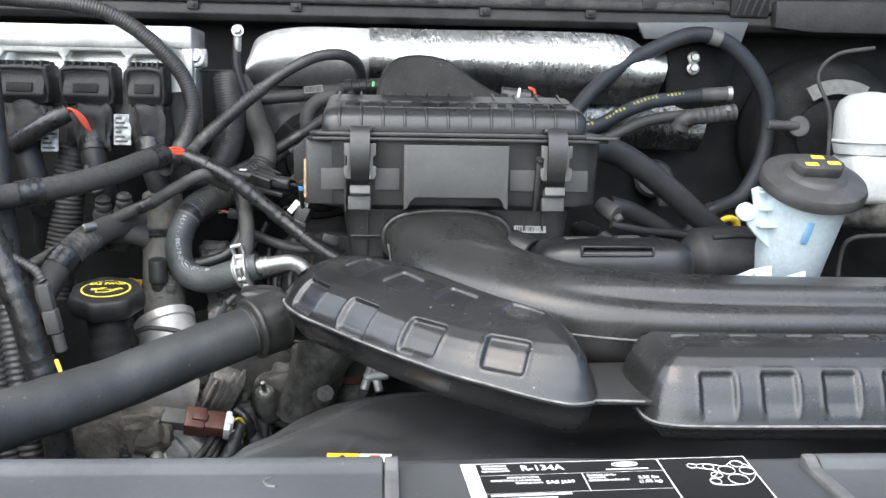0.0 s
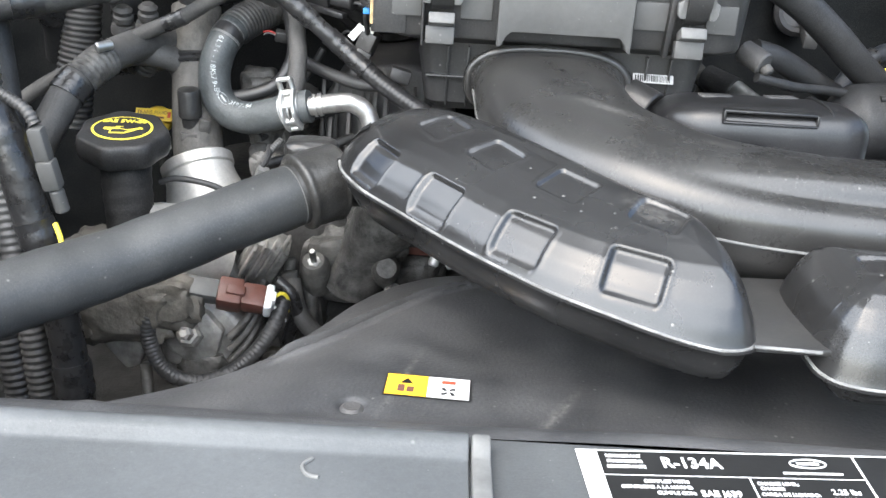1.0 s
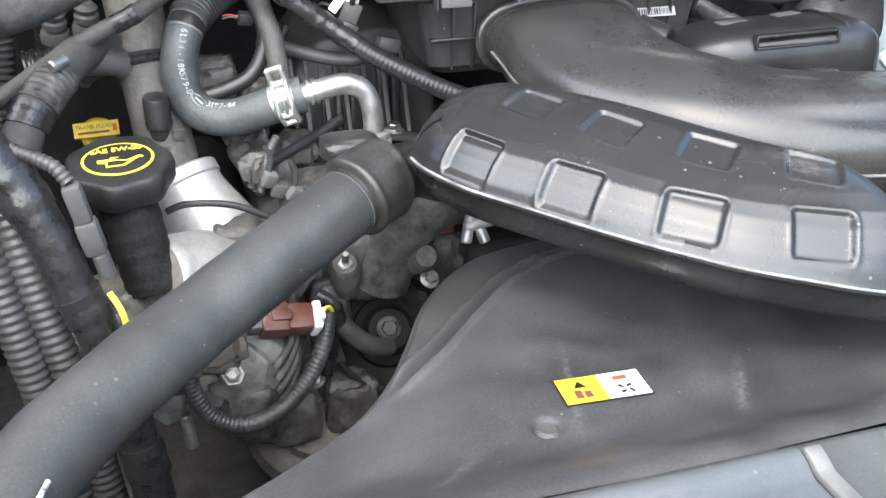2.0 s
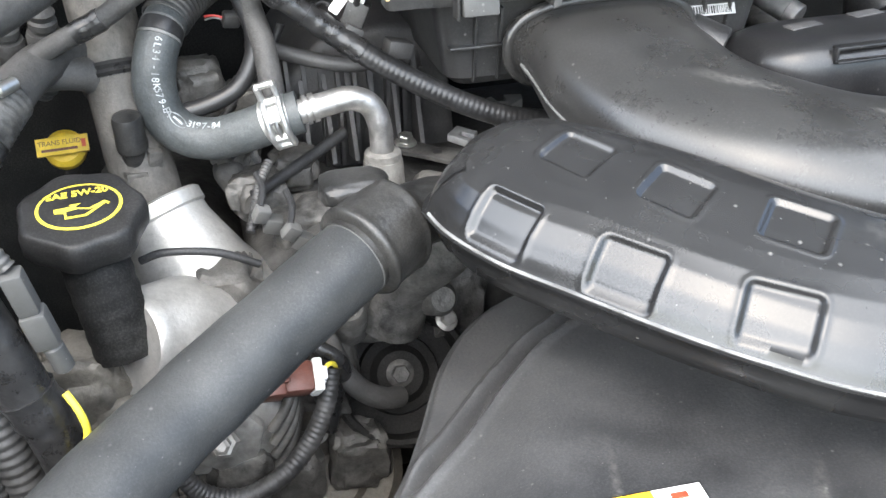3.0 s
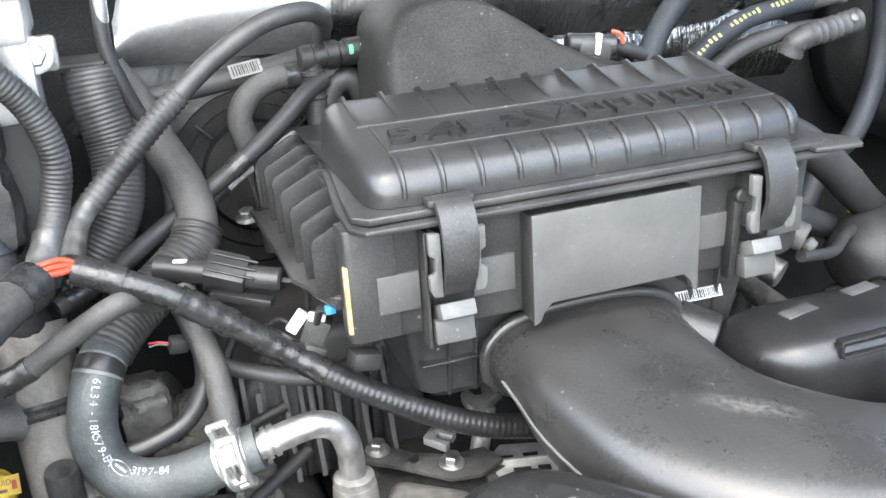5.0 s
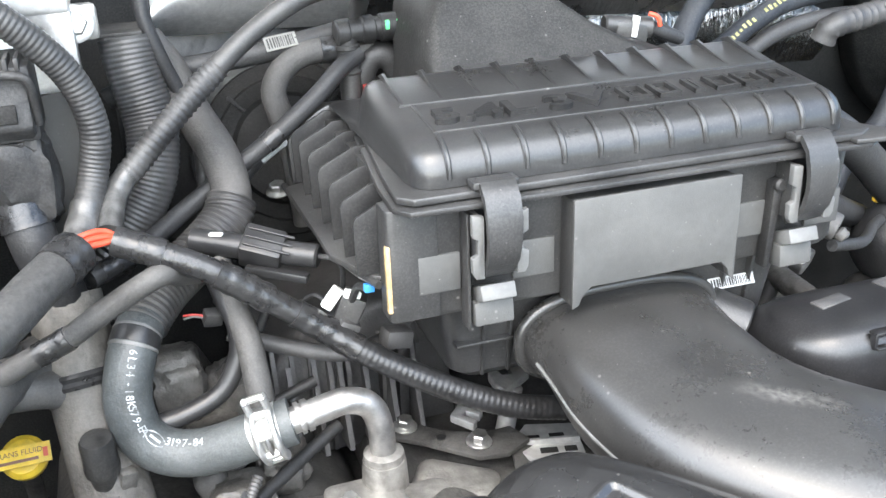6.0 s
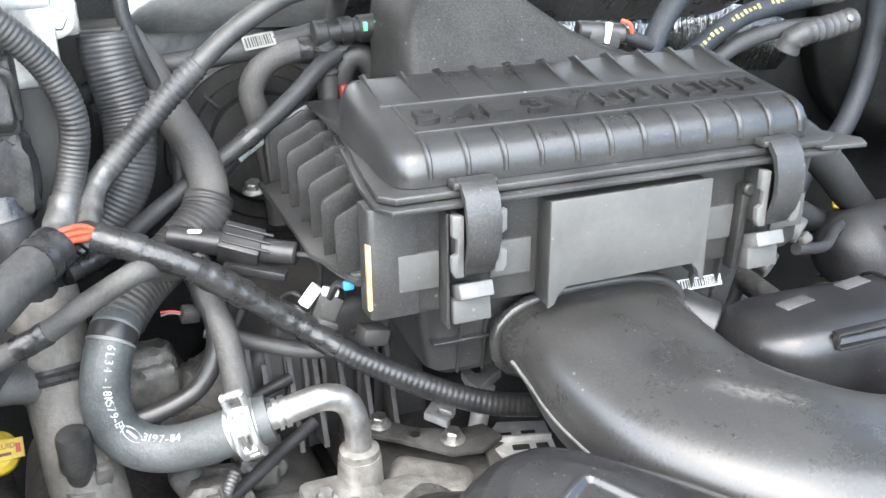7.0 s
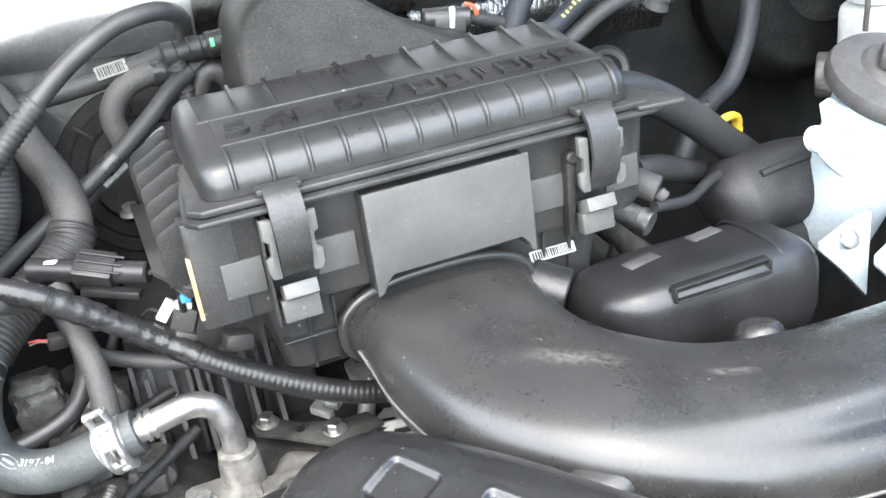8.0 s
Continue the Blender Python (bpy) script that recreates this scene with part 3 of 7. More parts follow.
def fan_shroud():
    m = 130
    g = np.array([[(x + (0.04 * (1 - smooth(-0.25, -0.05, x))) * (j / m) * (1 - j / m), y + (-0.446 - y) * j / m) for j in range(m + 1)] for x, y in RIM])
    x, y = g[..., 0], g[..., 1]
    z = shroud_height(x, y)
    a, b = g.shape[:2]
    vs = [(x[i, j], y[i, j], z[i, j]) for i in range(a) for j in range(b)]
    vs += [(x[i, 0], y[i, 0] + 0.002, z[i, 0] - 0.045) for i in range(a)]
    fs = [(i * b + j, i * b + j + 1, (i + 1) * b + j + 1, (i + 1) * b + j) for i in range(a - 1) for j in range(b - 1)]
    fs += [(a * b + i, i * b, (i + 1) * b, a * b + i + 1) for i in range(a - 1)]
    s = thing("fan_shroud", (0, -0.3, 0.76), "dusty black plastic fan shroud behind the radiator", "fan shroud")
    part("cover", (vs, fs), SHROUD, s, sharp=60)
    zz = float(shroud_height(np.array(-0.161), np.array(-0.326)))
    part("screw", lathe([(0.0085, -0.001), (0.0085, 0.0015), (0.006, 0.0035), (0.002, 0.003)], (-0.161, -0.326, zz), seg=20), MATTE, s)
    return s


fan_shroud()


def radiator_cover():
    """The top panel over the radiator, in three lengths: two raised ends and a lower middle."""
    c = thing("radiator_cover", (0, -0.6, 0.86), "scuffed dark grey plastic cover over the radiator support", "radiator cover")
    part("middle_panel", prism([(-0.444, 0.870), (-0.446, 0.886), (-0.453, 0.8905), (-0.80, 0.8905), (-0.80, 0.870)], -0.095, 0.245, "yz", 0.0015), RADTOP, c)
    end = [(-0.446, 0.870), (-0.448, 0.889), (-0.456, 0.891), (-0.460, 0.899), (-0.465, 0.9005), (-0.470, 0.899), (-0.479, 0.8935), (-0.52, 0.8925), (-0.80, 0.8920), (-0.80, 0.870)]
    part("end_panel", prism(end, -0.80, -0.088, "yz", 0.002), ENDGREY, c, "pale grey raised end")
    part("end_panel", prism(end, 0.232, 0.86, "yz", 0.002), ENDGREY, c, "pale grey raised end")
    # pale grey bevelled cheeks of the raised ends
    for x, s in ((-0.087, 1), (0.231, -1)):
        part("bevel", prism([(-0.462, 0.888), (-0.464, 0.9012), (-0.470, 0.9000), (-0.479, 0.8955), (-0.80, 0.8945), (-0.80, 0.888)], min(x, x + s * 0.010), max(x, x + s * 0.010), "yz", 0.0016), LIGHTGREY, c, "pale grey bevel strip")
    # a chalky scratch
    part("scuff", tube([(-0.166, -0.484, 0.8938), (-0.170, -0.490, 0.8936), (-0.167, -0.497, 0.8934), (-0.161, -0.499, 0.8934)], 0.0012, 8, 0.002), LIGHTGREY, c, "pale scratch")
    return c


radiator_cover()


def refrigerant_label():
    """The black and white notice, with its two tables and the belt diagram."""
    m = facing((-0.032, -0.4585, 0.8912), (0, 0, 1), (1, 0.058, 0))
    w, h = 0.2175, 0.100
    k = thing("refrigerant_label", m.translation, "black and white refrigerant label on the radiator cover", "label")
    part("paper", plate(m, 0, w, -h, 0, 0.0004), PAPER, k)
    for x0, x1, y0, y1 in ((0.0110, 0.148, -0.0185, -0.0015), (0.0110, 0.086, -0.0445, -0.0195), (0.0872, 0.148, -0.0445, -0.0195), (0.0110, 0.148, -h + 0.002, -0.0455), (0.1495, w - 0.0015, -h + 0.002, -0.0015)):
        part("ink_field", plate(m, x0, x1, y0, y1, 0.0007), INK, k, "black printed field")
    def words(text, size, x, y, stretch=1.0):
        return lettering(text, size, m @ Matrix.Translation((x, y, 0.0008)), 0.0001, stretch, size * 0.022)
    part("print", joined(words("R-134A", 0.0108, 0.0590, -0.0098, 0.95)), PAPER, k, "white print")
    part("print", joined(words("SAE J639", 0.0058, 0.0680, -0.0315)), PAPER, k, "white print")
    part("print", joined(words("2.25 lbs", 0.0050, 0.1340, -0.0285), words("(1.02 kg)", 0.0050, 0.1340, -0.0345)), PAPER, k, "white print")
    part("print", joined(words("REFRIGERANT", 0.0030, 0.0240, -0.0052), words("FRIGORIGENE", 0.0030, 0.0240, -0.0092), words("REFRIGERANTE", 0.0030, 0.0240, -0.0132)), PAPER, k, "small white print")
    part("print", joined(words("COMPLIES WITH:", 0.0031, 0.042, -0.0235), words("CONFORME A LA NORME:", 0.0031, 0.036, -0.0275), words("CUMPLE CON:", 0.0031, 0.045, -0.0315)), PAPER, k, "small white print")
    part("print", joined(words("CHARGE LEVEL:", 0.0031, 0.100, -0.0235), words("CHARGE:", 0.0031, 0.096, -0.0270), words("CARGA DE LLENADO:", 0.0031, 0.104, -0.0310)), PAPER, k, "small white print")
    bars = [plate(m @ Matrix.Translation((0, 0, 0.0007)), 0.014, 0.014 + 0.058 * f, -0.049 - i * 0.0048, -0.047 - i * 0.0048, 0.0002) for i, f in enumerate((1, 0.8, 0.95, 0.6, 0.9, 0.7))]
    part("print", joined(*bars), PAPER, k, "small white print")
    ring = tube([(0.122 + 0.0098 * math.cos(a), -0.0080 + 0.0032 * math.sin(a), 0.0008) for a in np.linspace(0, 2 * math.pi, 25)], 0.00045, 6, 0.001)
    part("emblem", ([m @ Vector(v) for v in ring[0]], ring[1]), PAPER, k, "pale oval mark")
    part("emblem_bar", joined(plate(m @ Matrix.Translation((0, 0, 0.0007)), 0.116, 0.128, -0.0088, -0.0070, 0.0002), plate(m @ Matrix.Translation((0, 0, 0.0007)), 0.106, 0.138, -0.0160, -0.0146, 0.0002)), PAPER, k)
    # belt diagram: pulleys as rings, the belt as a line round them
    at = [(0.172, -0.014, 0.0035), (0.184, -0.016, 0.004), (0.196, -0.022, 0.0062), (0.207, -0.013, 0.0048), (0.211, -0.024, 0.0055), (0.186, -0.029, 0.0042), (0.200, -0.036, 0.0075), (0.182, -0.038, 0.004)]
    for x, y, r in at:
        ring = tube([(x + r * math.cos(a), y + r * math.sin(a), 0.0008) for a in np.linspace(0, 2 * math.pi, 17)], 0.00035, 6, 0.001)
        part("pulley_mark", ([m @ Vector(v) for v in ring[0]], ring[1]), PAPER, k)
    belt = tube([(0.173, -0.012, 0.0008), (0.186, -0.012, 0.0008), (0.196, -0.016, 0.0008), (0.207, -0.008, 0.0008), (0.217, -0.024, 0.0008),
                 (0.205, -0.042, 0.0008), (0.182, -0.043, 0.0008), (0.178, -0.036, 0.0008), (0.188, -0.024, 0.0008), (0.173, -0.016, 0.0008)], 0.0003, 6, 0.001)
    part("belt_mark", ([m @ Vector(v) for v in belt[0]], belt[1]), PAPER, k)
    # the sheet is pulled a little askew towards its far end
    place = Matrix.Translation(-BASE[k.name]) @ m
    back = place.inverted()
    for ob in k.children:
        for v in ob.data.vertices:
            p = back @ v.co
            v.co = place @ Vector((p.x + 0.13 * 1.18 * p.y * p.x / w, p.y * 1.18, p.z))
    return k


refrigerant_label()


def fan_label():
    """Small warning label, orange half and white half."""
    def ground_at(x, y):
        return Vector((x, y, float(shroud_height(np.array(x), np.array(y)))))
    o = ground_at(-0.1390, -0.2820)
    ex, ey = ground_at(-0.0800, -0.2850) - o, ground_at(-0.1390, -0.3110) - o
    m = facing(o + Vector((0, 0, 0.0006)), ey.cross(ex), ex)
    k = thing("fan_warning_label", m.translation, "orange and white fan warning label on the shroud", "label")
    part("border", plate(m, -0.0012, 0.0602, -0.0292, 0.0012, 0.0005), INK, k)
    part("orange_half", plate(m, 0.0, 0.029, -0.028, 0, 0.0009), ORANGE, k, "orange half with a warning sign")
    part("white_half", plate(m, 0.0295, 0.059, -0.028, 0, 0.0009), PAPER, k, "white half with a fan sign")
    tri = prism([(-0.0045, 0), (0.0045, 0), (0, 0.0075)], 0, 0.0003, "xy", 0)
    tri.transform(m @ Matrix.Translation((0.0145, -0.012, 0.0009)))
    part("warning_triangle", tri, INK, k)
    part("book_mark", joined(*[plate(m @ Matrix.Translation((0, 0, 0.0009)), 0.0085 + 0.0065 * i, 0.0135 + 0.0065 * i, -0.0235, -0.0145 - 0.002 * i, 0.0003) for i in range(2)]), BROWN, k)
    blades = []
    for i in range(4):
        b = prism([(0.0005, 0.0005), (0.006, 0.001), (0.0055, 0.0038), (0.002, 0.003)], 0, 0.0003, "xy", 0)
        b.transform(m @ Matrix.Translation((0.0442, -0.0195, 0.0009)) @ Matrix.Rotation(i * math.pi / 2 + 0.3, 4, "Z"))
        blades.append(b)
    part("fan_mark", joined(*blades), INK, k)
    part("red_mark", plate(m @ Matrix.Translation((0, 0, 0.0009)), 0.039, 0.049, -0.009, -0.0045, 0.0003), RED, k)
    return k


fan_label()

# ---- air intake: duct, two silencer chambers and the web between them ----


def inside(poly, x, y):
    c = False
    j = len(poly) - 1
    for i in range(len(poly)):
        (xi, yi), (xj, yj) = poly[i], poly[j]
        if (yi > y) != (yj > y) and x < (xj - xi) * (y - yi) / (yj - yi) + xi:
            c = not c
        j = i
    return c


from mathutils.geometry import delaunay_2d_cdt


def chamber(corners, seam, top, pockets, rise, step=0.0013, reach=0.030, below=0.040):
    """A blow-moulded chamber over a closed outline. seam, top: heights of its parting line and crown at (x, y);
    rise: how the wall climbs with the way in from the edge; pockets: (centre, along, normal, half length, half height, depth)."""
    loop, _ = spline([(*c, 0) for c in list(corners) + [corners[0]]], step)
    loop = loop[:-1, :2]
    n = len(loop)
    tang = np.roll(loop, -1, 0) - np.roll(loop, 1, 0)
    tang /= np.linalg.norm(tang, axis=1)[:, None]
    area = 0.5 * np.sum(loop[:, 0] * np.roll(loop[:, 1], -1) - np.roll(loop[:, 0], -1) * loop[:, 1])
    inward = np.stack([-tang[:, 1], tang[:, 0]], 1) * (1 if area > 0 else -1)
    depth = np.r_[0, 0.0008, np.arange(0.0016, reach + 1e-6, 0.0013)]
    flat, fs = [], []
    for d in depth:
        flat += [tuple(p) for p in loop + inward * d]
    k = len(depth)
    for j in range(k - 1):
        for i in range(n):
            m = (i + 1) % n
            fs.append((j * n + i, j * n + m, (j + 1) * n + m, (j + 1) * n + i))
    inner = flat[(k - 1) * n:]
    pts = [Vector(p) for p in inner]
    lo, hi = np.min(inner, 0), np.max(inner, 0)
    q = 0
    for yy in np.arange(lo[1], hi[1], step):
        q += 1
        for xx in np.arange(lo[0] + (step / 2 if q % 2 else 0), hi[0], step):
            if inside(inner, xx, yy):
                pts.append(Vector((xx, yy)))
    out = delaunay_2d_cdt(pts, [], [list(range(n))], 1, 1e-6)
    base = (k - 1) * n
    remap, extra = {}, []
    for idx, v in enumerate(out[0]):
        o = out[3][idx]
        if o and o[0] < n:
            remap[idx] = base + o[0]
        else:
            remap[idx] = len(flat) + len(extra)
            extra.append((v.x, v.y))
    flat += extra
    for f in out[2]:
        fs.append(tuple(remap[i] for i in f))
    xy = np.array(flat)
    dist = distance_to([tuple(p) for p in loop[::2]], xy[:, 0], xy[:, 1])
    dist[:k * n] = np.repeat(depth, n)
    lowz, highz = seam(xy[:, 0], xy[:, 1]), top(xy[:, 0], xy[:, 1])
    z = lowz + (highz - lowz) * rise(dist)
    p = np.column_stack([xy, z])
    for c, along, normal, hl, hh, deep in pockets:
        nn = np.array(normal, float)
        nn /= np.linalg.norm(nn)
        u = np.array(along, float)
        u -= nn * (u @ nn)
        u /= np.linalg.norm(u)
        v = np.cross(nn, u)
        rel = p - np.array(c)
        a, b = np.abs(rel @ u) - hl + 0.004, np.abs(rel @ v) - hh + 0.004
        sd = np.hypot(np.maximum(a, 0), np.maximum(b, 0)) + np.minimum(np.maximum(a, b), 0) - 0.004
        far = np.abs(rel @ nn) < 0.035
        f = smooth(0.0010, -0.0030, sd) * far
        lip = np.exp(-((sd - 0.0018) / 0.0015) ** 2) * far
        p = p - nn * (f * deep - lip * 0.0006)[:, None]
    vs = [tuple(v) for v in p]
    # rolled lower half
    m0 = len(vs)
    for d, dz in ((-0.0022, 0.0), (-0.0022, -0.0018), (0.003, -0.003), (0.007, -below * 0.5), (0.014, -below * 0.85), (0.032, -below)):
        for i in range(n):
            x, y = loop[i] + inward[i] * d
            vs.append((x, y, seam(np.array(x), np.array(y)) + dz))
    fs += [(i, (i + 1) % n, m0 + (i + 1) % n, m0 + i) for i in range(n)]
    for j in range(5):
        fs += [(m0 + j * n + i, m0 + j * n + (i + 1) % n, m0 + (j + 1) * n + (i + 1) % n, m0 + (j + 1) * n + i) for i in range(n)]
    fs.append(tuple(range(m0 + 5 * n, m0 + 6 * n)))
    bm = bmesh.new()
    me = mesh_of((vs, fs), "chamber")
    bm.from_mesh(me)
    bpy.data.meshes.remove(me)
    return bm, [(x, y, float(seam(np.array(x), np.array(y)))) for x, y in loop]


def climb(d):
    return np.interp(d, [0, 0.0008, 0.004, 0.010, 0.018, 0.028, 0.042, 0.06, 1], [0, 0.04, 0.28, 0.56, 0.77, 0.895, 0.965, 1, 1])


LOBE = [(-0.195, -0.121), (-0.189, -0.152), (-0.170, -0.188), (-0.141, -0.222), (-0.099, -0.269), (-0.060, -0.305), (-0.024, -0.330), (0.028, -0.351), (0.070, -0.358),
        (0.092, -0.350), (0.100, -0.325), (0.099, -0.286), (0.090, -0.256), (0.068, -0.234), (0.026, -0.198), (-0.022, -0.130), (-0.064, -0.076), (-0.105, -0.057), (-0.151, -0.071), (-0.183, -0.098)]
LOBE_B = [(0.133, -0.335), (0.137, -0.352), (0.150, -0.366), (0.185, -0.372), (0.30, -0.374), (0.42, -0.374), (0.54, -0.372), (0.575, -0.36), (0.58, -0.31), (0.57, -0.262),
          (0.54, -0.25), (0.42, -0.248), (0.30, -0.246), (0.20, -0.242), (0.158, -0.240), (0.140, -0.250), (0.133, -0.28)]


def air_intake():
    d = thing("air_intake_duct", (0.05, -0.2, 0.86), "glossy black plastic air intake duct with two silencer chambers", "intake duct")
    # the duct: a flattened mouth under the filter box that swings round to the side
    keys = [((-0.011, 0.036, 0.985), 0.077, 0.031, (0, -1)), ((-0.011, 0.020, 0.984), 0.074, 0.033, (0, -1)), ((-0.011, 0.002, 0.981), 0.070, 0.036, (0, -1)), ((-0.007, -0.035, 0.968), 0.072, 0.043, (0.12, -1)),
            ((0.012, -0.085, 0.953), 0.074, 0.047, (0.45, -1)), ((0.052, -0.130, 0.944), 0.074, 0.048, (0.85, -0.75)), ((0.108, -0.160, 0.936), 0.072, 0.048, (1, -0.35)),
            ((0.18, -0.172, 0.931), 0.070, 0.048, (1, -0.08)), ((0.28, -0.175, 0.928), 0.069, 0.048, (1, 0)), ((0.42, -0.172, 0.926), 0.068, 0.048, (1, 0.02)), ((0.62, -0.165, 0.924), 0.068, 0.048, (1, 0.02))]
    cs, _ = spline([k[0] for k in keys], 0.008)
    ts = np.array([np.argmin(np.linalg.norm(cs - np.array(k[0]), axis=1)) for k in keys], float)
    idx = np.arange(len(cs))
    hw = np.interp(idx, ts, [k[1] for k in keys])
    hh = np.interp(idx, ts, [k[2] for k in keys])
    dirs = np.stack([np.interp(idx, ts, [k[3][j] / math.hypot(*k[3]) for k in keys]) for j in (0, 1)], 1)
    dirs /= np.linalg.norm(dirs, axis=1)[:, None]
    rings = []
    for i, (c, w, h, (dx, dy)) in enumerate(zip(cs, hw, hh, dirs)):
        side = np.array((-dy, dx, 0))
        # a crease runs along the outer flank, between the crown and the fuller lower tier
        fold = float(smooth(0.26, 0.46, i / len(cs)))
        ring = []
        for a in np.linspace(0, 2 * math.pi, 96, endpoint=False):
            ca, sa = math.cos(a), math.sin(a)
            e = 0.72
            phi = math.degrees(math.pi - a)
            k = fold * (-0.0065 * math.exp(-((phi - 44) / 10) ** 2) + 0.0030 * math.exp(-((phi - 66) / 12) ** 2) + 0.0045 * math.exp(-((phi - 14) / 16) ** 2))
            ring.append(c + side * (w * math.copysign(abs(ca) ** e, ca) + k * ca) + np.array((0, 0, 1)) * (h * math.copysign(abs(sa) ** (e + 0.1), sa) + k * sa))
        rings.append(ring)
    part("duct", loft(rings), DUCT, d, sharp=60)
    # rolled collar at the mouth
    c = cs[1]
    collar = []
    for a in np.linspace(0, 2 * math.pi, 61):
        ca, sa = math.cos(a), math.sin(a)
        collar.append((c[0] + 0.0775 * math.copysign(abs(ca) ** 0.72, ca), 0.030, 0.985 + 0.0335 * math.copysign(abs(sa) ** 0.8, sa)))
    part("collar", tube(collar, 0.0045, 10, 0.006), DUCT, d)
    # moulding seam along the flank
    flank = [r[48] for r in rings[3:]]
    flank = [(p[0], p[1], p[2] - 0.004) for p in flank]
    part("seam", tube(flank[::3], 0.0013, 8, 0.008), LIGHTGREY, d, "thin moulding seam")
    for at, r, h, lean in (((0.010, -0.168, 0.945), 0.027, 0.023, (-0.18, -0.36, 1)), ((0.178, -0.104, 0.944), 0.020, 0.026, (0.1, 0.25, 1))):
        arch = [(r * math.cos(q) ** 0.45, h * math.sin(q)) for q in np.linspace(0, 1.54, 14)]
        part("boss", lathe([(r, -0.02)] + arch, at, lean, 36), DUCT, d, "rounded mounting boss", sharp=80)

    # front chamber
    def seam_a(x, y):
        return np.interp(x, [-0.195, -0.17, -0.12, -0.06, 0.0, 0.05, 0.07], [0.942, 0.938, 0.932, 0.9245, 0.9155, 0.906, 0.903])

    def top_a(x, y):
        # the crown leans towards the outer edge and falls away along the chamber
        along = 0.72 * (x + 0.070) - 0.69 * (y + 0.206)
        across = 0.66 * (x + 0.070) + 0.75 * (y + 0.206)
        lean = 0.23 * across - 6.0 * np.maximum(0, across - 0.015) ** 2
        return 0.9785 - 0.075 * along - 0.32 * along ** 2 + lean - 0.5 * np.maximum(0, -0.10 - x) ** 2 - 0.003 * smooth(0.06, 0.10, x)
    deep = 0.0036
    pk = []
    for c, t, nn in (((-0.158, -0.1735, 0.954), (0.44, -0.90, 0), (-0.76, -0.37, 0.53)), ((-0.112, -0.236, 0.9485), (0.62, -0.79, -0.05), (-0.66, -0.54, 0.52)),
                     ((-0.0525, -0.291, 0.943), (0.82, -0.56, -0.11), (-0.45, -0.67, 0.59)), ((0.018, -0.326, 0.9355), (0.94, -0.30, -0.12), (-0.24, -0.77, 0.59))):
        pk.append((c, t, nn, 0.0195, 0.0165, deep))
    for c, t, nn in (((-0.109, -0.155, 0.983), (0.50, -0.86, -0.05), (-0.20, -0.10, 0.97)), ((-0.070, -0.206, 0.9785), (0.57, -0.82, -0.05), (-0.16, -0.17, 0.97)),
                     ((-0.021, -0.2515, 0.972), (0.72, -0.68, -0.12), (-0.12, -0.20, 0.97)), ((0.038, -0.284, 0.9645), (0.86, -0.50, -0.08), (-0.05, -0.20, 0.98))):
        pk.append((c, t, nn, 0.0178, 0.0158, deep * 0.8))
    bm, line = chamber(LOBE, seam_a, top_a, pk, climb, reach=0.026, below=0.032)
    part("front_chamber", bm, CHAMBER, d, "glossy chamber with square pockets", sharp=60)
    part("parting_line", tube(line[4:len(line) * 55 // 100:3], 0.0013, 8, 0.006), PALE, d, "pale parting line")

    # side chamber
    def seam_b(x, y):
        return 0.888 + 0.010 * smooth(-0.36, -0.30, y)

    def top_b(x, y):
        return 0.949 + 0.02 * (y + 0.25)
    pk = []
    for i in range(7):
        x = 0.194 + 0.0532 * i
        pk.append(((x, -0.354, 0.908), (1, 0, 0), (0, -0.80, 0.58), 0.0155, 0.0170, deep))
        pk.append(((x - 0.008, -0.304, 0.946), (1, 0, 0), (0, -0.1, 1), 0.0150, 0.0130, deep * 0.8))
    bm, line = chamber(LOBE_B, seam_b, top_b, pk, climb, reach=0.026, below=0.020)
    part("side_chamber", bm, CHAMBER, d, "glossy chamber with square pockets", sharp=60)
    part("parting_line", tube(line[:len(line) * 46 // 100:3], 0.0013, 8, 0.006), PALE, d, "pale parting line")
    # web between the two
    part("web_line", tube([(0.092, -0.3525, 0.9045), (0.110, -0.3535, 0.9045), (0.134, -0.3545, 0.9040)], 0.0013, 8, 0.006), PALE, d, "pale parting line")
    part("web", prism([(0.06, -0.24), (0.05, -0.30), (0.075, -0.348), (0.098, -0.3505), (0.124, -0.351), (0.150, -0.352), (0.165, -0.30), (0.158, -0.235)], 0.8995, 0.9045, "xy", 0.0015), SATIN, d)
    return d


air_intake()

# ---- air filter box ----


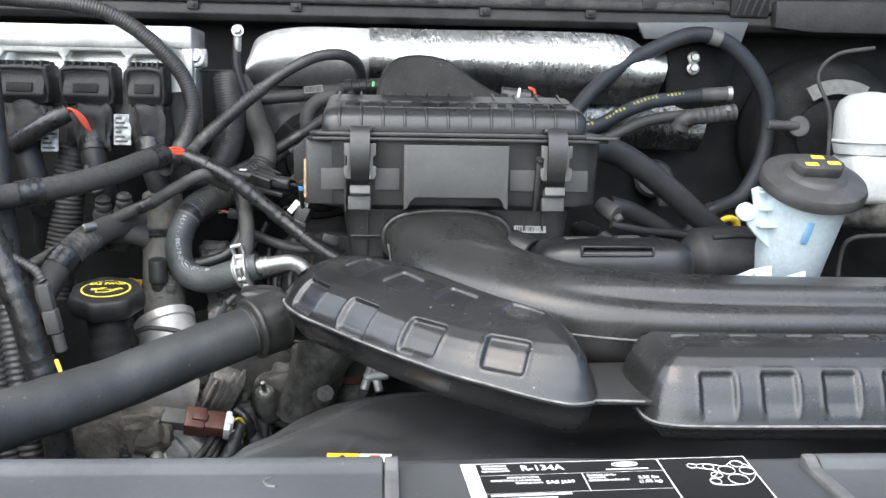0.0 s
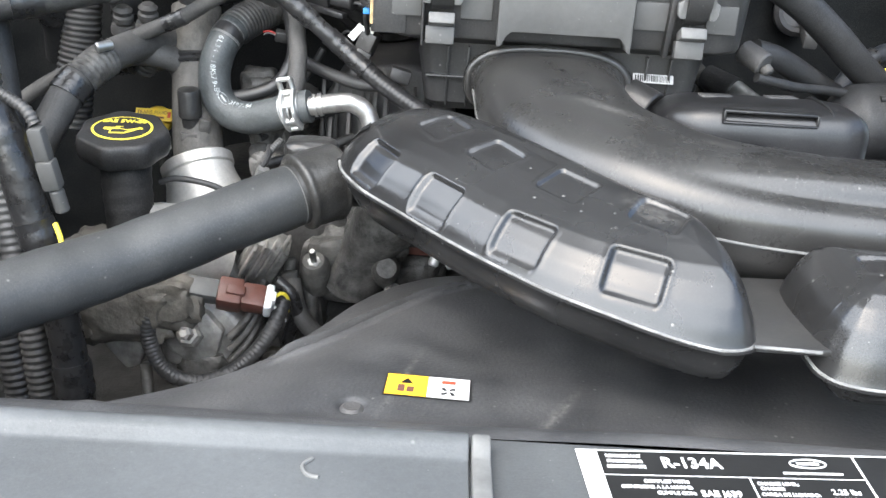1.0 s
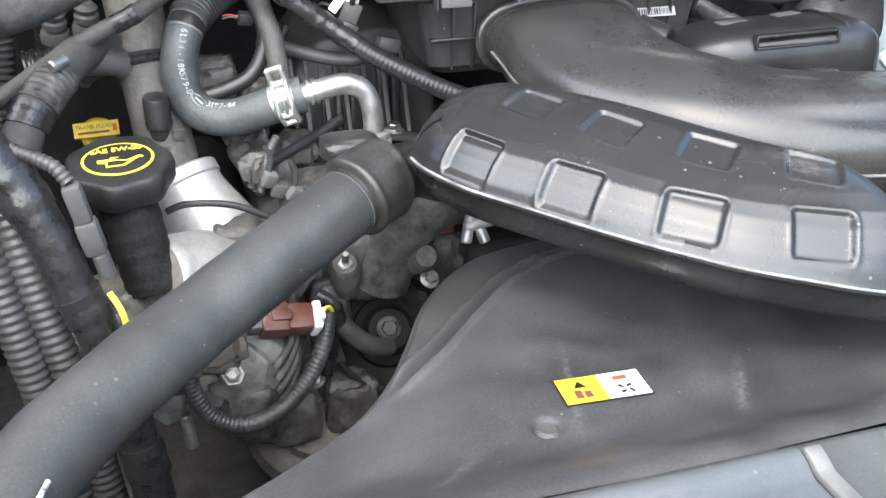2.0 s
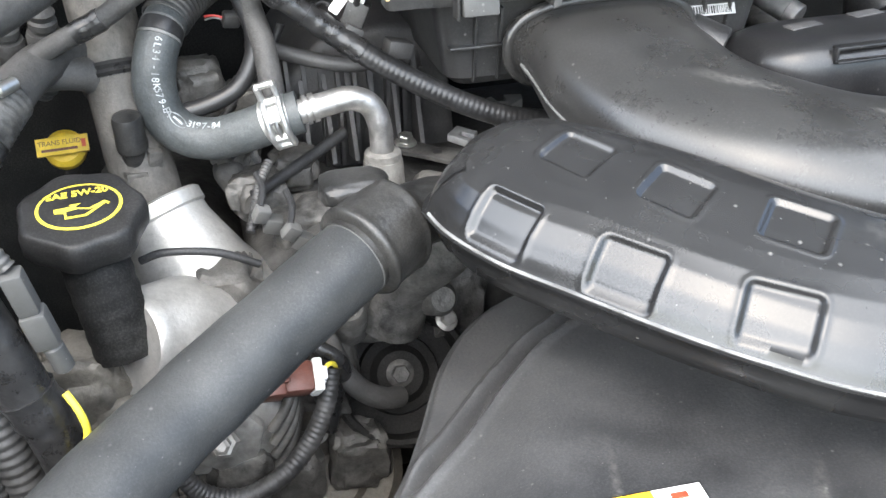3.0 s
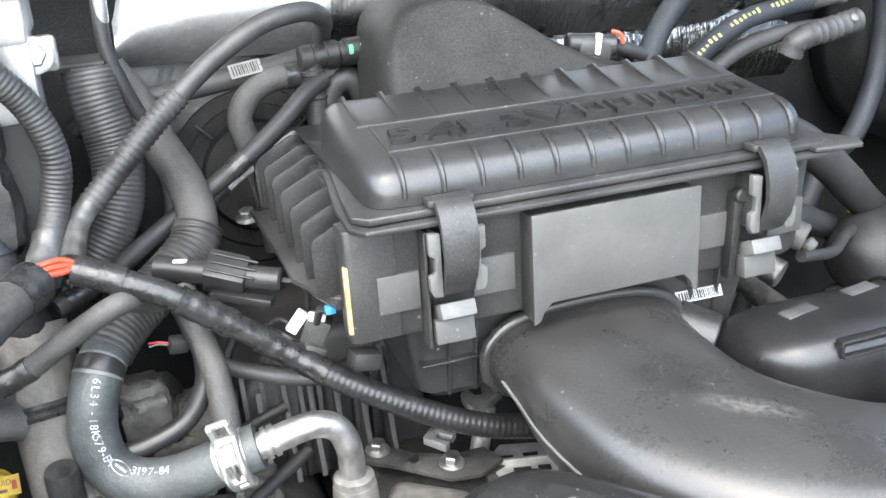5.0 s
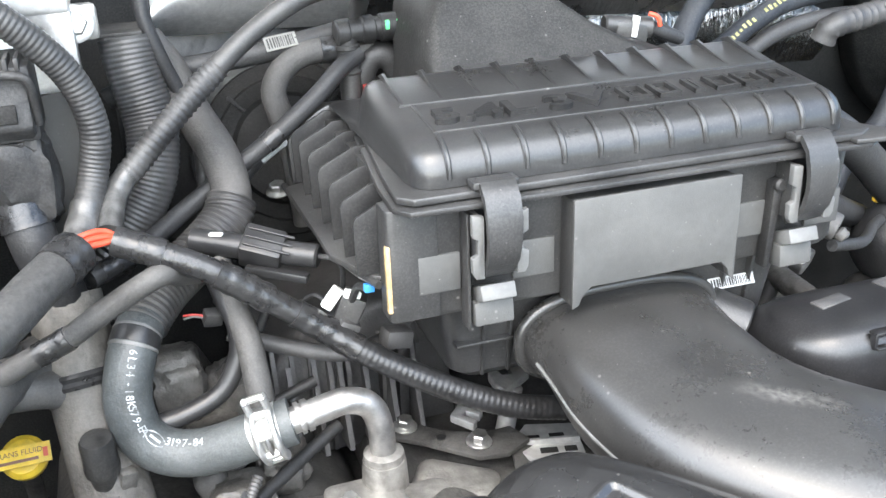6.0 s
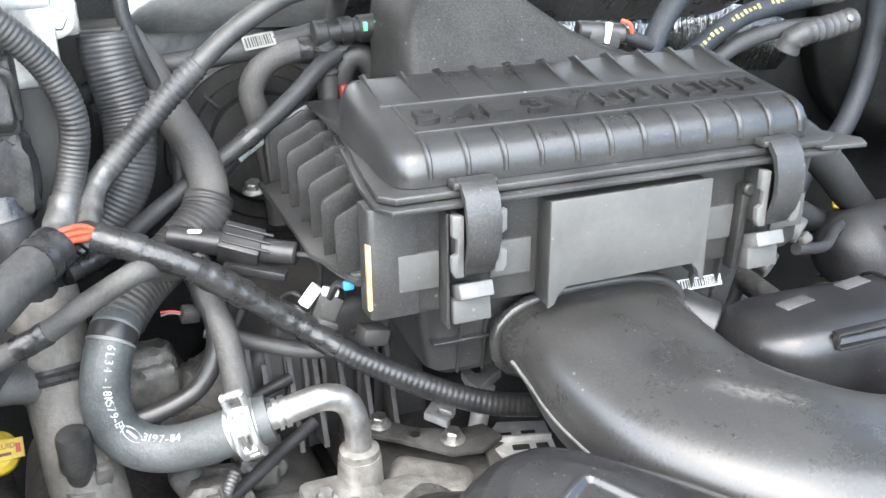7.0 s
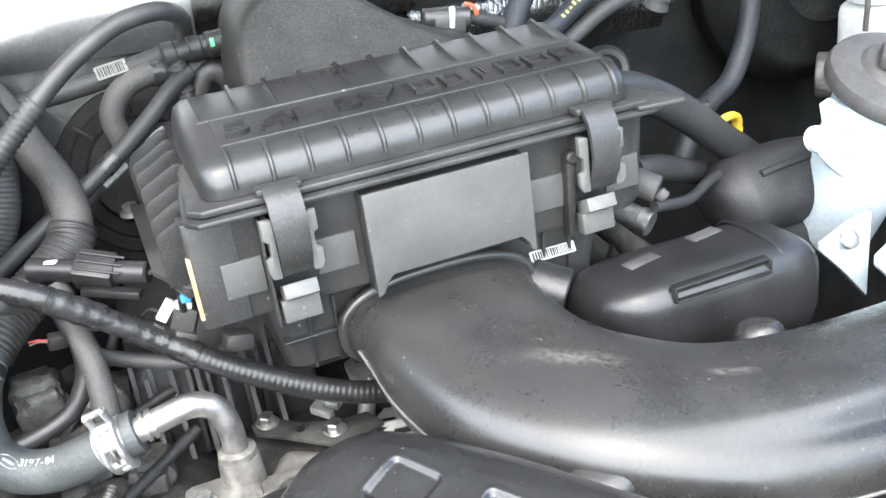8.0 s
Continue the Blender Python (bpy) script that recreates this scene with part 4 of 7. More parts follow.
def air_filter_box():
    b = thing("air_filter_box", (0, 0.12, 0.955), "black plastic air filter box with ribbed lid and two clips", "air filter box")
    # tub: upper case with rounded corners, and the narrower sump under it
    def ring(x0, x1, y0, y1, z, r, far=None):
        pts = []
        w = far or r
        for cx, cy, a0, q in ((x1 - w, y1 - w, 0, w), (x0 + r, y1 - r, 90, r), (x0 + r, y0 + r, 180, r), (x1 - w, y0 + w, 270, w)):
            for k in range(6):
                a = radians(a0 + 18 * k)
                pts.append((cx + q * math.cos(a), cy + q * math.sin(a), z))
        return pts
    part("tub", loft([ring(-0.120, 0.125, 0.060, 0.20, 0.950, 0.012), ring(-0.130, 0.135, 0.052, 0.21, 0.958, 0.016), ring(-0.140, 0.145, 0.046, 0.22, 1.018, 0.018),
                      ring(-0.164, 0.170, 0.019, 0.255, 1.0265, 0.010, 0.030), ring(-0.166, 0.172, 0.017, 0.258, 1.030, 0.010, 0.030), ring(-0.169, 0.176, 0.015, 0.262, 1.104, 0.010, 0.028)]), SATIN, b)
    part("corner_post", prism([(-0.150, 0.0146), (-0.179, 0.0146), (-0.1825, 0.0165), (-0.1835, 0.020), (-0.1835, 0.036), (-0.160, 0.040)], 1.028, 1.1045, "xy", 0.0012), SATIN, b)
    part("flank_ledge", prism([(-0.166, 0.026), (-0.188, 0.036), (-0.206, 0.080), (-0.208, 0.235), (-0.166, 0.258)], 1.0500, 1.0545, "xy", 0.001), SATIN, b)
    part("rim", joined(prism([(-0.180, 0.010), (-0.172, -0.002), (-0.135, -0.003), (0.165, -0.003), (0.180, 0.006), (0.182, 0.12), (0.176, 0.262), (-0.152, 0.262), (-0.158, 0.20), (-0.170, 0.11), (-0.178, 0.05)], 1.1045, 1.1085, "xy", 0.0012),
                       prism([(-0.177, 0.013), (-0.168, 0.003), (0.160, 0.003), (0.174, 0.012), (0.176, 0.26), (-0.149, 0.26), (-0.155, 0.20), (-0.166, 0.11), (-0.174, 0.05)], 1.1095, 1.1145, "xy", 0.0012)), SATIN, b)
    # tongue at the end of the rim
    part("tongue", prism([(0.150, -0.004), (0.186, -0.009), (0.193, 0.004), (0.180, 0.030), (0.150, 0.03)], 1.1090, 1.1125, "xy", 0.001), SATIN, b)
    # lid with a rolled front, closed ends and a flat sloping top
    prof = [(0.013, 1.1150), (0.0125, 1.1220), (0.0145, 1.1300), (0.0195, 1.1365), (0.0270, 1.1405), (0.036, 1.1425), (0.085, 1.1490), (0.135, 1.1575), (0.143, 1.1565), (0.150, 1.150), (0.158, 1.124), (0.200, 1.118), (0.245, 1.117), (0.255, 1.116), (0.258, 1.115)]
    rings = []
    for x, sy, sz in ((-0.1640, 0.02, 0.55), (-0.1630, 0.012, 0.75), (-0.1595, 0.005, 0.92), (-0.1530, 0.001, 0.99), (-0.144, 0, 1), (-0.05, 0, 1), (0.05, 0, 1), (0.140, 0, 1), (0.148, 0.001, 0.99), (0.153, 0.005, 0.92), (0.1555, 0.012, 0.75), (0.156, 0.02, 0.55)):
        rings.append([(x, y + sy * (1 if y < 0.1 else -0.6), 1.115 + (z - 1.115) * sz) for y, z in prof])
    lid = part("lid", loft(rings), GLOSS, b, "ribbed satin black lid", sharp=50)
    # ribs across the rolled front and over the rear of the top
    for i in range(12):
        x = -0.142 + 0.0258 * i
        pts = [(x, 0.0125, 1.1205), (x, 0.0140, 1.1302), (x, 0.0195, 1.1371), (x, 0.0270, 1.1411), (x, 0.0330, 1.1424)]
        part("rib", tube(pts, 0.0019, 8, 0.003), GLOSS, lid)
    for i in range(11):
        x = -0.148 + 0.0285 * i
        part("rear_rib", prism([(0.090, 1.1495), (0.135, 1.1618), (0.146, 1.1580), (0.135, 1.1570)], x, x + 0.0022, "yz", 0), GLOSS, lid)
    part("band_edge", prism([(-0.150, 0.0860), (0.146, 0.0860), (0.146, 0.0880), (-0.150, 0.0880)], 1.1485, 1.1505, "xy", 0.0004), SATIN, lid)
    part("band_edge", prism([(-0.141, 0.0385), (0.146, 0.0385), (0.146, 0.0400), (-0.141, 0.0400)], 1.1425, 1.1440, "xy", 0.0004), SATIN, lid)
    part("band_end", prism([(0.0385, 1.1420), (0.0385, 1.1437), (0.0870, 1.1502), (0.0870, 1.1480)], -0.1425, -0.1405, "yz", 0.0003), SATIN, lid)
    # raised marks on the name band: figures, then plain bars
    slope = facing((0, 0.0585, 1.14552), (0, -0.131, 0.991), (1, 0, 0))
    # Blacker than the lid, so the marks carry shadow in their colour.
    part("emboss", lettering("5.4L", 0.027, slope @ Matrix.Translation((-0.103, -0.001, 0.0004)), 0.0034, 1.50, 0.0006), CAPBLACK, lid, "raised figures")
    part("emboss", lettering("3V", 0.027, slope @ Matrix.Translation((-0.034, -0.001, 0.0004)), 0.0034, 1.60, 0.0006), CAPBLACK, lid, "raised figures")
    for i in range(6):
        x = 0.010 + 0.0232 * i
        w, t = (0.0095, 0.0085, 0.0038, 0.0095, 0.0095, 0.0090)[i], 0.0030
        bm = joined(plate(slope, x - w, x + w, 0.0085, 0.0085 + t, 0.0032), plate(slope, x - w, x + w, -0.0105, -0.0105 + t, 0.0032), plate(slope, x - w, x - w + t, -0.0090, 0.0085, 0.0032), plate(slope, x + w - t, x + w, -0.0090, 0.0085, 0.0032))
        part("emboss_bar", bm, CAPBLACK, lid, "raised plain bar outline")
    # dome over the outlet at the rear
    face = [(-0.104, 1.128), (-0.099, 1.165), (-0.090, 1.192), (-0.072, 1.208), (-0.045, 1.2135), (-0.012, 1.210), (0.014, 1.196), (0.045, 1.174), (0.078, 1.157), (0.110, 1.146), (0.112, 1.128)]
    sp, _ = spline([(x, 0, z) for x, z in face], 0.005)
    rings = []
    for k, dy, ymin in ((1.0, 0.10, 0.262), (1.0, 0.022, 0), (0.995, 0.012, 0), (0.975, 0.005, 0), (0.945, 0.001, 0), (0.90, 0.0, 0)):
        rings.append([(-0.008 + (p[0] + 0.008) * k, max(ymin, 0.146 + (p[2] - 1.128) * 0.70 + dy), 1.128 + (p[2] - 1.128) * (0.3 + 0.7 * k)) for p in sp])
    part("dome", loft(rings), DOME, b, "smooth hump over the outlet", sharp=50)
    # fins down the flank
    for i in range(7):
        y = 0.038 + 0.034 * i
        lift = 0.004 * smooth(1, 4, i)
        # Darker plastic than the tub puts the fins' shade into their colour.
        part("fin", prism([(-0.160, 1.0545), (-0.158, 1.1040 + 2 * lift), (-0.170, 1.1042 + 2 * lift), (-0.178, 1.1035 + lift), (-0.1965, 1.0945 + lift), (-0.1985, 1.0905 + lift), (-0.1975, 1.0545)], y, y + 0.0024, "xz", 0.0005), CAPBLACK, b)
    part("rear_shoulder", prism([(-0.160, 1.0545), (-0.150, 1.1155), (-0.166, 1.1155), (-0.174, 1.1120), (-0.1985, 1.0945), (-0.2010, 1.0890), (-0.2000, 1.0545)], 0.2455, 0.2600, "xz", 0.0015), SATIN, b)
    part("flange_lip", tube([(-0.186, 0.030, 1.0500), (-0.197, 0.075, 1.0490), (-0.203, 0.150, 1.0490), (-0.206, 0.255, 1.0490)], 0.0028, 8, 0.01), SATIN, b)
    # name plate on the front, arched over the duct
    pl = [(-0.0655, 1.1005), (0.0585, 1.1005), (0.0585, 1.024), (0.0545, 1.0265), (0.0525, 1.033), (0.047, 1.0385), (-0.052, 1.0385), (-0.058, 1.033), (-0.0605, 1.0265), (-0.0655, 1.024)]
    part("front_plate", prism(pl, -0.0045, -0.0015, "xz", 0.0008), PANEL, b, "grained grey flat plate")
    part("plate_back", prism([(x * 0.985 - 0.0005, z - 0.0015 if z > 1.05 else z + 0.001) for x, z in pl], -0.0015, 0.0170, "xz", 0.0008), SATIN, b)
    # small field panels and the warm reflection painted on the corner
    for x0, x1 in ((-0.164, -0.136), (-0.100, -0.070), (0.062, 0.096), (0.129, 0.158)):
        part("panel", rbox(((x0 + x1) / 2, 0.0160, 1.058), (x1 - x0, 0.004, 0.026), 0.001), PANEL, b, "raised greyish panel")
    part("corner_wear", rbox((-0.1826, 0.0182, 1.058), (0.0034, 0.0050, 0.046), 0.001), WARMGLINT, b, "tan strip for a warm reflection on the corner")
    # ledge ribs on the sump
    for x in (-0.110, -0.090, 0.085, 0.108):
        part("sump_rib", prism([(0.062, 0.955), (0.050, 0.955), (0.040, 1.015), (0.062, 1.018)], x, x + 0.0022, "yz", 0.0004), SATIN, b)
    part("sump_ledge", rbox((-0.100, 0.048, 0.985), (0.06, 0.010, 0.0025), 0.0006), SATIN, b)
    for x in (-0.117, 0.115):
        clip = part("clip", loft([[(x + s * w, y, z) for s, y, z in ((-1, y0, z0), (1, y0, z0), (1, y1, z1), (-1, y1, z1))] for w, y0, z0, y1, z1 in (
            (0.0115, 0.006, 1.1215, 0.010, 1.1165), (0.0115, -0.004, 1.1205, -0.002, 1.1165), (0.0115, -0.0115, 1.1130, -0.008, 1.1105), (0.0115, -0.0160, 1.1000, -0.012, 1.0990),
            (0.0110, -0.0165, 1.0860, -0.0125, 1.0860), (0.0105, -0.0130, 1.0720, -0.0090, 1.0730), (0.0100, -0.0050, 1.0600, -0.0010, 1.0620), (0.0100, 0.0060, 1.0540, 0.0090, 1.0580))]),
            SATIN, b, "curved spring strap", sharp=50)
        part("hook", rbox((x, 0.004, 1.1185), (0.030, 0.012, 0.005), 0.0012), SATIN, clip)
        for s in (-1, 1):
            part("wing", prism([(x + s * 0.0108, 1.060), (x + s * 0.0108, 1.101), (x + s * 0.0185, 1.102), (x + s * 0.0185, 1.088), (x + s * 0.0150, 1.086), (x + s * 0.0150, 1.076), (x + s * 0.0190, 1.074), (x + s * 0.0185, 1.064), (x + s * 0.0165, 1.060)],
                               -0.0080, -0.0030, "xz", 0.0006), LIGHTGREY, clip, "pale grey latch cheek")
            part("cheek_back", rbox((x + s * 0.0135, 0.006, 1.081), (0.003, 0.018, 0.040), 0.0006), SATIN, clip)
        part("foot", rbox((x, 0.0055, 1.0435), (0.024, 0.0200, 0.0105), 0.0012, (-24, 0, 0)), LIGHTGREY, clip, "pale grey latch foot")
        part("foot_tab", rbox((x - 0.001, 0.0075, 1.0300), (0.027, 0.0130, 0.0165), 0.0015, (-8, 0, 0)), PANEL, clip)
        if x > 0:
            part("guide", joined(prism([(x - 0.0215, 1.086), (x - 0.0135, 1.088), (x - 0.0150, 1.066), (x - 0.0195, 1.022), (x - 0.0245, 1.022), (x - 0.0225, 1.060)], 0.0060, 0.0160, "xz", 0.0012),
                                 lathe([(0.0050, 0), (0.0050, 0.004), (0.0035, 0.0055)], (x - 0.0175, 0.008, 1.084), (0, -1, 0.1), 20)), CAPBLACK, clip)
        else:
            part("guide", rbox((x - 0.0175, 0.0095, 1.060), (0.0020, 0.014, 0.080), 0.0006), SATIN, clip)
    return b


air_filter_box()

# ---- hoses and pipes on the engine's flank ----


def radiator_hose():
    h = thing("radiator_hose", (-0.36, -0.19, 0.83), "thick smooth black rubber upper radiator hose", "hose")
    path = [(-0.238, -0.093, 0.898), (-0.290, -0.130, 0.884), (-0.360, -0.184, 0.866), (-0.420, -0.250, 0.860), (-0.462, -0.320, 0.858), (-0.485, -0.385, 0.845), (-0.495, -0.43, 0.80), (-0.49, -0.45, 0.72)]
    part("hose", tube(path, 0.0275, 32, 0.006, shape=lambda s: 1 + 0.012 * math.sin(s * 37) + 0.008 * math.sin(s * 83)), SLEEVE, h)
    part("end_line", tube(path, 0.0279, 28, 0.0006, start=0.0, stop=0.0022), LIGHTGREY, h, "pale end line of the sleeve")
    neck = [(-0.248, -0.100, 0.896), (-0.224, -0.083, 0.902), (-0.200, -0.066, 0.905), (-0.168, -0.044, 0.899), (-0.145, -0.030, 0.886), (-0.12, -0.018, 0.87)]
    part("neck", tube(neck, 0.0285, 32, 0.002, start=0.08, shape=lambda s: 1.0 - 0.16 * float(smooth(0.33, 0.42, s))), NECK, h, "dark rubber neck")
    part("collar", tube(neck, 0.0325, 32, 0.0015, start=0.10, stop=0.35, shape=lambda s: (1.05 - 0.10 * max(0.0, 1 - min(s - 0.10, 0.35 - s) / 0.014) ** 2) + 0.035 * math.exp(-((s - 0.125) / 0.014) ** 2) + 0.03 * math.exp(-((s - 0.325) / 0.014) ** 2)), NECK, h, "thick rubber collar")
    part("lug", lump((-0.228, -0.052, 0.930), (0.024, 0.017, 0.0095), 61, 0.12), NECK, h, "flat rubber lug")
    part("tie", tube([(-0.213, -0.108, 0.905), (-0.209, -0.106, 0.892), (-0.212, -0.098, 0.880), (-0.218, -0.088, 0.874)], 0.0022, 8, 0.002, flat=1.6), CAPBLACK, h, "thin clamp tail")
    part("pale_seam", tube([(-0.446, -0.345, 0.874), (-0.452, -0.365, 0.872), (-0.459, -0.39, 0.862)], 0.0016, 8, 0.004), HOSEPRINT, h, "white painted stripe")
    return h


radiator_hose()


def coolant_hose():
    h = thing("coolant_hose", (-0.33, 0.10, 0.92), "grey-black rubber coolant hose bent in a U", "hose")
    path = [(-0.330, 0.138, 1.010), (-0.340, 0.118, 1.000), (-0.348, 0.106, 0.982), (-0.352, 0.101, 0.960), (-0.348, 0.096, 0.938), (-0.334, 0.090, 0.924), (-0.312, 0.082, 0.921), (-0.288, 0.073, 0.928), (-0.262, 0.066, 0.938), (-0.246, 0.064, 0.942)]
    part("hose", tube(path, 0.0168, 22, 0.004), HOSEGREY, h)
    part("band", tube(path, 0.0173, 22, 0.002, start=0.105, stop=0.150), SLICK, h, "glossy black band")
    for a in (0.100, 0.148):
        part("band_edge", tube(path, 0.0175, 22, 0.0006, start=a, stop=a + 0.006), LIGHTGREY, h, "pale edge of the band")
    # printed part number running round the bend: one mark a letter
    c, at = spline(path, 0.001)
    tang = np.gradient(c, axis=0)
    text = "6L34-18K579-EA"
    for i, ch in enumerate(text):
        k = int(36 + 4.3 * i)
        t = Vector(tang[k]).normalized()
        out = Vector((0.15, -0.75, 0.64))
        out = (out - t * out.dot(t)).normalized()
        m = facing(Vector(c[k]) + out * 0.0169, out, t)
        part("print", lettering(ch, 0.0078, m, 0.0002), HOSEPRINT, h, "faded white print")
    for i, ch in enumerate("3197-84"):
        k = int(118 + 5.4 * i)
        t = Vector(tang[k]).normalized()
        out = Vector((0, -0.55, 0.83))
        out = (out - t * out.dot(t)).normalized()
        m = facing(Vector(c[k]) + out * 0.0169, out, t)
        part("print", lettering(ch, 0.0080, m, 0.0002), HOSEPRINT, h, "faded white print")
    k = 103
    t = Vector(tang[k]).normalized()
    out = Vector((0, -0.6, 0.8))
    out = (out - t * out.dot(t)).normalized()
    oval = tube([(0.0052 * math.cos(a), 0.0052 * math.sin(a), 0) for a in np.linspace(0, 2 * math.pi, 21)], 0.0005, 6, 0.001)
    m = facing(Vector(c[k]) + out * 0.0170, out, t) @ Matrix.Diagonal((1.5, 0.75, 1, 1))
    part("oval_bar", plate(m, -0.0030, 0.0030, -0.0011, 0.0011, 0.0002), HOSEPRINT, h, "faded bar in the oval")
    part("oval_mark", ([m @ Vector(v) for v in oval[0]], oval[1]), HOSEPRINT, h, "faded oval mark")
    return h


coolant_hose()


def hose_clamp():
    """A spring clamp: two rails round the hose with cross pieces, its end standing up as a loop."""
    k = thing("hose_clamp", (-0.262, 0.066, 0.94), "bright spring steel hose clamp round the coolant hose", "hose clamp")
    path = [(-0.290, 0.074, 0.928), (-0.262, 0.066, 0.938), (-0.234, 0.063, 0.943)]
    part("band", tube(path, 0.0178, 28, 0.0010, start=0.34, stop=0.66), CLAMPZINC, k)
    c = Vector((-0.262, 0.066, 0.938))
    d = Vector((0.056, -0.011, 0.015)).normalized()
    fore = Vector((0, -1, 0))
    fore = (fore - d * fore.dot(d)).normalized()
    up = fore.cross(d) if fore.cross(d).z > 0 else d.cross(fore)

    def at(deg, side, r=0.0205):
        a = radians(deg)
        return c + (fore * math.cos(a) + up * math.sin(a)) * r + d * side
    top = up * 0.85 + fore * 0.15
    for s in (-0.0064, 0.0064):
        line = [at(a, s) for a in range(-60, 71, 10)] + [at(74, s) + top * 0.007, at(74, s) + top * 0.015]
        part("rail", tube([tuple(p) for p in line], 0.0026, 10, 0.0015, flat=1.5, up=tuple(d)), CLAMPZINC, k)
    for a in (-58, -22, 22, 66):
        line = [at(a, s) for s in (-0.0072, 0, 0.0072)]
        part("cross_piece", tube([tuple(p) for p in line], 0.0019, 10, 0.002, flat=1.8, up=tuple(at(a, 0) - c)), CLAMPZINC, k)
    line = [at(74, s) + top * 0.015 for s in (-0.0072, 0, 0.0072)]
    part("loop", tube([tuple(p) for p in line], 0.0026, 10, 0.002), CLAMPZINC, k)
    part("tongue", tube([tuple(at(a, 0.0, 0.0192)) for a in (-20, 0, 20)], 0.0022, 10, 0.002, flat=1.6, up=tuple(d)), STEEL, k)
    return k


hose_clamp()


def coolant_pipe():
    p = thing("coolant_pipe", (-0.182, 0.066, 0.88), "bent bright metal coolant pipe in a cast housing", "pipe")
    path = [(-0.250, 0.064, 0.941), (-0.228, 0.065, 0.945), (-0.206, 0.067, 0.947), (-0.190, 0.068, 0.939), (-0.183, 0.067, 0.921), (-0.182, 0.066, 0.890)]
    part("pipe", tube(path, 0.0098, 20, 0.003), STEEL, p)
    for s in (0.075, 0.12):
        part("bead", tube(path, 0.0118, 20, 0.001, start=s, stop=s + 0.03), STEEL, p)
    part("collar", lathe([(0.0150, 0), (0.0155, 0.003), (0.0150, 0.006), (0.0115, 0.0075)], (-0.182, 0.066, 0.892), seg=26), CAST, p)
    part("housing", joined(lathe([(0.020, -0.050), (0.0175, -0.020), (0.0165, 0.0), (0.0160, 0.003)], (-0.182, 0.066, 0.889), seg=26),
                           rbox((-0.200, 0.055, 0.862), (0.060, 0.045, 0.024), 0.008), rbox((-0.160, 0.040, 0.845), (0.050, 0.050, 0.05), 0.010), rbox((-0.128, 0.062, 0.848), (0.070, 0.050, 0.030), 0.012, (0, 6, -30), 3)), CAST, p, "dusty cast aluminium housing")
    return p


coolant_pipe()


def lift_bracket():
    k = thing("bracket", (-0.127, 0.10, 0.874), "dark steel bracket plate bolted beside the coolant pipe", "bracket")
    out = [(-0.163, 0.128), (-0.150, 0.136), (-0.125, 0.108), (-0.096, 0.092), (-0.070, 0.092), (-0.062, 0.070), (-0.085, 0.058), (-0.108, 0.062), (-0.140, 0.094), (-0.162, 0.112)]
    part("plate", prism(out, 0.872, 0.8765, "xy", 0.001), DARK, k)
    # Black disc laid on the plate as the shade of a hole.
    part("hole", lathe([(0.0042, 0), (0.0042, 0.0006)], (-0.127, 0.097, 0.8763), seg=18), INK, k)
    part("leg", rbox((-0.070, 0.060, 0.862), (0.02, 0.03, 0.004), 0.001, (30, 15, 0)), DARK, k)
    return k


lift_bracket()
hex_bolt((-0.150, 0.120, 0.8775), (0.05, -0.1, 1), 0.0088, label="zinc-plated flanged hex bolt on the bracket plate")
hex_bolt((-0.102, 0.078, 0.8775), (0.05, -0.1, 1), 0.0090, label="zinc-plated flanged hex bolt on the bracket plate")
hex_bolt((-0.208, 0.278, 1.036), (-0.1, -0.2, 1), 0.0095, label="zinc-plated flanged hex bolt beside the filter box")
hex_bolt((-0.230, -0.006, 0.795), (-0.05, -0.55, 0.85), 0.0095, stud=True, label="zinc-plated stud bolt on the engine front cover")
hex_bolt((-0.214, 0.046, 0.874), (0, -0.2, 1), 0.0075, label="small hex bolt on the coolant housing")


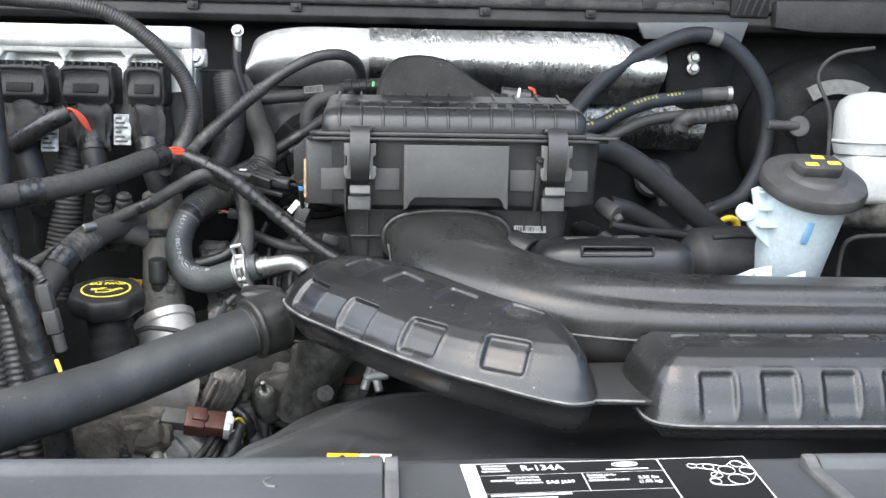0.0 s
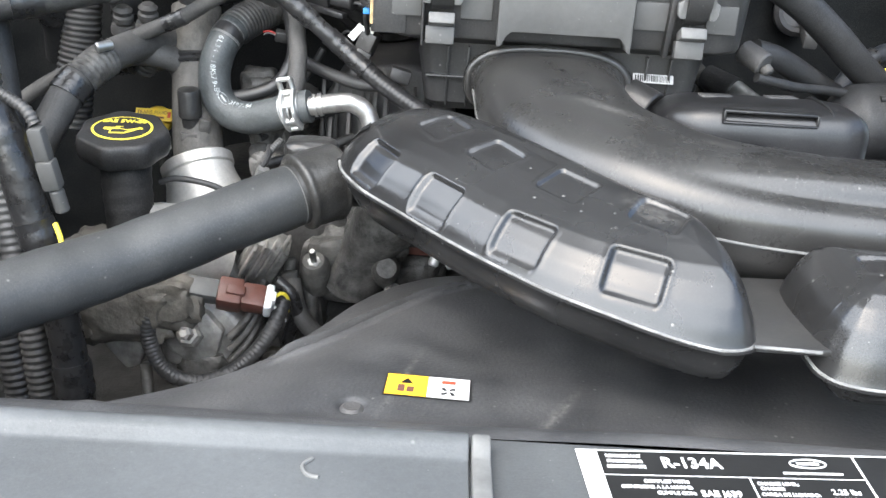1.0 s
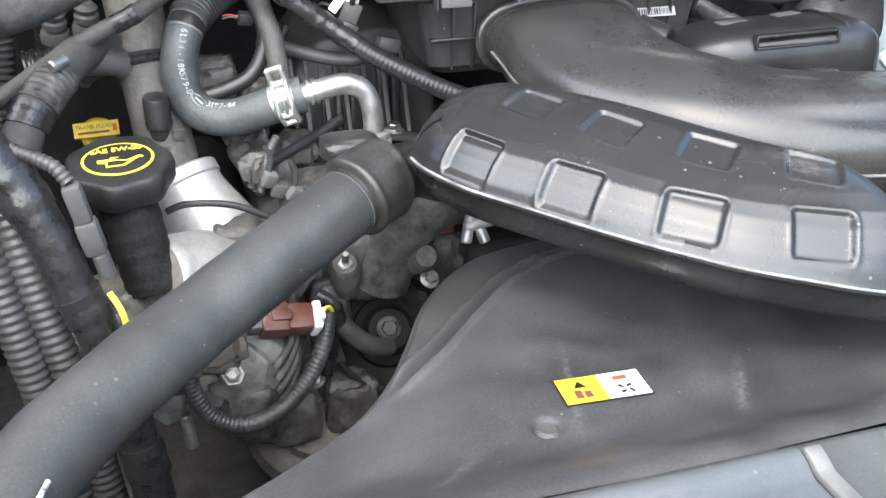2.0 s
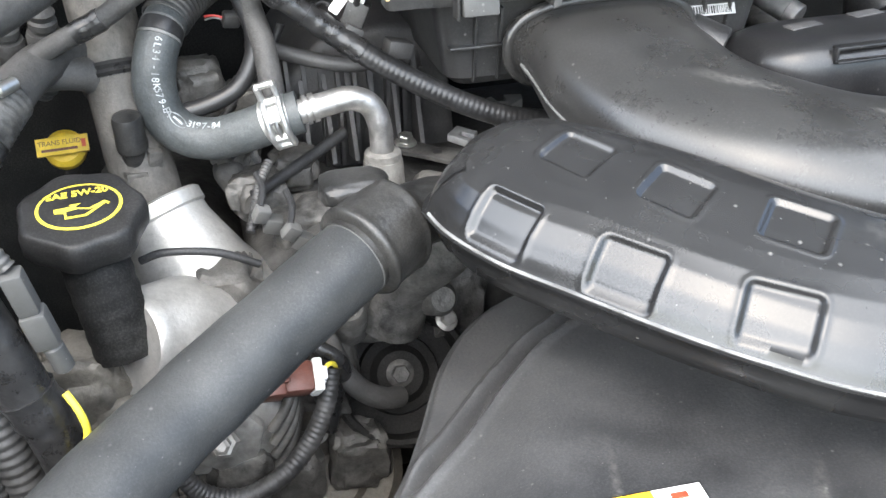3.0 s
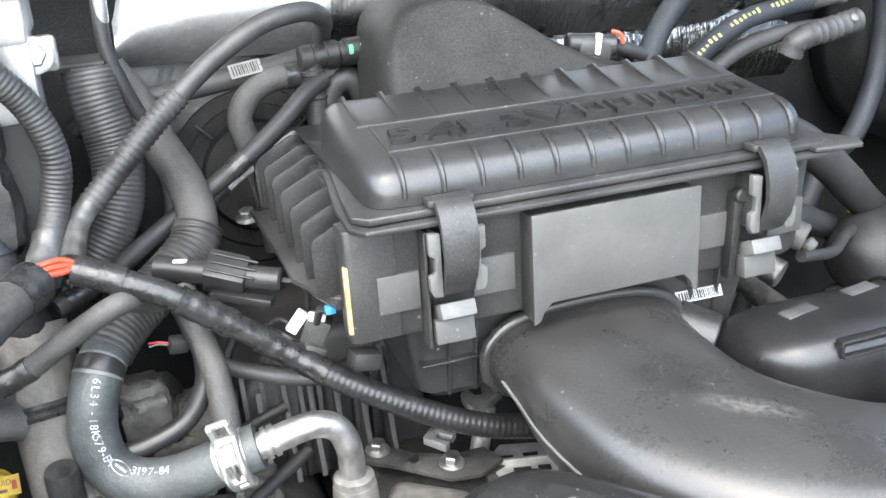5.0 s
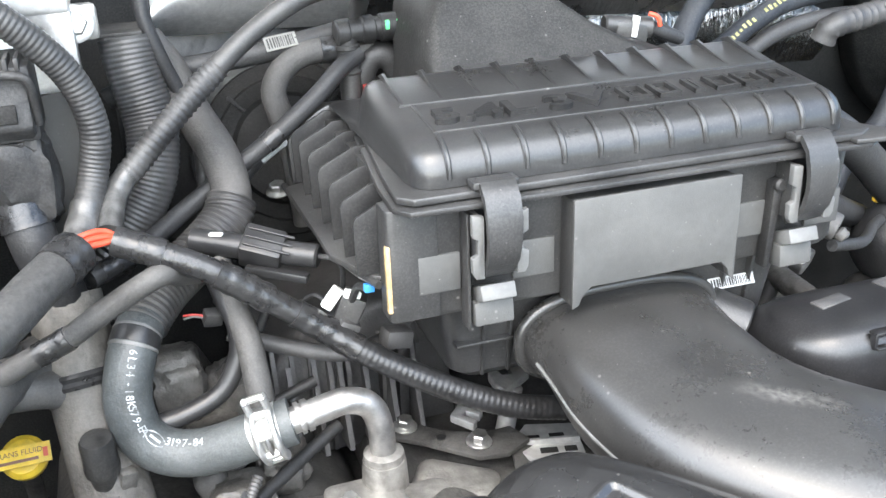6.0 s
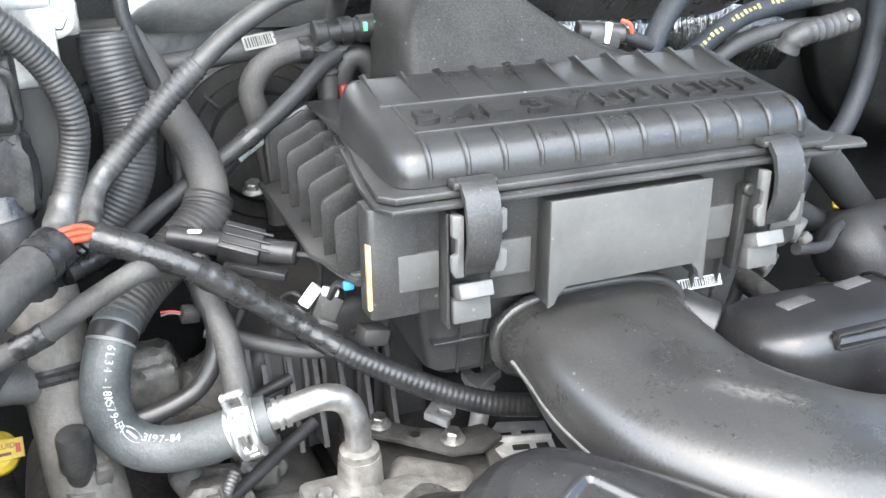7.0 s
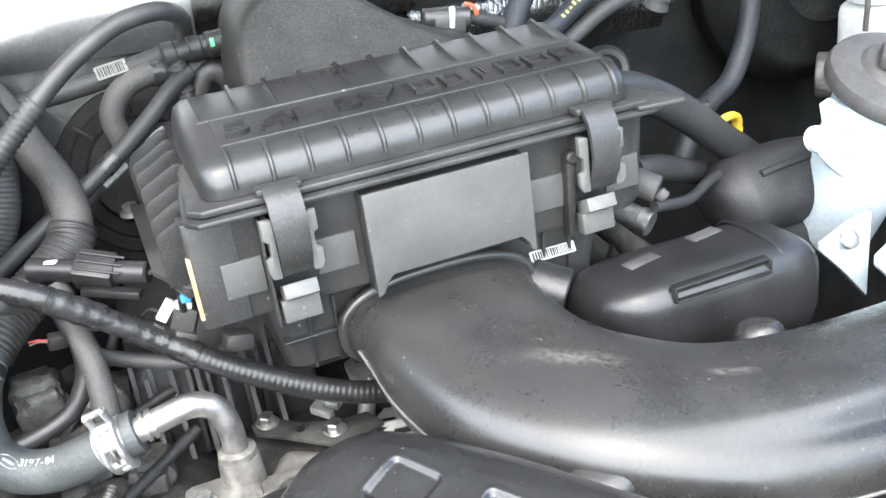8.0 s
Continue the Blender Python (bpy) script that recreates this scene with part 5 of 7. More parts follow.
def oil_filler():
    f = thing("oil_filler", (-0.405, -0.03, 0.82), "black oil filler cap with yellow ring print on its neck", "oil filler")
    ax = Vector((0.02, -0.20, 0.98))
    top = Vector((-0.408, -0.027, 0.931))
    cap = part("cap", lathe([(0.020, -0.021), (0.033, -0.0245), (0.0385, -0.0240), (0.0412, -0.019), (0.0415, -0.009), (0.0402, -0.003), (0.0385, -0.0008), (0.0360, -0.0001), (0.010, 0.0002)], top, ax, 84, 7, 0.042), CAPBLACK, f, "black cap with scalloped edge")
    m = facing(top + ax.normalized() * 0.0003, ax, (1, 0.10, 0))
    for r, mat in ((0.0278, YPRINT), (0.0256, CAPBLACK)):
        disc = lathe([(r, 0), (r, 0.0004 if mat is YPRINT else 0.0008), (r - 0.0006, 0.0006 if mat is YPRINT else 0.0010)], (0, 0, 0), seg=48)
        sq = m @ Matrix.Diagonal((1.0, 0.86, 1, 1))
        part("ring_print" if mat is YPRINT else "disc", ([sq @ Vector(v) for v in disc[0]], disc[1]), mat, cap, "yellow ring" if mat is YPRINT else "")
    up = m @ Matrix.Translation((0, 0, 0.0011))
    part("letters", lettering("SAE 5W-20", 0.0084, up @ Matrix.Translation((0, 0.0130, 0)), 0.0002, 1.0, 0.0002), YPRINT, cap, "yellow letters")
    can = [(-0.016, 0.000), (-0.016, -0.004), (-0.010, -0.0055), (-0.010, -0.0115), (0.004, -0.0115), (0.017, -0.001), (0.018, -0.003), (0.0195, -0.0015), (0.0165, 0.0015), (0.006, -0.004), (-0.002, -0.0015), (-0.002, 0.001), (0.001, 0.0025), (-0.006, 0.0025), (-0.005, 0.0005)]
    bm = prism(can, 0, 0.0004, "xy", 0)
    bm.transform(up @ Matrix.Translation((0, -0.001, 0)))
    part("oil_can_print", bm, YPRINT, cap, "yellow oil can sign")
    can2 = [(-0.0085, -0.0045), (-0.0085, -0.0098), (0.0030, -0.0098), (0.0105, -0.0040), (0.006, -0.0058), (-0.001, -0.0035)]
    bm = prism(can2, 0.0003, 0.0007, "xy", 0)
    bm.transform(up @ Matrix.Translation((0, -0.001, 0)))
    part("oil_can_field", bm, CAPBLACK, cap)
    a = top - ax.normalized() * 0.024
    # Blacker than the cap: the shade under it is put into the colour.
    part("neck", tube([tuple(a), (-0.404, -0.036, 0.880), (-0.400, -0.044, 0.855), (-0.396, -0.052, 0.825)], 0.0235, 28, 0.002, shape=lambda s: 1.0 - 0.07 * s + 0.016 * math.sin(s * 42)), DEEPBLACK, f, "black plastic filler neck")
    return f


oil_filler()


def dipstick():
    d = thing("transmission_dipstick", (-0.437, 0.17, 0.86), "yellow transmission fluid dipstick handle with a tag", "dipstick")
    part("handle", lathe([(0.014, -0.004), (0.017, -0.001), (0.017, 0.006), (0.013, 0.010), (0.004, 0.011)], (-0.437, 0.178, 0.886), (0, -0.75, 0.66), 28), YELLOW, d)
    m = facing((-0.437, 0.165, 0.896), (0, -0.80, 0.60), (1, 0, 0.02))
    part("tag", plate(m, -0.021, 0.021, -0.0075, 0.0075, 0.003), YELLOW, d, "yellow tag with print")
    part("tag_print", lettering("TRANS FLUID", 0.0058, m @ Matrix.Translation((-0.002, 0.0025, 0.0031)), 0.0001), BROWN, d)
    part("tag_print", joined(plate(m @ Matrix.Translation((0, 0, 0.003)), -0.017, 0.012, -0.0045, -0.0022, 0.0002)), BROWN, d)
    part("red_dot", plate(m @ Matrix.Translation((0, 0, 0.003)), 0.0155, 0.0190, -0.0035, 0.0035, 0.0002), RED, d)
    part("stem", rod((-0.437, 0.180, 0.884), (-0.440, 0.215, 0.80), 0.007), DARK, d)
    return d


dipstick()


def cam_cover():
    """The aluminium cam cover with a bright open boss and the collar that takes the filler neck."""
    c = thing("cam_cover", (-0.36, 0.03, 0.78), "dusty bright aluminium cam cover of the engine", "cam cover")
    prof = [(-0.445, 0.74), (-0.435, 0.785), (-0.405, 0.812), (-0.365, 0.822), (-0.325, 0.815), (-0.300, 0.79), (-0.285, 0.74)]
    part("cover", prism(prof, -0.030, 0.36, "xz", 0.012, 3), GRIME, c)
    part("boss", lathe([(0.060, -0.040), (0.055, -0.015), (0.046, 0.010), (0.040, 0.032), (0.0365, 0.046), (0.0360, 0.054), (0.0380, 0.056), (0.0380, 0.066), (0.0355, 0.068), (0.031, 0.068), (0.029, 0.048)], (-0.343, 0.040, 0.820), (-0.36, 0.50, 0.79), 44), SILVER, c, "round bright boss")
    part("collar", lathe([(0.046, -0.075), (0.045, -0.040), (0.041, -0.012), (0.038, -0.002), (0.038, 0.006), (0.035, 0.010), (0.025, 0.010)], (-0.390, -0.044, 0.826), (-0.52, -0.46, 0.30), 44), SILVER, c, "bright collar under the filler neck")
    part("wire", tube([(-0.378, -0.018, 0.878), (-0.36, -0.022, 0.884), (-0.325, -0.026, 0.880), (-0.296, -0.028, 0.866)], 0.0030, 10, 0.004), RUBBER, c, "dark thin wire across it")
    for q, (p, s) in enumerate((((-0.430, -0.045, 0.790), (0.035, 0.03, 0.045)), ((-0.452, -0.05, 0.765), (0.03, 0.03, 0.04)), ((-0.400, -0.062, 0.765), (0.045, 0.022, 0.032)), ((-0.365, -0.060, 0.775), (0.035, 0.022, 0.026)))):
        part("casting", lump(p, s, q + 2), BEIGE, c, "grimy beige casting")
    return c


cam_cover()

# ---- engine front, lower level ----


def engine_block():
    e = thing("engine_block", (-0.1, 0.1, 0.52), "grimy dark engine block and front cover", "engine")
    part("block", rbox((-0.05, 0.24, 0.66), (0.46, 0.28, 0.26), 0.02), DARK, e)
    part("front_cover", prism([(-0.33, 0.56), (-0.335, 0.70), (-0.29, 0.745), (-0.22, 0.762), (-0.15, 0.770), (0.1, 0.77), (0.2, 0.72), (0.2, 0.56)], 0.050, 0.095, "xz", 0.010, 3), DARK, e)
    part("bank", prism([(-0.30, 0.74), (-0.30, 0.83), (-0.24, 0.862), (-0.20, 0.84), (-0.17, 0.76)], 0.02, 0.36, "xz", 0.012, 3), DARK, e)
    part("valley_cover", rbox((-0.04, 0.16, 0.83), (0.28, 0.28, 0.05), 0.015), DARK, e)
    for i in range(4):
        y = 0.10 + 0.065 * i
        part("coil", rbox((-0.300, y + 0.01, 0.868), (0.026, 0.030, 0.045), 0.009, (0, -25, 0), 3), DARK, e)
    part("plenum", prism([(-0.255, 0.840), (-0.248, 0.925), (-0.215, 0.965), (-0.15, 0.975), (-0.10, 0.960), (-0.09, 0.840)], 0.160, 0.36, "xz", 0.008, 3), MATTE, e, "black plastic intake plenum")
    for i in range(9):
        x = -0.246 + 0.0145 * i
        part("plenum_rib", prism([(0.162, 0.845), (0.150, 0.850), (0.146, 0.905 + 0.004 * i), (0.162, 0.950)], x, x + 0.0036, "yz", 0), MATTE, e)
    part("cross_arm", tube([(-0.275, 0.150, 0.975), (-0.235, 0.135, 0.962), (-0.190, 0.120, 0.955), (-0.150, 0.118, 0.965)], 0.0065, 10, 0.006), MATTE, e)
    part("mount_tab", rbox((-0.158, 0.100, 0.972), (0.022, 0.016, 0.014), 0.002, (0, 15, 10)), MATTE, e)
    part("hub", lathe([(0.058, -0.05), (0.062, -0.030), (0.062, 0.010), (0.059, 0.013), (0.055, 0.011), (0.052, -0.014), (0.036, -0.016), (0.034, -0.006), (0.026, -0.004), (0.020, 0.004), (0.006, 0.005)], (-0.190, 0.004, 0.716), (-0.05, -0.80, 0.6), 44), DEEPBLACK, e, "flat black pulley")
    for q, (p, s) in enumerate((((-0.205, 0.035, 0.790), (0.040, 0.035, 0.040)), ((-0.170, 0.030, 0.825), (0.034, 0.034, 0.032)), ((-0.250, 0.030, 0.735), (0.030, 0.022, 0.045)), ((-0.262, 0.020, 0.690), (0.028, 0.022, 0.04)),
                                ((-0.300, 0.010, 0.775), (0.028, 0.022, 0.038)), ((-0.322, 0.010, 0.825), (0.030, 0.028, 0.026)), ((-0.245, 0.055, 0.835), (0.035, 0.03, 0.03)), ((-0.130, 0.05, 0.76), (0.03, 0.03, 0.04)), ((-0.298, 0.130, 0.895), (0.022, 0.026, 0.020)), ((-0.272, 0.165, 0.915), (0.024, 0.022, 0.026)), ((-0.318, 0.175, 0.925), (0.022, 0.024, 0.030)), ((-0.285, 0.085, 0.868), (0.024, 0.022, 0.018)), ((-0.250, 0.115, 0.872), (0.020, 0.024, 0.016)))):
        part("casting", lump(p, s, q + 20), GRIME, e, "grimy cast lump")
    for q, (a, b, r) in enumerate((((-0.255, 0.000, 0.800), (-0.262, -0.010, 0.730), 0.006), ((-0.275, 0.000, 0.815), (-0.285, -0.02, 0.745), 0.007), ((-0.238, 0.010, 0.775), (-0.232, -0.004, 0.715), 0.008), ((-0.318, 0.004, 0.800), (-0.330, -0.01, 0.76), 0.008))):
        part("casting_rib", rod(a, b, r, r * 0.7), GRIME, e)
    part("thermostat_housing", tube([(-0.140, -0.010, 0.880), (-0.158, -0.004, 0.850), (-0.178, 0.006, 0.815), (-0.195, 0.020, 0.770)], 0.034, 28, 0.004, shape=lambda s: 0.9 + 0.12 * math.sin(s * 7)), GRIME, e, "grimy grey housing")
    part("boss", lathe([(0.016, -0.02), (0.015, 0.016), (0.011, 0.022)], (-0.230, 0.002, 0.784), (-0.05, -0.55, 0.85), 22), GRIME, e)
    part("boss", lathe([(0.017, -0.05), (0.0145, 0.018), (0.010, 0.026), (0.004, 0.026)], (-0.160, 0.000, 0.792), (0.10, -0.75, 0.4), 22), GRIME, e)
    for i, (a, b) in enumerate((((-0.112, 0.000, 0.800), (-0.088, 0.03, 0.868)), ((-0.092, 0.000, 0.798), (-0.112, 0.03, 0.862)), ((-0.118, 0.01, 0.845), (-0.078, 0.012, 0.838)), ((-0.112, 0.005, 0.815), (-0.082, 0.006, 0.818)))):
        part("lattice_bar", rod(a, b, 0.0055), PALECAST, e, "pale cast lattice bar")
    part("lattice_hook", prism([(-0.075, 0.112), (-0.074, 0.129), (-0.066, 0.134), (-0.064, 0.121), (-0.056, 0.120), (-0.054, 0.134), (-0.038, 0.131), (-0.041, 0.119), (-0.071, 0.098)], 0.898, 0.9065, "xy", 0.001), PALECAST, e, "pale cast hook")
    part("lattice_stem", rod((-0.058, 0.112, 0.900), (-0.070, 0.108, 0.850), 0.008), PALECAST, e)
    part("lattice_plate", prism([(-0.078, 0.078), (-0.053, 0.101), (-0.015, 0.088), (-0.026, 0.040), (-0.060, 0.046)], 0.862, 0.868, "xy", 0.0012), PALECAST, e, "pale cast plate with slots")
    # Black blocks on the plate paint the shade of its slots.
    for x, y, w in ((-0.056, 0.080, 0.013), (-0.036, 0.076, 0.012), (-0.050, 0.060, 0.014), (-0.033, 0.056, 0.010)):
        part("slot", rbox((x, y, 0.8680), (w, 0.007, 0.0012), 0.0003, (0, 0, -14)), DEEPBLACK, e)
    part("lattice_rib", rbox((-0.046, 0.069, 0.870), (0.050, 0.0035, 0.006), 0.0008, (0, 0, -14)), PALECAST, e)
    part("lattice_arm", prism([(-0.114, 0.112), (-0.100, 0.128), (-0.086, 0.110), (-0.092, 0.103), (-0.100, 0.113), (-0.104, 0.108), (-0.096, 0.097), (-0.101, 0.092)], 0.878, 0.885, "xy", 0.001), PALECAST, e, "pale cast arm")
    part("brown_plate", rbox((-0.145, 0.045, 0.815), (0.06, 0.04, 0.03), 0.003), BROWN, e, "rusty brown plate")
    return e


engine_block()


def pump_bracket():
    """The angular casting with a nut, its clamp lug and the pulley housing below it."""
    a = thing("pump_bracket", (-0.33, -0.04, 0.66), "grimy grey aluminium pump bracket on the engine front", "bracket")
    part("casting", prism([(-0.375, 0.700), (-0.378, 0.752), (-0.352, 0.782), (-0.318, 0.776), (-0.292, 0.748), (-0.296, 0.712), (-0.325, 0.690)], -0.055, -0.008, "xz", 0.008, 3), CAST, a)
    part("face", prism([(-0.366, 0.722), (-0.368, 0.750), (-0.350, 0.768), (-0.326, 0.764), (-0.310, 0.744), (-0.318, 0.716), (-0.345, 0.706)], -0.064, -0.050, "xz", 0.004, 2), CAST, a)
    part("nut", lathe([(0.013, 0), (0.013, 0.009), (0.010, 0.012), (0.007, 0.012), (0.007, 0.022), (0.004, 0.024)], (-0.342, -0.062, 0.738), (-0.1, -0.85, 0.5), 6), CAST, a, sharp=20)
    for i in range(4):
        z = 0.712 + 0.013 * i
        part("fin", tube([(-0.306, -0.058, z - 0.016), (-0.292, -0.052, z), (-0.284, -0.040, z + 0.014), (-0.280, -0.02, z + 0.022)], 0.0042, 10, 0.004), GRIME, a)
    part("lug", prism([(-0.425, 0.725), (-0.412, 0.768), (-0.388, 0.764), (-0.378, 0.735), (-0.392, 0.704), (-0.405, 0.700)], -0.070, -0.045, "xz", 0.004), CAST, a)
    part("spout", rod((-0.388, -0.062, 0.705), (-0.386, -0.066, 0.672), 0.0055), CAST, a)
    part("pulley_housing", lathe([(0.066, -0.05), (0.072, -0.03), (0.072, 0.0), (0.064, 0.010), (0.056, 0.004), (0.044, 0.004), (0.038, 0.010), (0.012, 0.012)], (-0.268, -0.010, 0.640), (-0.1, -0.72, 0.7), 40), BEIGE, a, "beige dusty round housing")
    part("ear", prism([(-0.320, 0.642), (-0.305, 0.685), (-0.272, 0.700), (-0.240, 0.690), (-0.222, 0.655), (-0.250, 0.640)], -0.012, 0.004, "xz", 0.004), BEIGE, a)
    part("strap", prism([(-0.262, 0.70), (-0.272, 0.745), (-0.262, 0.790), (-0.246, 0.792), (-0.245, 0.745), (-0.236, 0.70)], -0.018, -0.008, "xz", 0.003), DARK, a)
    part("coil_pack", rbox((-0.283, -0.008, 0.802), (0.040, 0.030, 0.060), 0.005, (25, 25, 10)), CAST, a)
    for i in range(4):
        part("ridge", rbox((-0.296 + 0.011 * i, -0.026, 0.800 + 0.004 * i), (0.0035, 0.010, 0.056), 0.001, (25, 25, 10)), CAST, a)
    return a


pump_bracket()
hex_bolt((-0.268, -0.020, 0.690), (-0.1, -0.8, 0.6), 0.0080, CAST, label="grimy hex bolt on the pulley housing")
hex_bolt((-0.191, -0.001, 0.721), (-0.05, -0.85, 0.5), 0.0105, GRIME, label="large dull pulley bolt")
hex_bolt((-0.150, -0.004, 0.770), (0.2, -0.7, 0.7), 0.0085, CAST, label="dull bolt on the engine front cover")
loom("crank_sensor_lead", [(-0.252, -0.012, 0.780), (-0.244, -0.030, 0.758), (-0.230, -0.034, 0.738), (-0.212, -0.030, 0.722), (-0.196, -0.020, 0.712)], 0.0092, DUSTYHOSE, "short dusty rubber lead to the pulley", category="cable")
for q, (p, s) in enumerate((((-0.330, -0.045, 0.690), (0.028, 0.02, 0.03)), ((-0.300, -0.03, 0.665), (0.03, 0.022, 0.03)), ((-0.235, -0.022, 0.66), (0.025, 0.02, 0.03)))):
    solid("casting", lump(p, s, q + 40), GRIME, "grimy uneven casting on the engine front", "casting")
loom("plug_lead", [(-0.262, -0.036, 0.790), (-0.248, -0.040, 0.778), (-0.243, -0.036, 0.760), (-0.250, -0.030, 0.735), (-0.258, -0.03, 0.70)], 0.0060, TAPE, "taped lead hanging from the brown connector", category="cable")


def brown_connector():
    k = thing("wire_connector", (-0.31, -0.07, 0.77), "brown wire connector with grey plug and white lock", "connector")
    a, b = Vector((-0.351, -0.062, 0.790)), Vector((-0.266, -0.055, 0.776))
    d = (b - a).normalized()
    n = Vector((0.05, -0.65, 0.75))
    m = facing(a, n - d * n.dot(d), d)
    def block(x0, x1, w, h, bev):
        bm = rbox(((x0 + x1) / 2, 0, 0), (x1 - x0, w, h), bev)
        bm.transform(m)
        return bm
    part("grey_plug", joined(block(-0.002, 0.038, 0.020, 0.020, 0.003)), LIGHTGREY, k, "grey plug half")
    part("brown_shell", joined(block(0.036, 0.060, 0.0270, 0.025, 0.003), block(0.058, 0.082, 0.0240, 0.023, 0.004), block(0.044, 0.062, 0.010, 0.031, 0.002)), BROWN, k, "brown shell")
    part("white_lock", joined(block(0.081, 0.0885, 0.0255, 0.024, 0.002), block(0.084, 0.091, 0.010, 0.028, 0.001)), WHITE, k, "white lock ring")
    e = m @ Vector((0.088, 0.002, 0.003))
    part("wire", tube([tuple(e), tuple(e + Vector((0.008, 0.004, 0.004))), tuple(e + Vector((0.013, 0.010, -0.004))), tuple(e + Vector((0.012, 0.014, -0.02)))], 0.0018, 8, 0.002), YPRINT, k, "yellow-green wire")
    e = m @ Vector((0.088, -0.004, -0.004))
    part("wire", tube([tuple(e), tuple(e + Vector((0.010, 0.003, -0.004))), tuple(e + Vector((0.012, 0.008, -0.018)))], 0.0018, 8, 0.002), WHITE, k, "white wire")
    s = m @ Vector((-0.002, 0, 0))
    part("tail", tube([tuple(s), tuple(s + Vector((-0.012, -0.004, -0.004))), (-0.376, -0.076, 0.768), (-0.378, -0.080, 0.742), (-0.364, -0.084, 0.712), (-0.335, -0.086, 0.700), (-0.303, -0.080, 0.708), (-0.278, -0.070, 0.728), (-0.262, -0.058, 0.752), (-0.254, -0.045, 0.775)], 0.0078, 14, 0.004, ribs=(0.0042, 0.0005)), LOOM, k, "looped corrugated loom")
    return k


brown_connector()

# ---- wire looms ----


def main_harness():
    h = thing("wiring_harness", (-0.30, 0.11, 1.03), "taped black wiring harness crossing to the intake duct", "wiring harness", "engine bay wiring")
    path = [(-0.342, 0.112, 1.076), (-0.318, 0.104, 1.067), (-0.285, 0.096, 1.051), (-0.250, 0.095, 1.024), (-0.217, 0.092, 0.998), (-0.185, 0.080, 0.974), (-0.150, 0.068, 0.953), (-0.115, 0.058, 0.935), (-0.080, 0.050, 0.922), (-0.045, 0.045, 0.915)]
    part("sleeve", tube(path, 0.0088, 18, 0.004, stop=0.52), TAPE, h)
    part("corrugated_sleeve", tube(path, 0.0094, 18, start=0.50, stop=1.0, ribs=(0.0046, 0.00028)), SLICK, h, "corrugated sleeve")
    for a, b in ((0.0, 0.10), (0.20, 0.32), (0.38, 0.53)):
        part("tape", tube(path, 0.0102, 16, 0.003, start=a, stop=b, shape=lambda s: 1 + 0.035 * math.sin(s * 170)), TAPE, h, "glossy wrapped tape")
    for k in range(3):
        o = 0.003 * (k - 1)
        part("red_wire", tube([(-0.374, 0.099 + o, 1.078 + o), (-0.360, 0.100 + o, 1.083 + o), (-0.348, 0.106 + o, 1.082 + o), (-0.338, 0.111, 1.078)], 0.0021, 8, 0.002), RED, h, "bare red-orange wire")
    part("clip", rbox((-0.196, 0.094, 0.993), (0.016, 0.020, 0.010), 0.002, (0, 28, 0)), MATTE, h)
    return h


main_harness()
loom("battery_cable", [(-0.366, 0.100, 1.077), (-0.388, 0.070, 1.070), (-0.412, 0.038, 1.060), (-0.455, -0.005, 1.048), (-0.53, -0.05, 1.035), (-0.62, -0.08, 1.02)], 0.0140, BRAID,
     "thick black braided cable from the harness joint", tapes=((0.0, 0.07), (0.52, 0.60)), category="cable")
loom("thin_cable", [(-0.292, 0.130, 1.036), (-0.305, 0.112, 1.045), (-0.318, 0.094, 1.054), (-0.350, 0.095, 1.038), (-0.382, 0.098, 1.018), (-0.426, 0.100, 0.998), (-0.485, 0.098, 0.965), (-0.545, 0.085, 0.928), (-0.60, 0.04, 0.87)], 0.0078, DUSTYHOSE,
     "dusty thin cable sloping away from the joint", tapes=((0.30, 0.36),), category="cable")
loom("engine_loom", [(-0.345, 0.140, 1.072), (-0.337, 0.172, 1.090), (-0.318, 0.182, 1.108), (-0.292, 0.190, 1.132), (-0.262, 0.198, 1.158), (-0.225, 0.208, 1.186), (-0.185, 0.216, 1.207), (-0.152, 0.226, 1.212), (-0.134, 0.245, 1.206), (-0.126, 0.268, 1.196), (-0.124, 0.290, 1.180), (-0.122, 0.30, 1.15)], 0.0078, LOOM,
     "black wire loom arching up with corrugated sleeve", tapes=((0.0, 0.16),), parts=((0.14, 0.40, (0.0050, 0.0009)),), wrap=DUSTYTAPE)
loom("ecu_loom", [(-0.372, 0.118, 1.060), (-0.362, 0.150, 1.075), (-0.350, 0.170, 1.105), (-0.344, 0.172, 1.140), (-0.355, 0.168, 1.178), (-0.385, 0.158, 1.215), (-0.425, 0.150, 1.246), (-0.47, 0.14, 1.262), (-0.54, 0.135, 1.268), (-0.64, 0.13, 1.272)], 0.0105, LOOM,
     "black corrugated loom curving over the control unit", ribs=(0.0037, 0.0005), tapes=((0.0, 0.12),), wrap=DUSTYTAPE)
loom("earth_cable", [(-0.296, 0.262, 1.245), (-0.298, 0.262, 1.222), (-0.298, 0.258, 1.195), (-0.290, 0.256, 1.165), (-0.275, 0.258, 1.12), (-0.27, 0.26, 1.07), (-0.28, 0.24, 1.0)], 0.0058, RUBBER,
     "thin black earth cable hanging from a stud", category="cable")


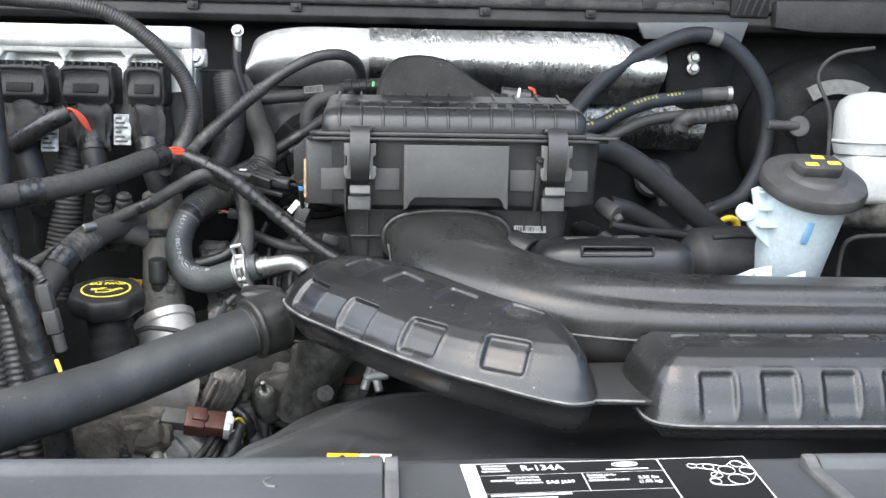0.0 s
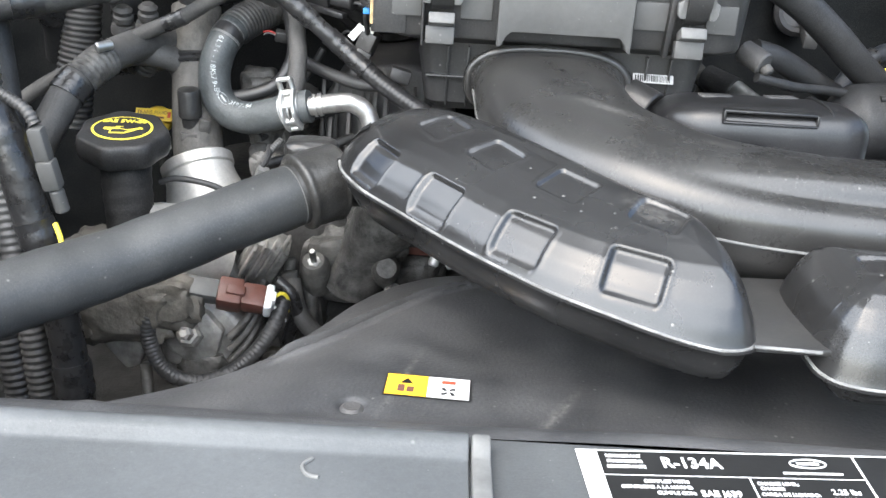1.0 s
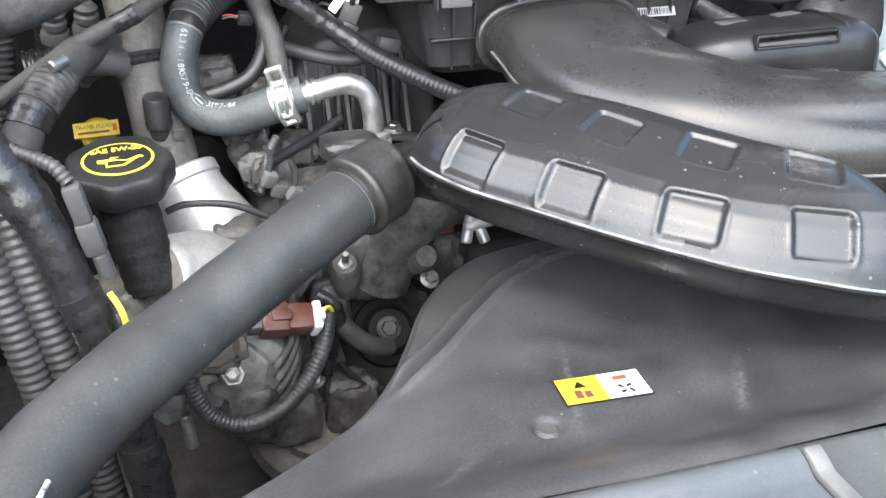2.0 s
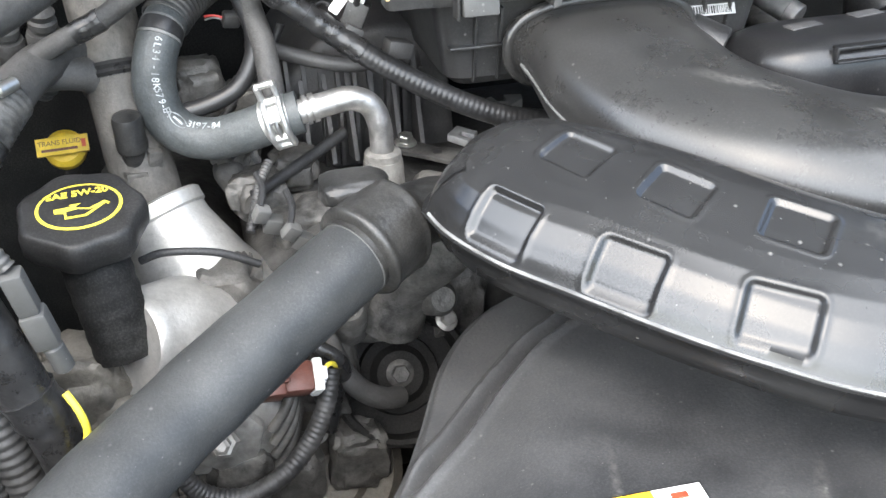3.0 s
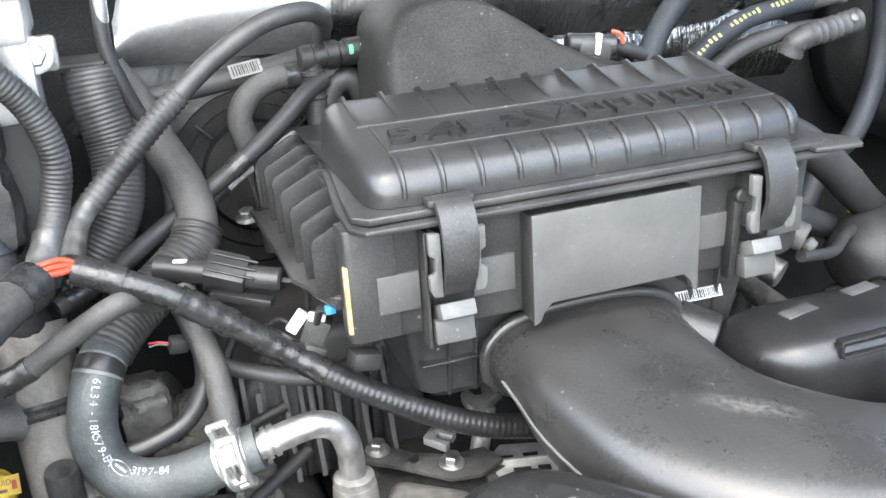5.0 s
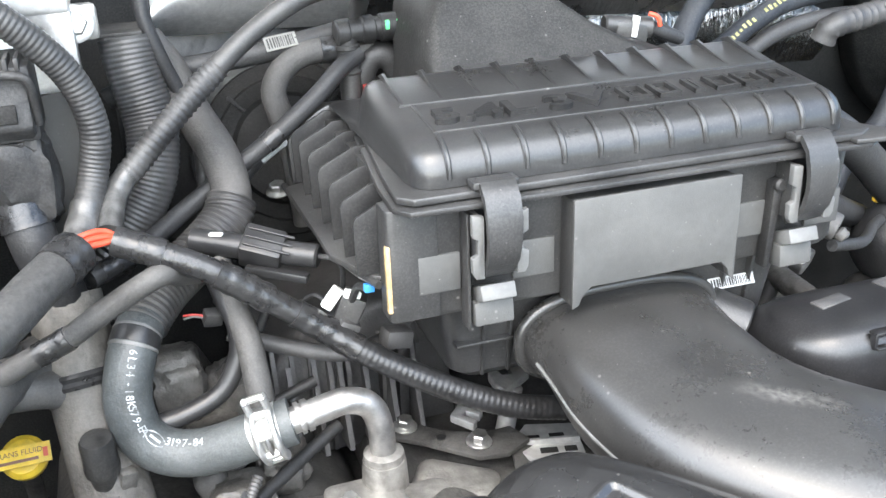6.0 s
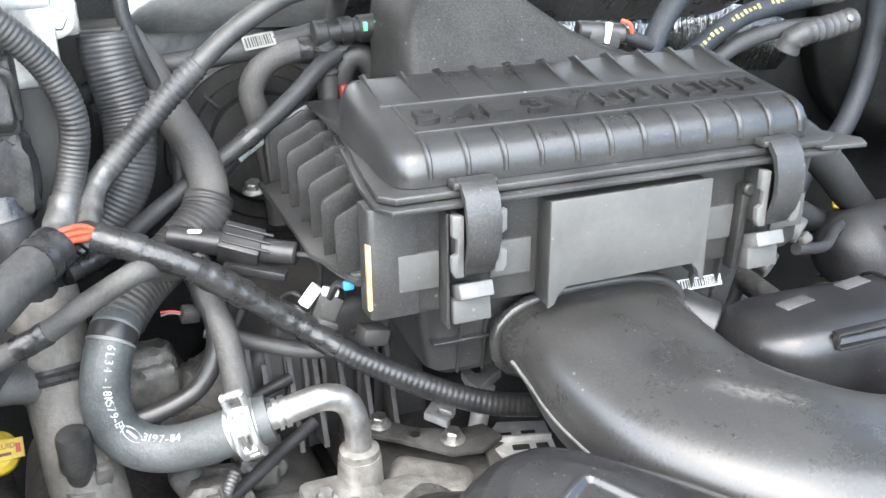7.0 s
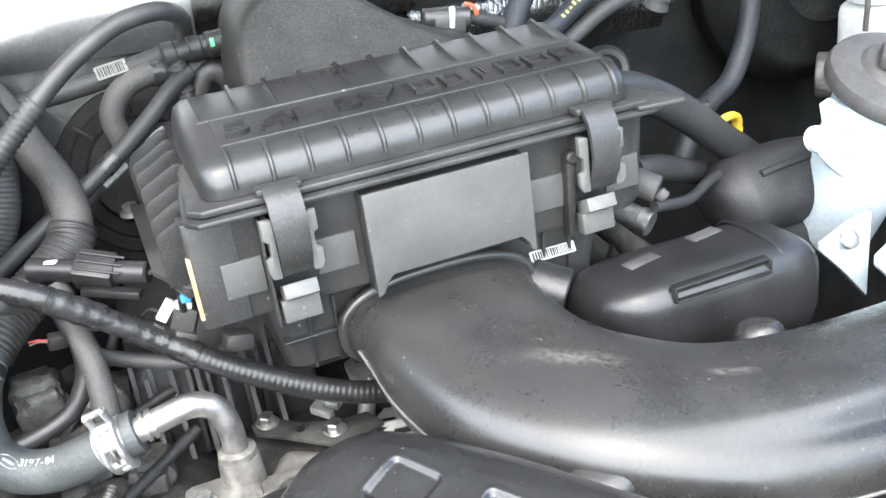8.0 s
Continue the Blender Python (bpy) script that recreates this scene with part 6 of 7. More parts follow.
def earth_lug():
    k = thing("cable_lug", (-0.296, 0.262, 1.23), "bright ring terminal bolted to the firewall bracket", "terminal")
    part("ring", lathe([(0.0085, 0), (0.0085, 0.002), (0.004, 0.0025)], (-0.2955, 0.2570, 1.243), (0, -1, 0.2), 20), STEEL, k)
    part("barrel", rod((-0.296, 0.259, 1.236), (-0.297, 0.261, 1.214), 0.0052), STEEL, k)
    part("nut", lathe([(0.0058, 0), (0.0058, 0.006), (0.0045, 0.0068)], (-0.2955, 0.2545, 1.2435), (0, -1, 0.2), 6), ZINC, k, sharp=20)
    return k


earth_lug()
loom("heater_hose", [(-0.300, 0.285, 1.175), (-0.285, 0.275, 1.150), (-0.272, 0.257, 1.118), (-0.258, 0.235, 1.090), (-0.254, 0.212, 1.066), (-0.262, 0.195, 1.047), (-0.286, 0.178, 1.032), (-0.315, 0.156, 1.018), (-0.334, 0.132, 1.006), (-0.343, 0.116, 0.996)], 0.0156, DUSTYHOSE,
     "smooth dusty grey-black heater hose", category="hose")
guard = thing("hose_guard", (-0.30, 0.17, 1.03), "wide black corrugated guard over the coolant hose", "hose guard")
part("sleeve", tube([(-0.255, 0.206, 1.060), (-0.263, 0.195, 1.047), (-0.286, 0.178, 1.032), (-0.315, 0.156, 1.018), (-0.334, 0.132, 1.006), (-0.343, 0.116, 0.994)], 0.0196, 22, ribs=(0.0050, 0.0015), stop=0.88), LOOM, guard)
loom("ribbed_guard_hose", [(-0.314, 0.262, 1.182), (-0.312, 0.258, 1.160), (-0.306, 0.252, 1.125), (-0.306, 0.244, 1.100), (-0.314, 0.236, 1.072), (-0.332, 0.230, 1.045), (-0.355, 0.228, 1.020)], 0.0205, LOOM,
     "thick black corrugated guard hose against the firewall", tapes=((0.92, 1.0),), ribs=(0.0038, 0.0006), category="hose")
loom("vacuum_hose", [(-0.365, 0.165, 1.030), (-0.330, 0.190, 1.036), (-0.295, 0.218, 1.050), (-0.270, 0.230, 1.062), (-0.241, 0.235, 1.079), (-0.206, 0.240, 1.101), (-0.170, 0.250, 1.126), (-0.150, 0.260, 1.141), (-0.130, 0.272, 1.150)], 0.0076, RUBBER,
     "thin black rubber vacuum hose", tapes=((0.04, 0.09), (0.62, 0.67)), category="hose")
loom("breather_hose", [(-0.185, 0.290, 1.00), (-0.190, 0.287, 1.06), (-0.198, 0.285, 1.100), (-0.202, 0.285, 1.124), (-0.189, 0.285, 1.144), (-0.169, 0.285, 1.153), (-0.143, 0.286, 1.153), (-0.115, 0.288, 1.150)], 0.0108, DUSTYHOSE,
     "black rubber breather hose behind the filter box", tapes=((0.80, 0.86),), category="hose")
loom("fuel_line", [(-0.335, 0.300, 1.128), (-0.300, 0.296, 1.142), (-0.274, 0.292, 1.148), (-0.235, 0.291, 1.152), (-0.201, 0.291, 1.156), (-0.168, 0.291, 1.162), (-0.130, 0.292, 1.168)], 0.0090, RUBBER, "black fuel line with a barcode tag", category="hose")


loom("drain_hose", [(-0.275, 0.230, 1.030), (-0.245, 0.242, 1.062), (-0.222, 0.250, 1.080), (-0.200, 0.254, 1.092), (-0.170, 0.258, 1.102)], 0.0068, RUBBER, "thin black hose with a white print strip", category="hose", tapes=((0.1, 0.2),))
print_strip = solid("print_strip", tube([(-0.226, 0.2485, 1.078), (-0.214, 0.2515, 1.085), (-0.203, 0.2535, 1.091)], 0.0071, 14, 0.002), HOSEPRINT, "worn white print strip round a thin hose", "label")


def barcode_tag(m, name, label, w=0.026, h=0.012, paper=PAPER):
    k = thing(name, m.translation, label, "label")
    part("paper", plate(m, -w / 2, w / 2, -h / 2, h / 2, 0.0008), paper, k)
    random.seed(5)
    x = -w / 2 + 0.002
    while x < w / 2 - 0.003:
        b = random.choice((0.0006, 0.0010, 0.0014))
        part("bar", plate(m @ Matrix.Translation((0, 0, 0.0008)), x, x + b, -h * 0.36, h * 0.36, 0.0002), INK, k)
        x += b + random.choice((0.0007, 0.0011))
    return k


barcode_tag(facing((-0.192, 0.2843, 1.1636), (-0.05, -0.78, 0.62), (1, 0.0, 0.15)), "barcode_tag", "yellowed barcode tag on the fuel line", 0.027, 0.013, OLDPAPER)
barcode_tag(facing((0.094, 0.0450, 0.9945), (0, -0.85, 0.52), (1, -0.06, 0.02)), "barcode_tag", "greyed code label beside the duct mouth", 0.040, 0.009, GREYPAPER)


def quick_coupling():
    q = thing("quick_coupling", (-0.12, 0.255, 1.17), "black quick coupling with two green marks", "coupling")
    a, b = Vector((-0.144, 0.275, 1.168)), Vector((-0.070, 0.277, 1.1705))
    d = (b - a).normalized()
    part("body", joined(rod(a, a + d * 0.052, 0.0100), rod(a + d * 0.018, a + d * 0.030, 0.0118), rod(a + d * 0.034, a + d * 0.054, 0.0118)), CAPBLACK, q)
    part("spigot", rod(a + d * 0.052, b, 0.0070), CAPBLACK, q)
    part("elbow", tube([(-0.138, 0.275, 1.172), (-0.138, 0.275, 1.160), (-0.138, 0.274, 1.142), (-0.138, 0.272, 1.10)], 0.0092, 18, 0.0015, shape=lambda k: 1.0 + 0.14 * (1 if 0.20 < k < 0.26 or 0.34 < k < 0.40 or 0.48 < k < 0.54 else 0)), CAPBLACK, q)
    part("end_cap", rod(a - d * 0.004, a + d * 0.008, 0.0112), CAPBLACK, q)
    for k, w in ((0.039, 0.0035), (0.050, 0.0050)):
        part("green_mark", rbox(a + d * k + Vector((0, -0.0108, 0.0035)), (w, 0.003, 0.0075), 0.0006), GREEN, q, "green window")
    part("red_tab", rbox((-0.126, 0.264, 1.119), (0.007, 0.006, 0.012), 0.001), DULLRED, q, "red lock tab")
    part("bend", tube([(-0.128, 0.283, 1.090), (-0.126, 0.283, 1.125), (-0.118, 0.283, 1.142), (-0.104, 0.282, 1.144), (-0.094, 0.281, 1.130), (-0.092, 0.280, 1.09)], 0.0115, 18, 0.004), CAPBLACK, q)
    return q


quick_coupling()


for pts, r in (([(-0.305, 0.10, 0.895), (-0.280, 0.120, 0.905), (-0.250, 0.135, 0.915), (-0.215, 0.140, 0.925)], 0.0045), ([(-0.310, 0.14, 0.905), (-0.285, 0.150, 0.930), (-0.262, 0.150, 0.955), (-0.245, 0.155, 0.985)], 0.0040),
               ([(-0.300, 0.17, 0.92), (-0.275, 0.165, 0.945), (-0.270, 0.160, 0.975), (-0.280, 0.16, 1.00)], 0.0035), ([(-0.290, 0.055, 0.880), (-0.262, 0.075, 0.885), (-0.235, 0.095, 0.890), (-0.205, 0.11, 0.90)], 0.0050)):
    loom("spark_lead", pts, r, RUBBER, "thin black lead in the engine valley", category="cable")
small_plug = thing("small_plug", (-0.27, 0.13, 0.98), "small dark plug with red and white wires", "connector")
part("shell", rbox((-0.286, 0.130, 1.000), (0.014, 0.010, 0.012), 0.002, (20, 10, 10)), SATIN, small_plug)
part("wire", tube([(-0.292, 0.130, 1.002), (-0.299, 0.131, 1.004), (-0.306, 0.134, 1.003)], 0.0009, 8, 0.002), DULLRED, small_plug, "red wire")
part("wire", tube([(-0.292, 0.131, 1.000), (-0.299, 0.132, 1.002), (-0.306, 0.135, 1.000)], 0.0008, 8, 0.002), LIGHTGREY, small_plug, "white wire")
for q in range(6):
    x = -0.236 + 0.020 * q
    part_fin = prism([(0.150, 0.860), (0.118, 0.868), (0.120, 0.874), (0.150, 0.935 + 0.004 * q)], x, x + 0.0040, "yz", 0)
    solid("plenum_fin", part_fin, MATTE, "thin black plastic fin under the filter box", "fin", "plenum fins")


def inline_connector():
    c = thing("inline_connector", (-0.25, 0.14, 1.035), "black inline wire connector lying on the harness", "connector")
    a, b = Vector((-0.292, 0.160, 1.050)), Vector((-0.208, 0.113, 1.041))
    d = (b - a).normalized()
    part("plug", rod(a, a + d * 0.045, 0.0092), SLICK, c)
    m = facing(a + d * 0.055, Vector((0, -0.6, 0.8)), d)
    s = rbox((0, 0, 0.001), (0.030, 0.024, 0.024), 0.002)
    s.transform(m)
    part("shell", s, SLICK, c)
    for k in (-0.007, 0, 0.007):
        s = rbox((0.004, k, 0.0135), (0.034, 0.002, 0.002), 0.0005)
        s.transform(m)
        part("ridge", s, SLICK, c)
    part("socket", rod(a + d * 0.066, b, 0.0088), SLICK, c)
    part("skirt", joined(rbox(a + d * 0.058 + Vector((0.004, -0.012, -0.014)), (0.046, 0.010, 0.006), 0.001, (0, 8, -28))), SLICK, c)
    part("white_mark", rbox(a + d * 0.020 + Vector((0, -0.004, 0.0085)), (0.010, 0.005, 0.002), 0.0008, (0, 0, -28)), WHITE, c)
    part("tail", tube([tuple(b), tuple(b + d * 0.010), (-0.192, 0.112, 1.030), (-0.192, 0.116, 1.012)], 0.0022, 8, 0.003), RUBBER, c)
    return c


inline_connector()


def small_sensor():
    s = thing("sensor_plug", (-0.197, 0.10, 1.0), "small black sensor plug with white and blue tabs", "connector")
    part("body", rbox((-0.192, 0.096, 1.004), (0.018, 0.016, 0.026), 0.002, (0, 25, -20)), SATIN, s)
    part("white_tab", rbox((-0.204, 0.098, 1.014), (0.008, 0.006, 0.018), 0.001, (0, 40, 0)), WHITE, s)
    part("white_tab", rbox((-0.191, 0.090, 1.018), (0.012, 0.006, 0.006), 0.001, (0, 20, 0)), WHITE, s)
    part("blue_tab", rbox((-0.1895, 0.044, 1.043), (0.007, 0.005, 0.006), 0.001), BLUE, s)
    part("wire", tube([(-0.204, 0.104, 1.006), (-0.214, 0.112, 1.012), (-0.222, 0.118, 1.006)], 0.0018, 8, 0.002), RUBBER, s)
    part("stem", tube([(-0.190, 0.045, 1.042), (-0.192, 0.065, 1.035), (-0.192, 0.088, 1.015)], 0.0028, 8, 0.003), RUBBER, s)
    return s


small_sensor()

# ---- firewall side: foil, control unit ----


def crinkled_sheet(outline_top, outline_low, y, bulge, n=90, m=26, seed=3, thick=0.002):
    """A creased metal sheet between two edges given as (x, z) lines, bulging towards the front."""
    top, _ = spline([(x, 0, z) for x, z in outline_top], 0.002)
    low, _ = spline([(x, 0, z) for x, z in outline_low], 0.002)
    a = top[np.linspace(0, len(top) - 1, n).astype(int)]
    b = low[np.linspace(0, len(low) - 1, n).astype(int)]
    noise.seed_set(seed)
    vs, fs = [], []
    for i in range(n):
        for j in range(m):
            s = j / (m - 1)
            p = a[i] * (1 - s) + b[i] * s
            q = Vector((p[0], p[2] * 0.8 + p[0] * 0.5, seed))
            d = bulge * math.sin(math.pi * min(1, s * 0.9 + 0.1)) + 0.0022 * noise.noise(q * 12) + 0.0008 * abs(noise.noise(q * 34))
            vs.append((p[0], y - d, p[2]))
    for i in range(n - 1):
        for j in range(m - 1):
            fs.append((i * m + j, i * m + j + 1, (i + 1) * m + j + 1, (i + 1) * m + j))
    k = len(vs)
    vs += [(x, yy + thick, z) for x, yy, z in vs[:k]]
    fs += [tuple(k + v for v in f[::-1]) for f in fs[:]]
    return vs, fs


heat_shield = thing("heat_shield", (0.0, 0.33, 1.16), "silver foil insulation along the firewall, smooth and crinkled", "heat shield")
part("smooth_sheet", crinkled_sheet([(-0.290, 1.208), (-0.272, 1.240), (-0.213, 1.254), (-0.10, 1.254)], [(-0.292, 1.170), (-0.255, 1.168), (-0.20, 1.168), (-0.10, 1.164)], 0.328, 0.034, 60, 26, 3), SHEET, heat_shield, "smooth bright foil sheet", sharp=180)
part("crinkled_sheet", crinkled_sheet([(-0.112, 1.2555), (0.0, 1.2545), (0.241, 1.254), (0.300, 1.236), (0.335, 1.228)], [(-0.112, 1.163), (0.0, 1.159), (0.20, 1.150), (0.29, 1.150), (0.326, 1.162)], 0.3255, 0.034, 90, 26, 5), FOIL, heat_shield, "crinkled foil sheet", sharp=180)
foil_low = solid("heat_shield", crinkled_sheet([(0.10, 1.165), (0.22, 1.155), (0.33, 1.155), (0.415, 1.130)], [(0.10, 1.09), (0.22, 1.085), (0.345, 1.080), (0.400, 1.078)], 0.345, 0.012, 60, 24, 8), SHADEFOIL,
                 "crinkled silver foil flap below the firewall hoses", "heat shield", sharp=180)


def firewall_pad():
    """Black crinkled insulation below the foil, and the round housing in front of it."""
    p = thing("firewall_insulation", (-0.1, 0.38, 1.08), "black crinkled insulation pad on the firewall", "insulation")
    part("pad", crinkled_sheet([(-0.330, 1.172), (-0.20, 1.172), (0.0, 1.166), (0.12, 1.160)], [(-0.330, 0.98), (-0.20, 0.97), (0.0, 0.97), (0.12, 0.97)], 0.360, 0.012, 90, 50, 11), PADBLACK, p, sharp=180)
    h = thing("blower_housing", (-0.20, 0.33, 1.02), "round ribbed black housing behind the hoses", "housing")
    part("drum", lathe([(0.085, -0.03), (0.090, 0.0), (0.088, 0.012), (0.080, 0.014), (0.078, 0.020), (0.066, 0.021), (0.064, 0.024), (0.02, 0.025)], (-0.185, 0.345, 1.055), (-0.1, -1, 0.25), 56), DEEPBLACK, h, sharp=30)
    part("hub", lathe([(0.052, 0.020), (0.050, 0.030), (0.047, 0.036), (0.02, 0.038)], (-0.185, 0.345, 1.055), (-0.1, -1, 0.25), 48), DEEPBLACK, h, "raised hub", sharp=30)
    for k in range(8):
        q = k * math.pi / 4
        part("spoke", rbox((-0.185 + 0.064 * math.cos(q), 0.3235, 1.061 + 0.064 * math.sin(q)), (0.020, 0.003, 0.003), 0.0008, (0, -math.degrees(q), 0)), CAPBLACK, h)
    return p


firewall_pad()


def control_unit():
    e = thing("engine_control_unit", (-0.47, 0.21, 1.13), "silver aluminium engine control unit with black connectors", "control unit")
    prof = [(-0.62, 1.2425), (-0.346, 1.2425), (-0.346, 1.160), (-0.362, 1.160), (-0.362, 1.197), (-0.366, 1.2045), (-0.423, 1.2045), (-0.429, 1.197), (-0.429, 1.168), (-0.434, 1.168), (-0.434, 1.200), (-0.440, 1.2085),
            (-0.505, 1.2085), (-0.511, 1.200), (-0.511, 1.166), (-0.516, 1.166), (-0.516, 1.197), (-0.522, 1.2055), (-0.590, 1.2055), (-0.596, 1.197), (-0.596, 1.16), (-0.62, 1.16)]
    part("case", prism(prof, 0.188, 0.205, "xz", 0.002), ALU, e, "bright cast aluminium case")
    part("top", rbox((-0.483, 0.235, 1.228), (0.274, 0.10, 0.030), 0.004), ALU, e)
    part("back", rbox((-0.483, 0.245, 1.15), (0.27, 0.05, 0.13), 0.004), ALU, e)
    for x0, x1 in ((-0.592, -0.519), (-0.508, -0.437), (-0.426, -0.372)):
        c = part("connector", rbox(((x0 + x1) / 2, 0.172, 1.164), (x1 - x0 - 0.006, 0.050, 0.050), 0.004), CONN, e, "black wire connector")
        part("slope", prism([(0.150, 1.186), (0.190, 1.194), (0.190, 1.140), (0.156, 1.134), (0.138, 1.150)], x0 + 0.006, x1 - 0.006, "yz", 0.003), CONN, c)
        part("boot", lump(((x0 + x1) / 2 + 0.002, 0.166, 1.112), ((x1 - x0) * 0.42, 0.022, 0.036), x1 * 50, 0.30), CONN, c, "crumpled black boot")
        part("lever", tube([(x0 + 0.004, 0.150, 1.150), (x0 + 0.004, 0.143, 1.176), (x0 + 0.012, 0.141, 1.184), (x1 - 0.012, 0.141, 1.184), (x1 - 0.004, 0.143, 1.176), (x1 - 0.004, 0.150, 1.150)], 0.0030, 10, 0.003), CONN, c, "locking lever")
        part("window", rbox(((x0 + x1) / 2, 0.1395, 1.160), ((x1 - x0) * 0.45, 0.003, 0.012), 0.001, (-12, 0, 0)), DEEPBLACK, c)
        for k in range(6):
            part("rib", rbox((x0 + 0.010 + (x1 - x0 - 0.02) * k / 5, 0.160, 1.190), (0.003, 0.030, 0.008), 0.0008), CONN, c)
    part("side_ear", rbox((-0.340, 0.214, 1.203), (0.020, 0.008, 0.026), 0.004), CAST, e)
    for x, y, z in ((-0.430, 0.149, 1.109), (-0.520, 0.140, 1.100)):
        m = facing((x, y, z), (0, -1, 0.15), (1, 0, 0))
        lab = part("label", plate(m, -0.011, 0.011, -0.022, 0.018, 0.0008), HOSEPRINT, e, "grey-white barcode label")
        part("label_print", joined(*[plate(m @ Matrix.Translation((0, 0, 0.0008)), -0.009, 0.007 - 0.004 * (q % 3), -0.019 + 0.006 * q, -0.016 + 0.006 * q, 0.0002) for q in range(6)]), INK, lab)
    part("bracket", rbox((-0.372, 0.215, 1.095), (0.052, 0.006, 0.12), 0.002), DARK, e, "dark bracket")
    return e


control_unit()
ecu_bracket = thing("bracket", (-0.39, 0.2, 1.04), "dull grey sheet metal bracket under the control unit", "bracket")
part("plate", prism([(-0.398, 1.155), (-0.352, 1.158), (-0.350, 1.060), (-0.362, 1.030), (-0.405, 1.035)], 0.204, 0.208, "xz", 0.0012), PANEL, ecu_bracket)
part("flange", rbox((-0.3515, 0.197, 1.108), (0.003, 0.016, 0.09), 0.0008), PANEL, ecu_bracket)
hex_bolt((-0.346, 0.196, 1.082), (0.3, -1, 0.2), 0.0060, label="small bolt on the control unit bracket")
hex_bolt((-0.346, 0.206, 1.203), (0.05, -1, 0.25), 0.0115, STEEL, label="bright flanged bolt on the control unit ear")
loom("ecu_wires", [(-0.565, 0.135, 1.085), (-0.540, 0.125, 1.100), (-0.510, 0.120, 1.118), (-0.492, 0.126, 1.128)], 0.012, TAPE, "taped wire bundle in front of the control unit")
for k in range(4):
    loom("orange_wire", [(-0.494, 0.124, 1.126 + 0.002 * k), (-0.482, 0.118 - 0.001 * k, 1.132), (-0.470, 0.120, 1.122 - 0.003 * k), (-0.464, 0.126, 1.105)], 0.0017, RED, "thin bare orange-red wire", step=0.002, category="wire")
hose_tray = solid("support_tray", rbox((-0.327, 0.270, 1.187), (0.052, 0.05, 0.003), 0.001), DARK, "thin metal edge of a bracket on the firewall", "bracket")

# ---- near flank of the engine: looms and hoses ----
loom("corrugated_loom", [(-0.530, -0.09, 1.06), (-0.508, -0.12, 0.995), (-0.494, -0.14, 0.930), (-0.486, -0.15, 0.870), (-0.476, -0.155, 0.790), (-0.466, -0.16, 0.70), (-0.46, -0.165, 0.58)], 0.0130, LOOM,
     "black corrugated loom standing by the fender", ribs=(0.0066, 0.0013))
loom("corrugated_loom", [(-0.490, -0.11, 1.00), (-0.476, -0.135, 0.940), (-0.465, -0.148, 0.870), (-0.453, -0.156, 0.790), (-0.446, -0.16, 0.70), (-0.44, -0.165, 0.58)], 0.0125, LOOM,
     "black corrugated loom behind the taped loom", ribs=(0.0066, 0.0013))
loom("taped_loom", [(-0.520, -0.12, 1.06), (-0.490, -0.140, 1.01), (-0.466, -0.152, 0.970), (-0.452, -0.158, 0.935), (-0.441, -0.160, 0.890), (-0.430, -0.162, 0.848), (-0.418, -0.165, 0.760), (-0.41, -0.172, 0.65), (-0.405, -0.18, 0.56)], 0.0150, TAPE,
     "grey-black taped loom running down past the hose", tapes=((0.20, 0.26), (0.38, 0.42), (0.62, 0.68)))
loom("fender_cable", [(-0.545, 0.02, 1.30), (-0.535, 0.0, 1.18), (-0.525, -0.01, 1.05), (-0.515, -0.02, 0.96), (-0.505, -0.04, 0.88)], 0.0115, RUBBER, "black cable hanging beside the fender", category="cable")
yellow_wire = loom("yellow_wire", [(-0.418, -0.170, 0.888), (-0.412, -0.176, 0.876), (-0.411, -0.178, 0.862), (-0.418, -0.180, 0.846), (-0.424, -0.180, 0.838)], 0.0022, YPRINT, "short bare yellow wire beside the taped loom", step=0.002, category="wire")


def sensor_lead():
    s = thing("sensor_lead", (-0.45, -0.1, 0.9), "grey sensor plug on a thin corrugated lead", "sensor lead")
    part("lead", tube([(-0.525, -0.09, 0.995), (-0.500, -0.12, 0.975), (-0.476, -0.140, 0.960), (-0.450, -0.150, 0.948), (-0.441, -0.153, 0.936)], 0.0052, 12, ribs=(0.004, 0.0007)), LOOM, s, "thin corrugated lead")
    part("plug", joined(rbox((-0.438, -0.154, 0.921), (0.012, 0.012, 0.028), 0.002, (8, -8, 0)), rbox((-0.434, -0.151, 0.895), (0.015, 0.014, 0.026), 0.003, (8, -8, 0)), rod((-0.431, -0.149, 0.882), (-0.428, -0.146, 0.862), 0.006)), PANEL, s, "grey plug")
    s.location = Vector(s.location) + Vector((0.010, -0.006, 0.030))
    return s


sensor_lead()
loom("elbow_hose", [(-0.505, -0.01, 0.89), (-0.488, 0.008, 0.925), (-0.474, 0.028, 0.954), (-0.455, 0.055, 0.974), (-0.438, 0.095, 0.984), (-0.418, 0.13, 0.986), (-0.395, 0.155, 0.984)], 0.0165, DUSTYHOSE, "dusty rubber elbow hose beside the cap", tapes=((0.30, 0.38),), category="hose")
loom("corrugated_hose", [(-0.445, 0.155, 0.955), (-0.430, 0.150, 0.968), (-0.412, 0.150, 0.978), (-0.395, 0.160, 0.990), (-0.38, 0.19, 1.0)], 0.0165, DUSTYHOSE, "dusty corrugated hose under the cable", ribs=(0.0065, 0.0015), category="hose")
loom("corrugated_hose", [(-0.530, 0.160, 0.88), (-0.524, 0.165, 0.93), (-0.516, 0.170, 0.975), (-0.511, 0.172, 1.02), (-0.50, 0.175, 1.08)], 0.0215, LOOM, "upright corrugated hose under the control unit", ribs=(0.0065, 0.0015), category="hose")
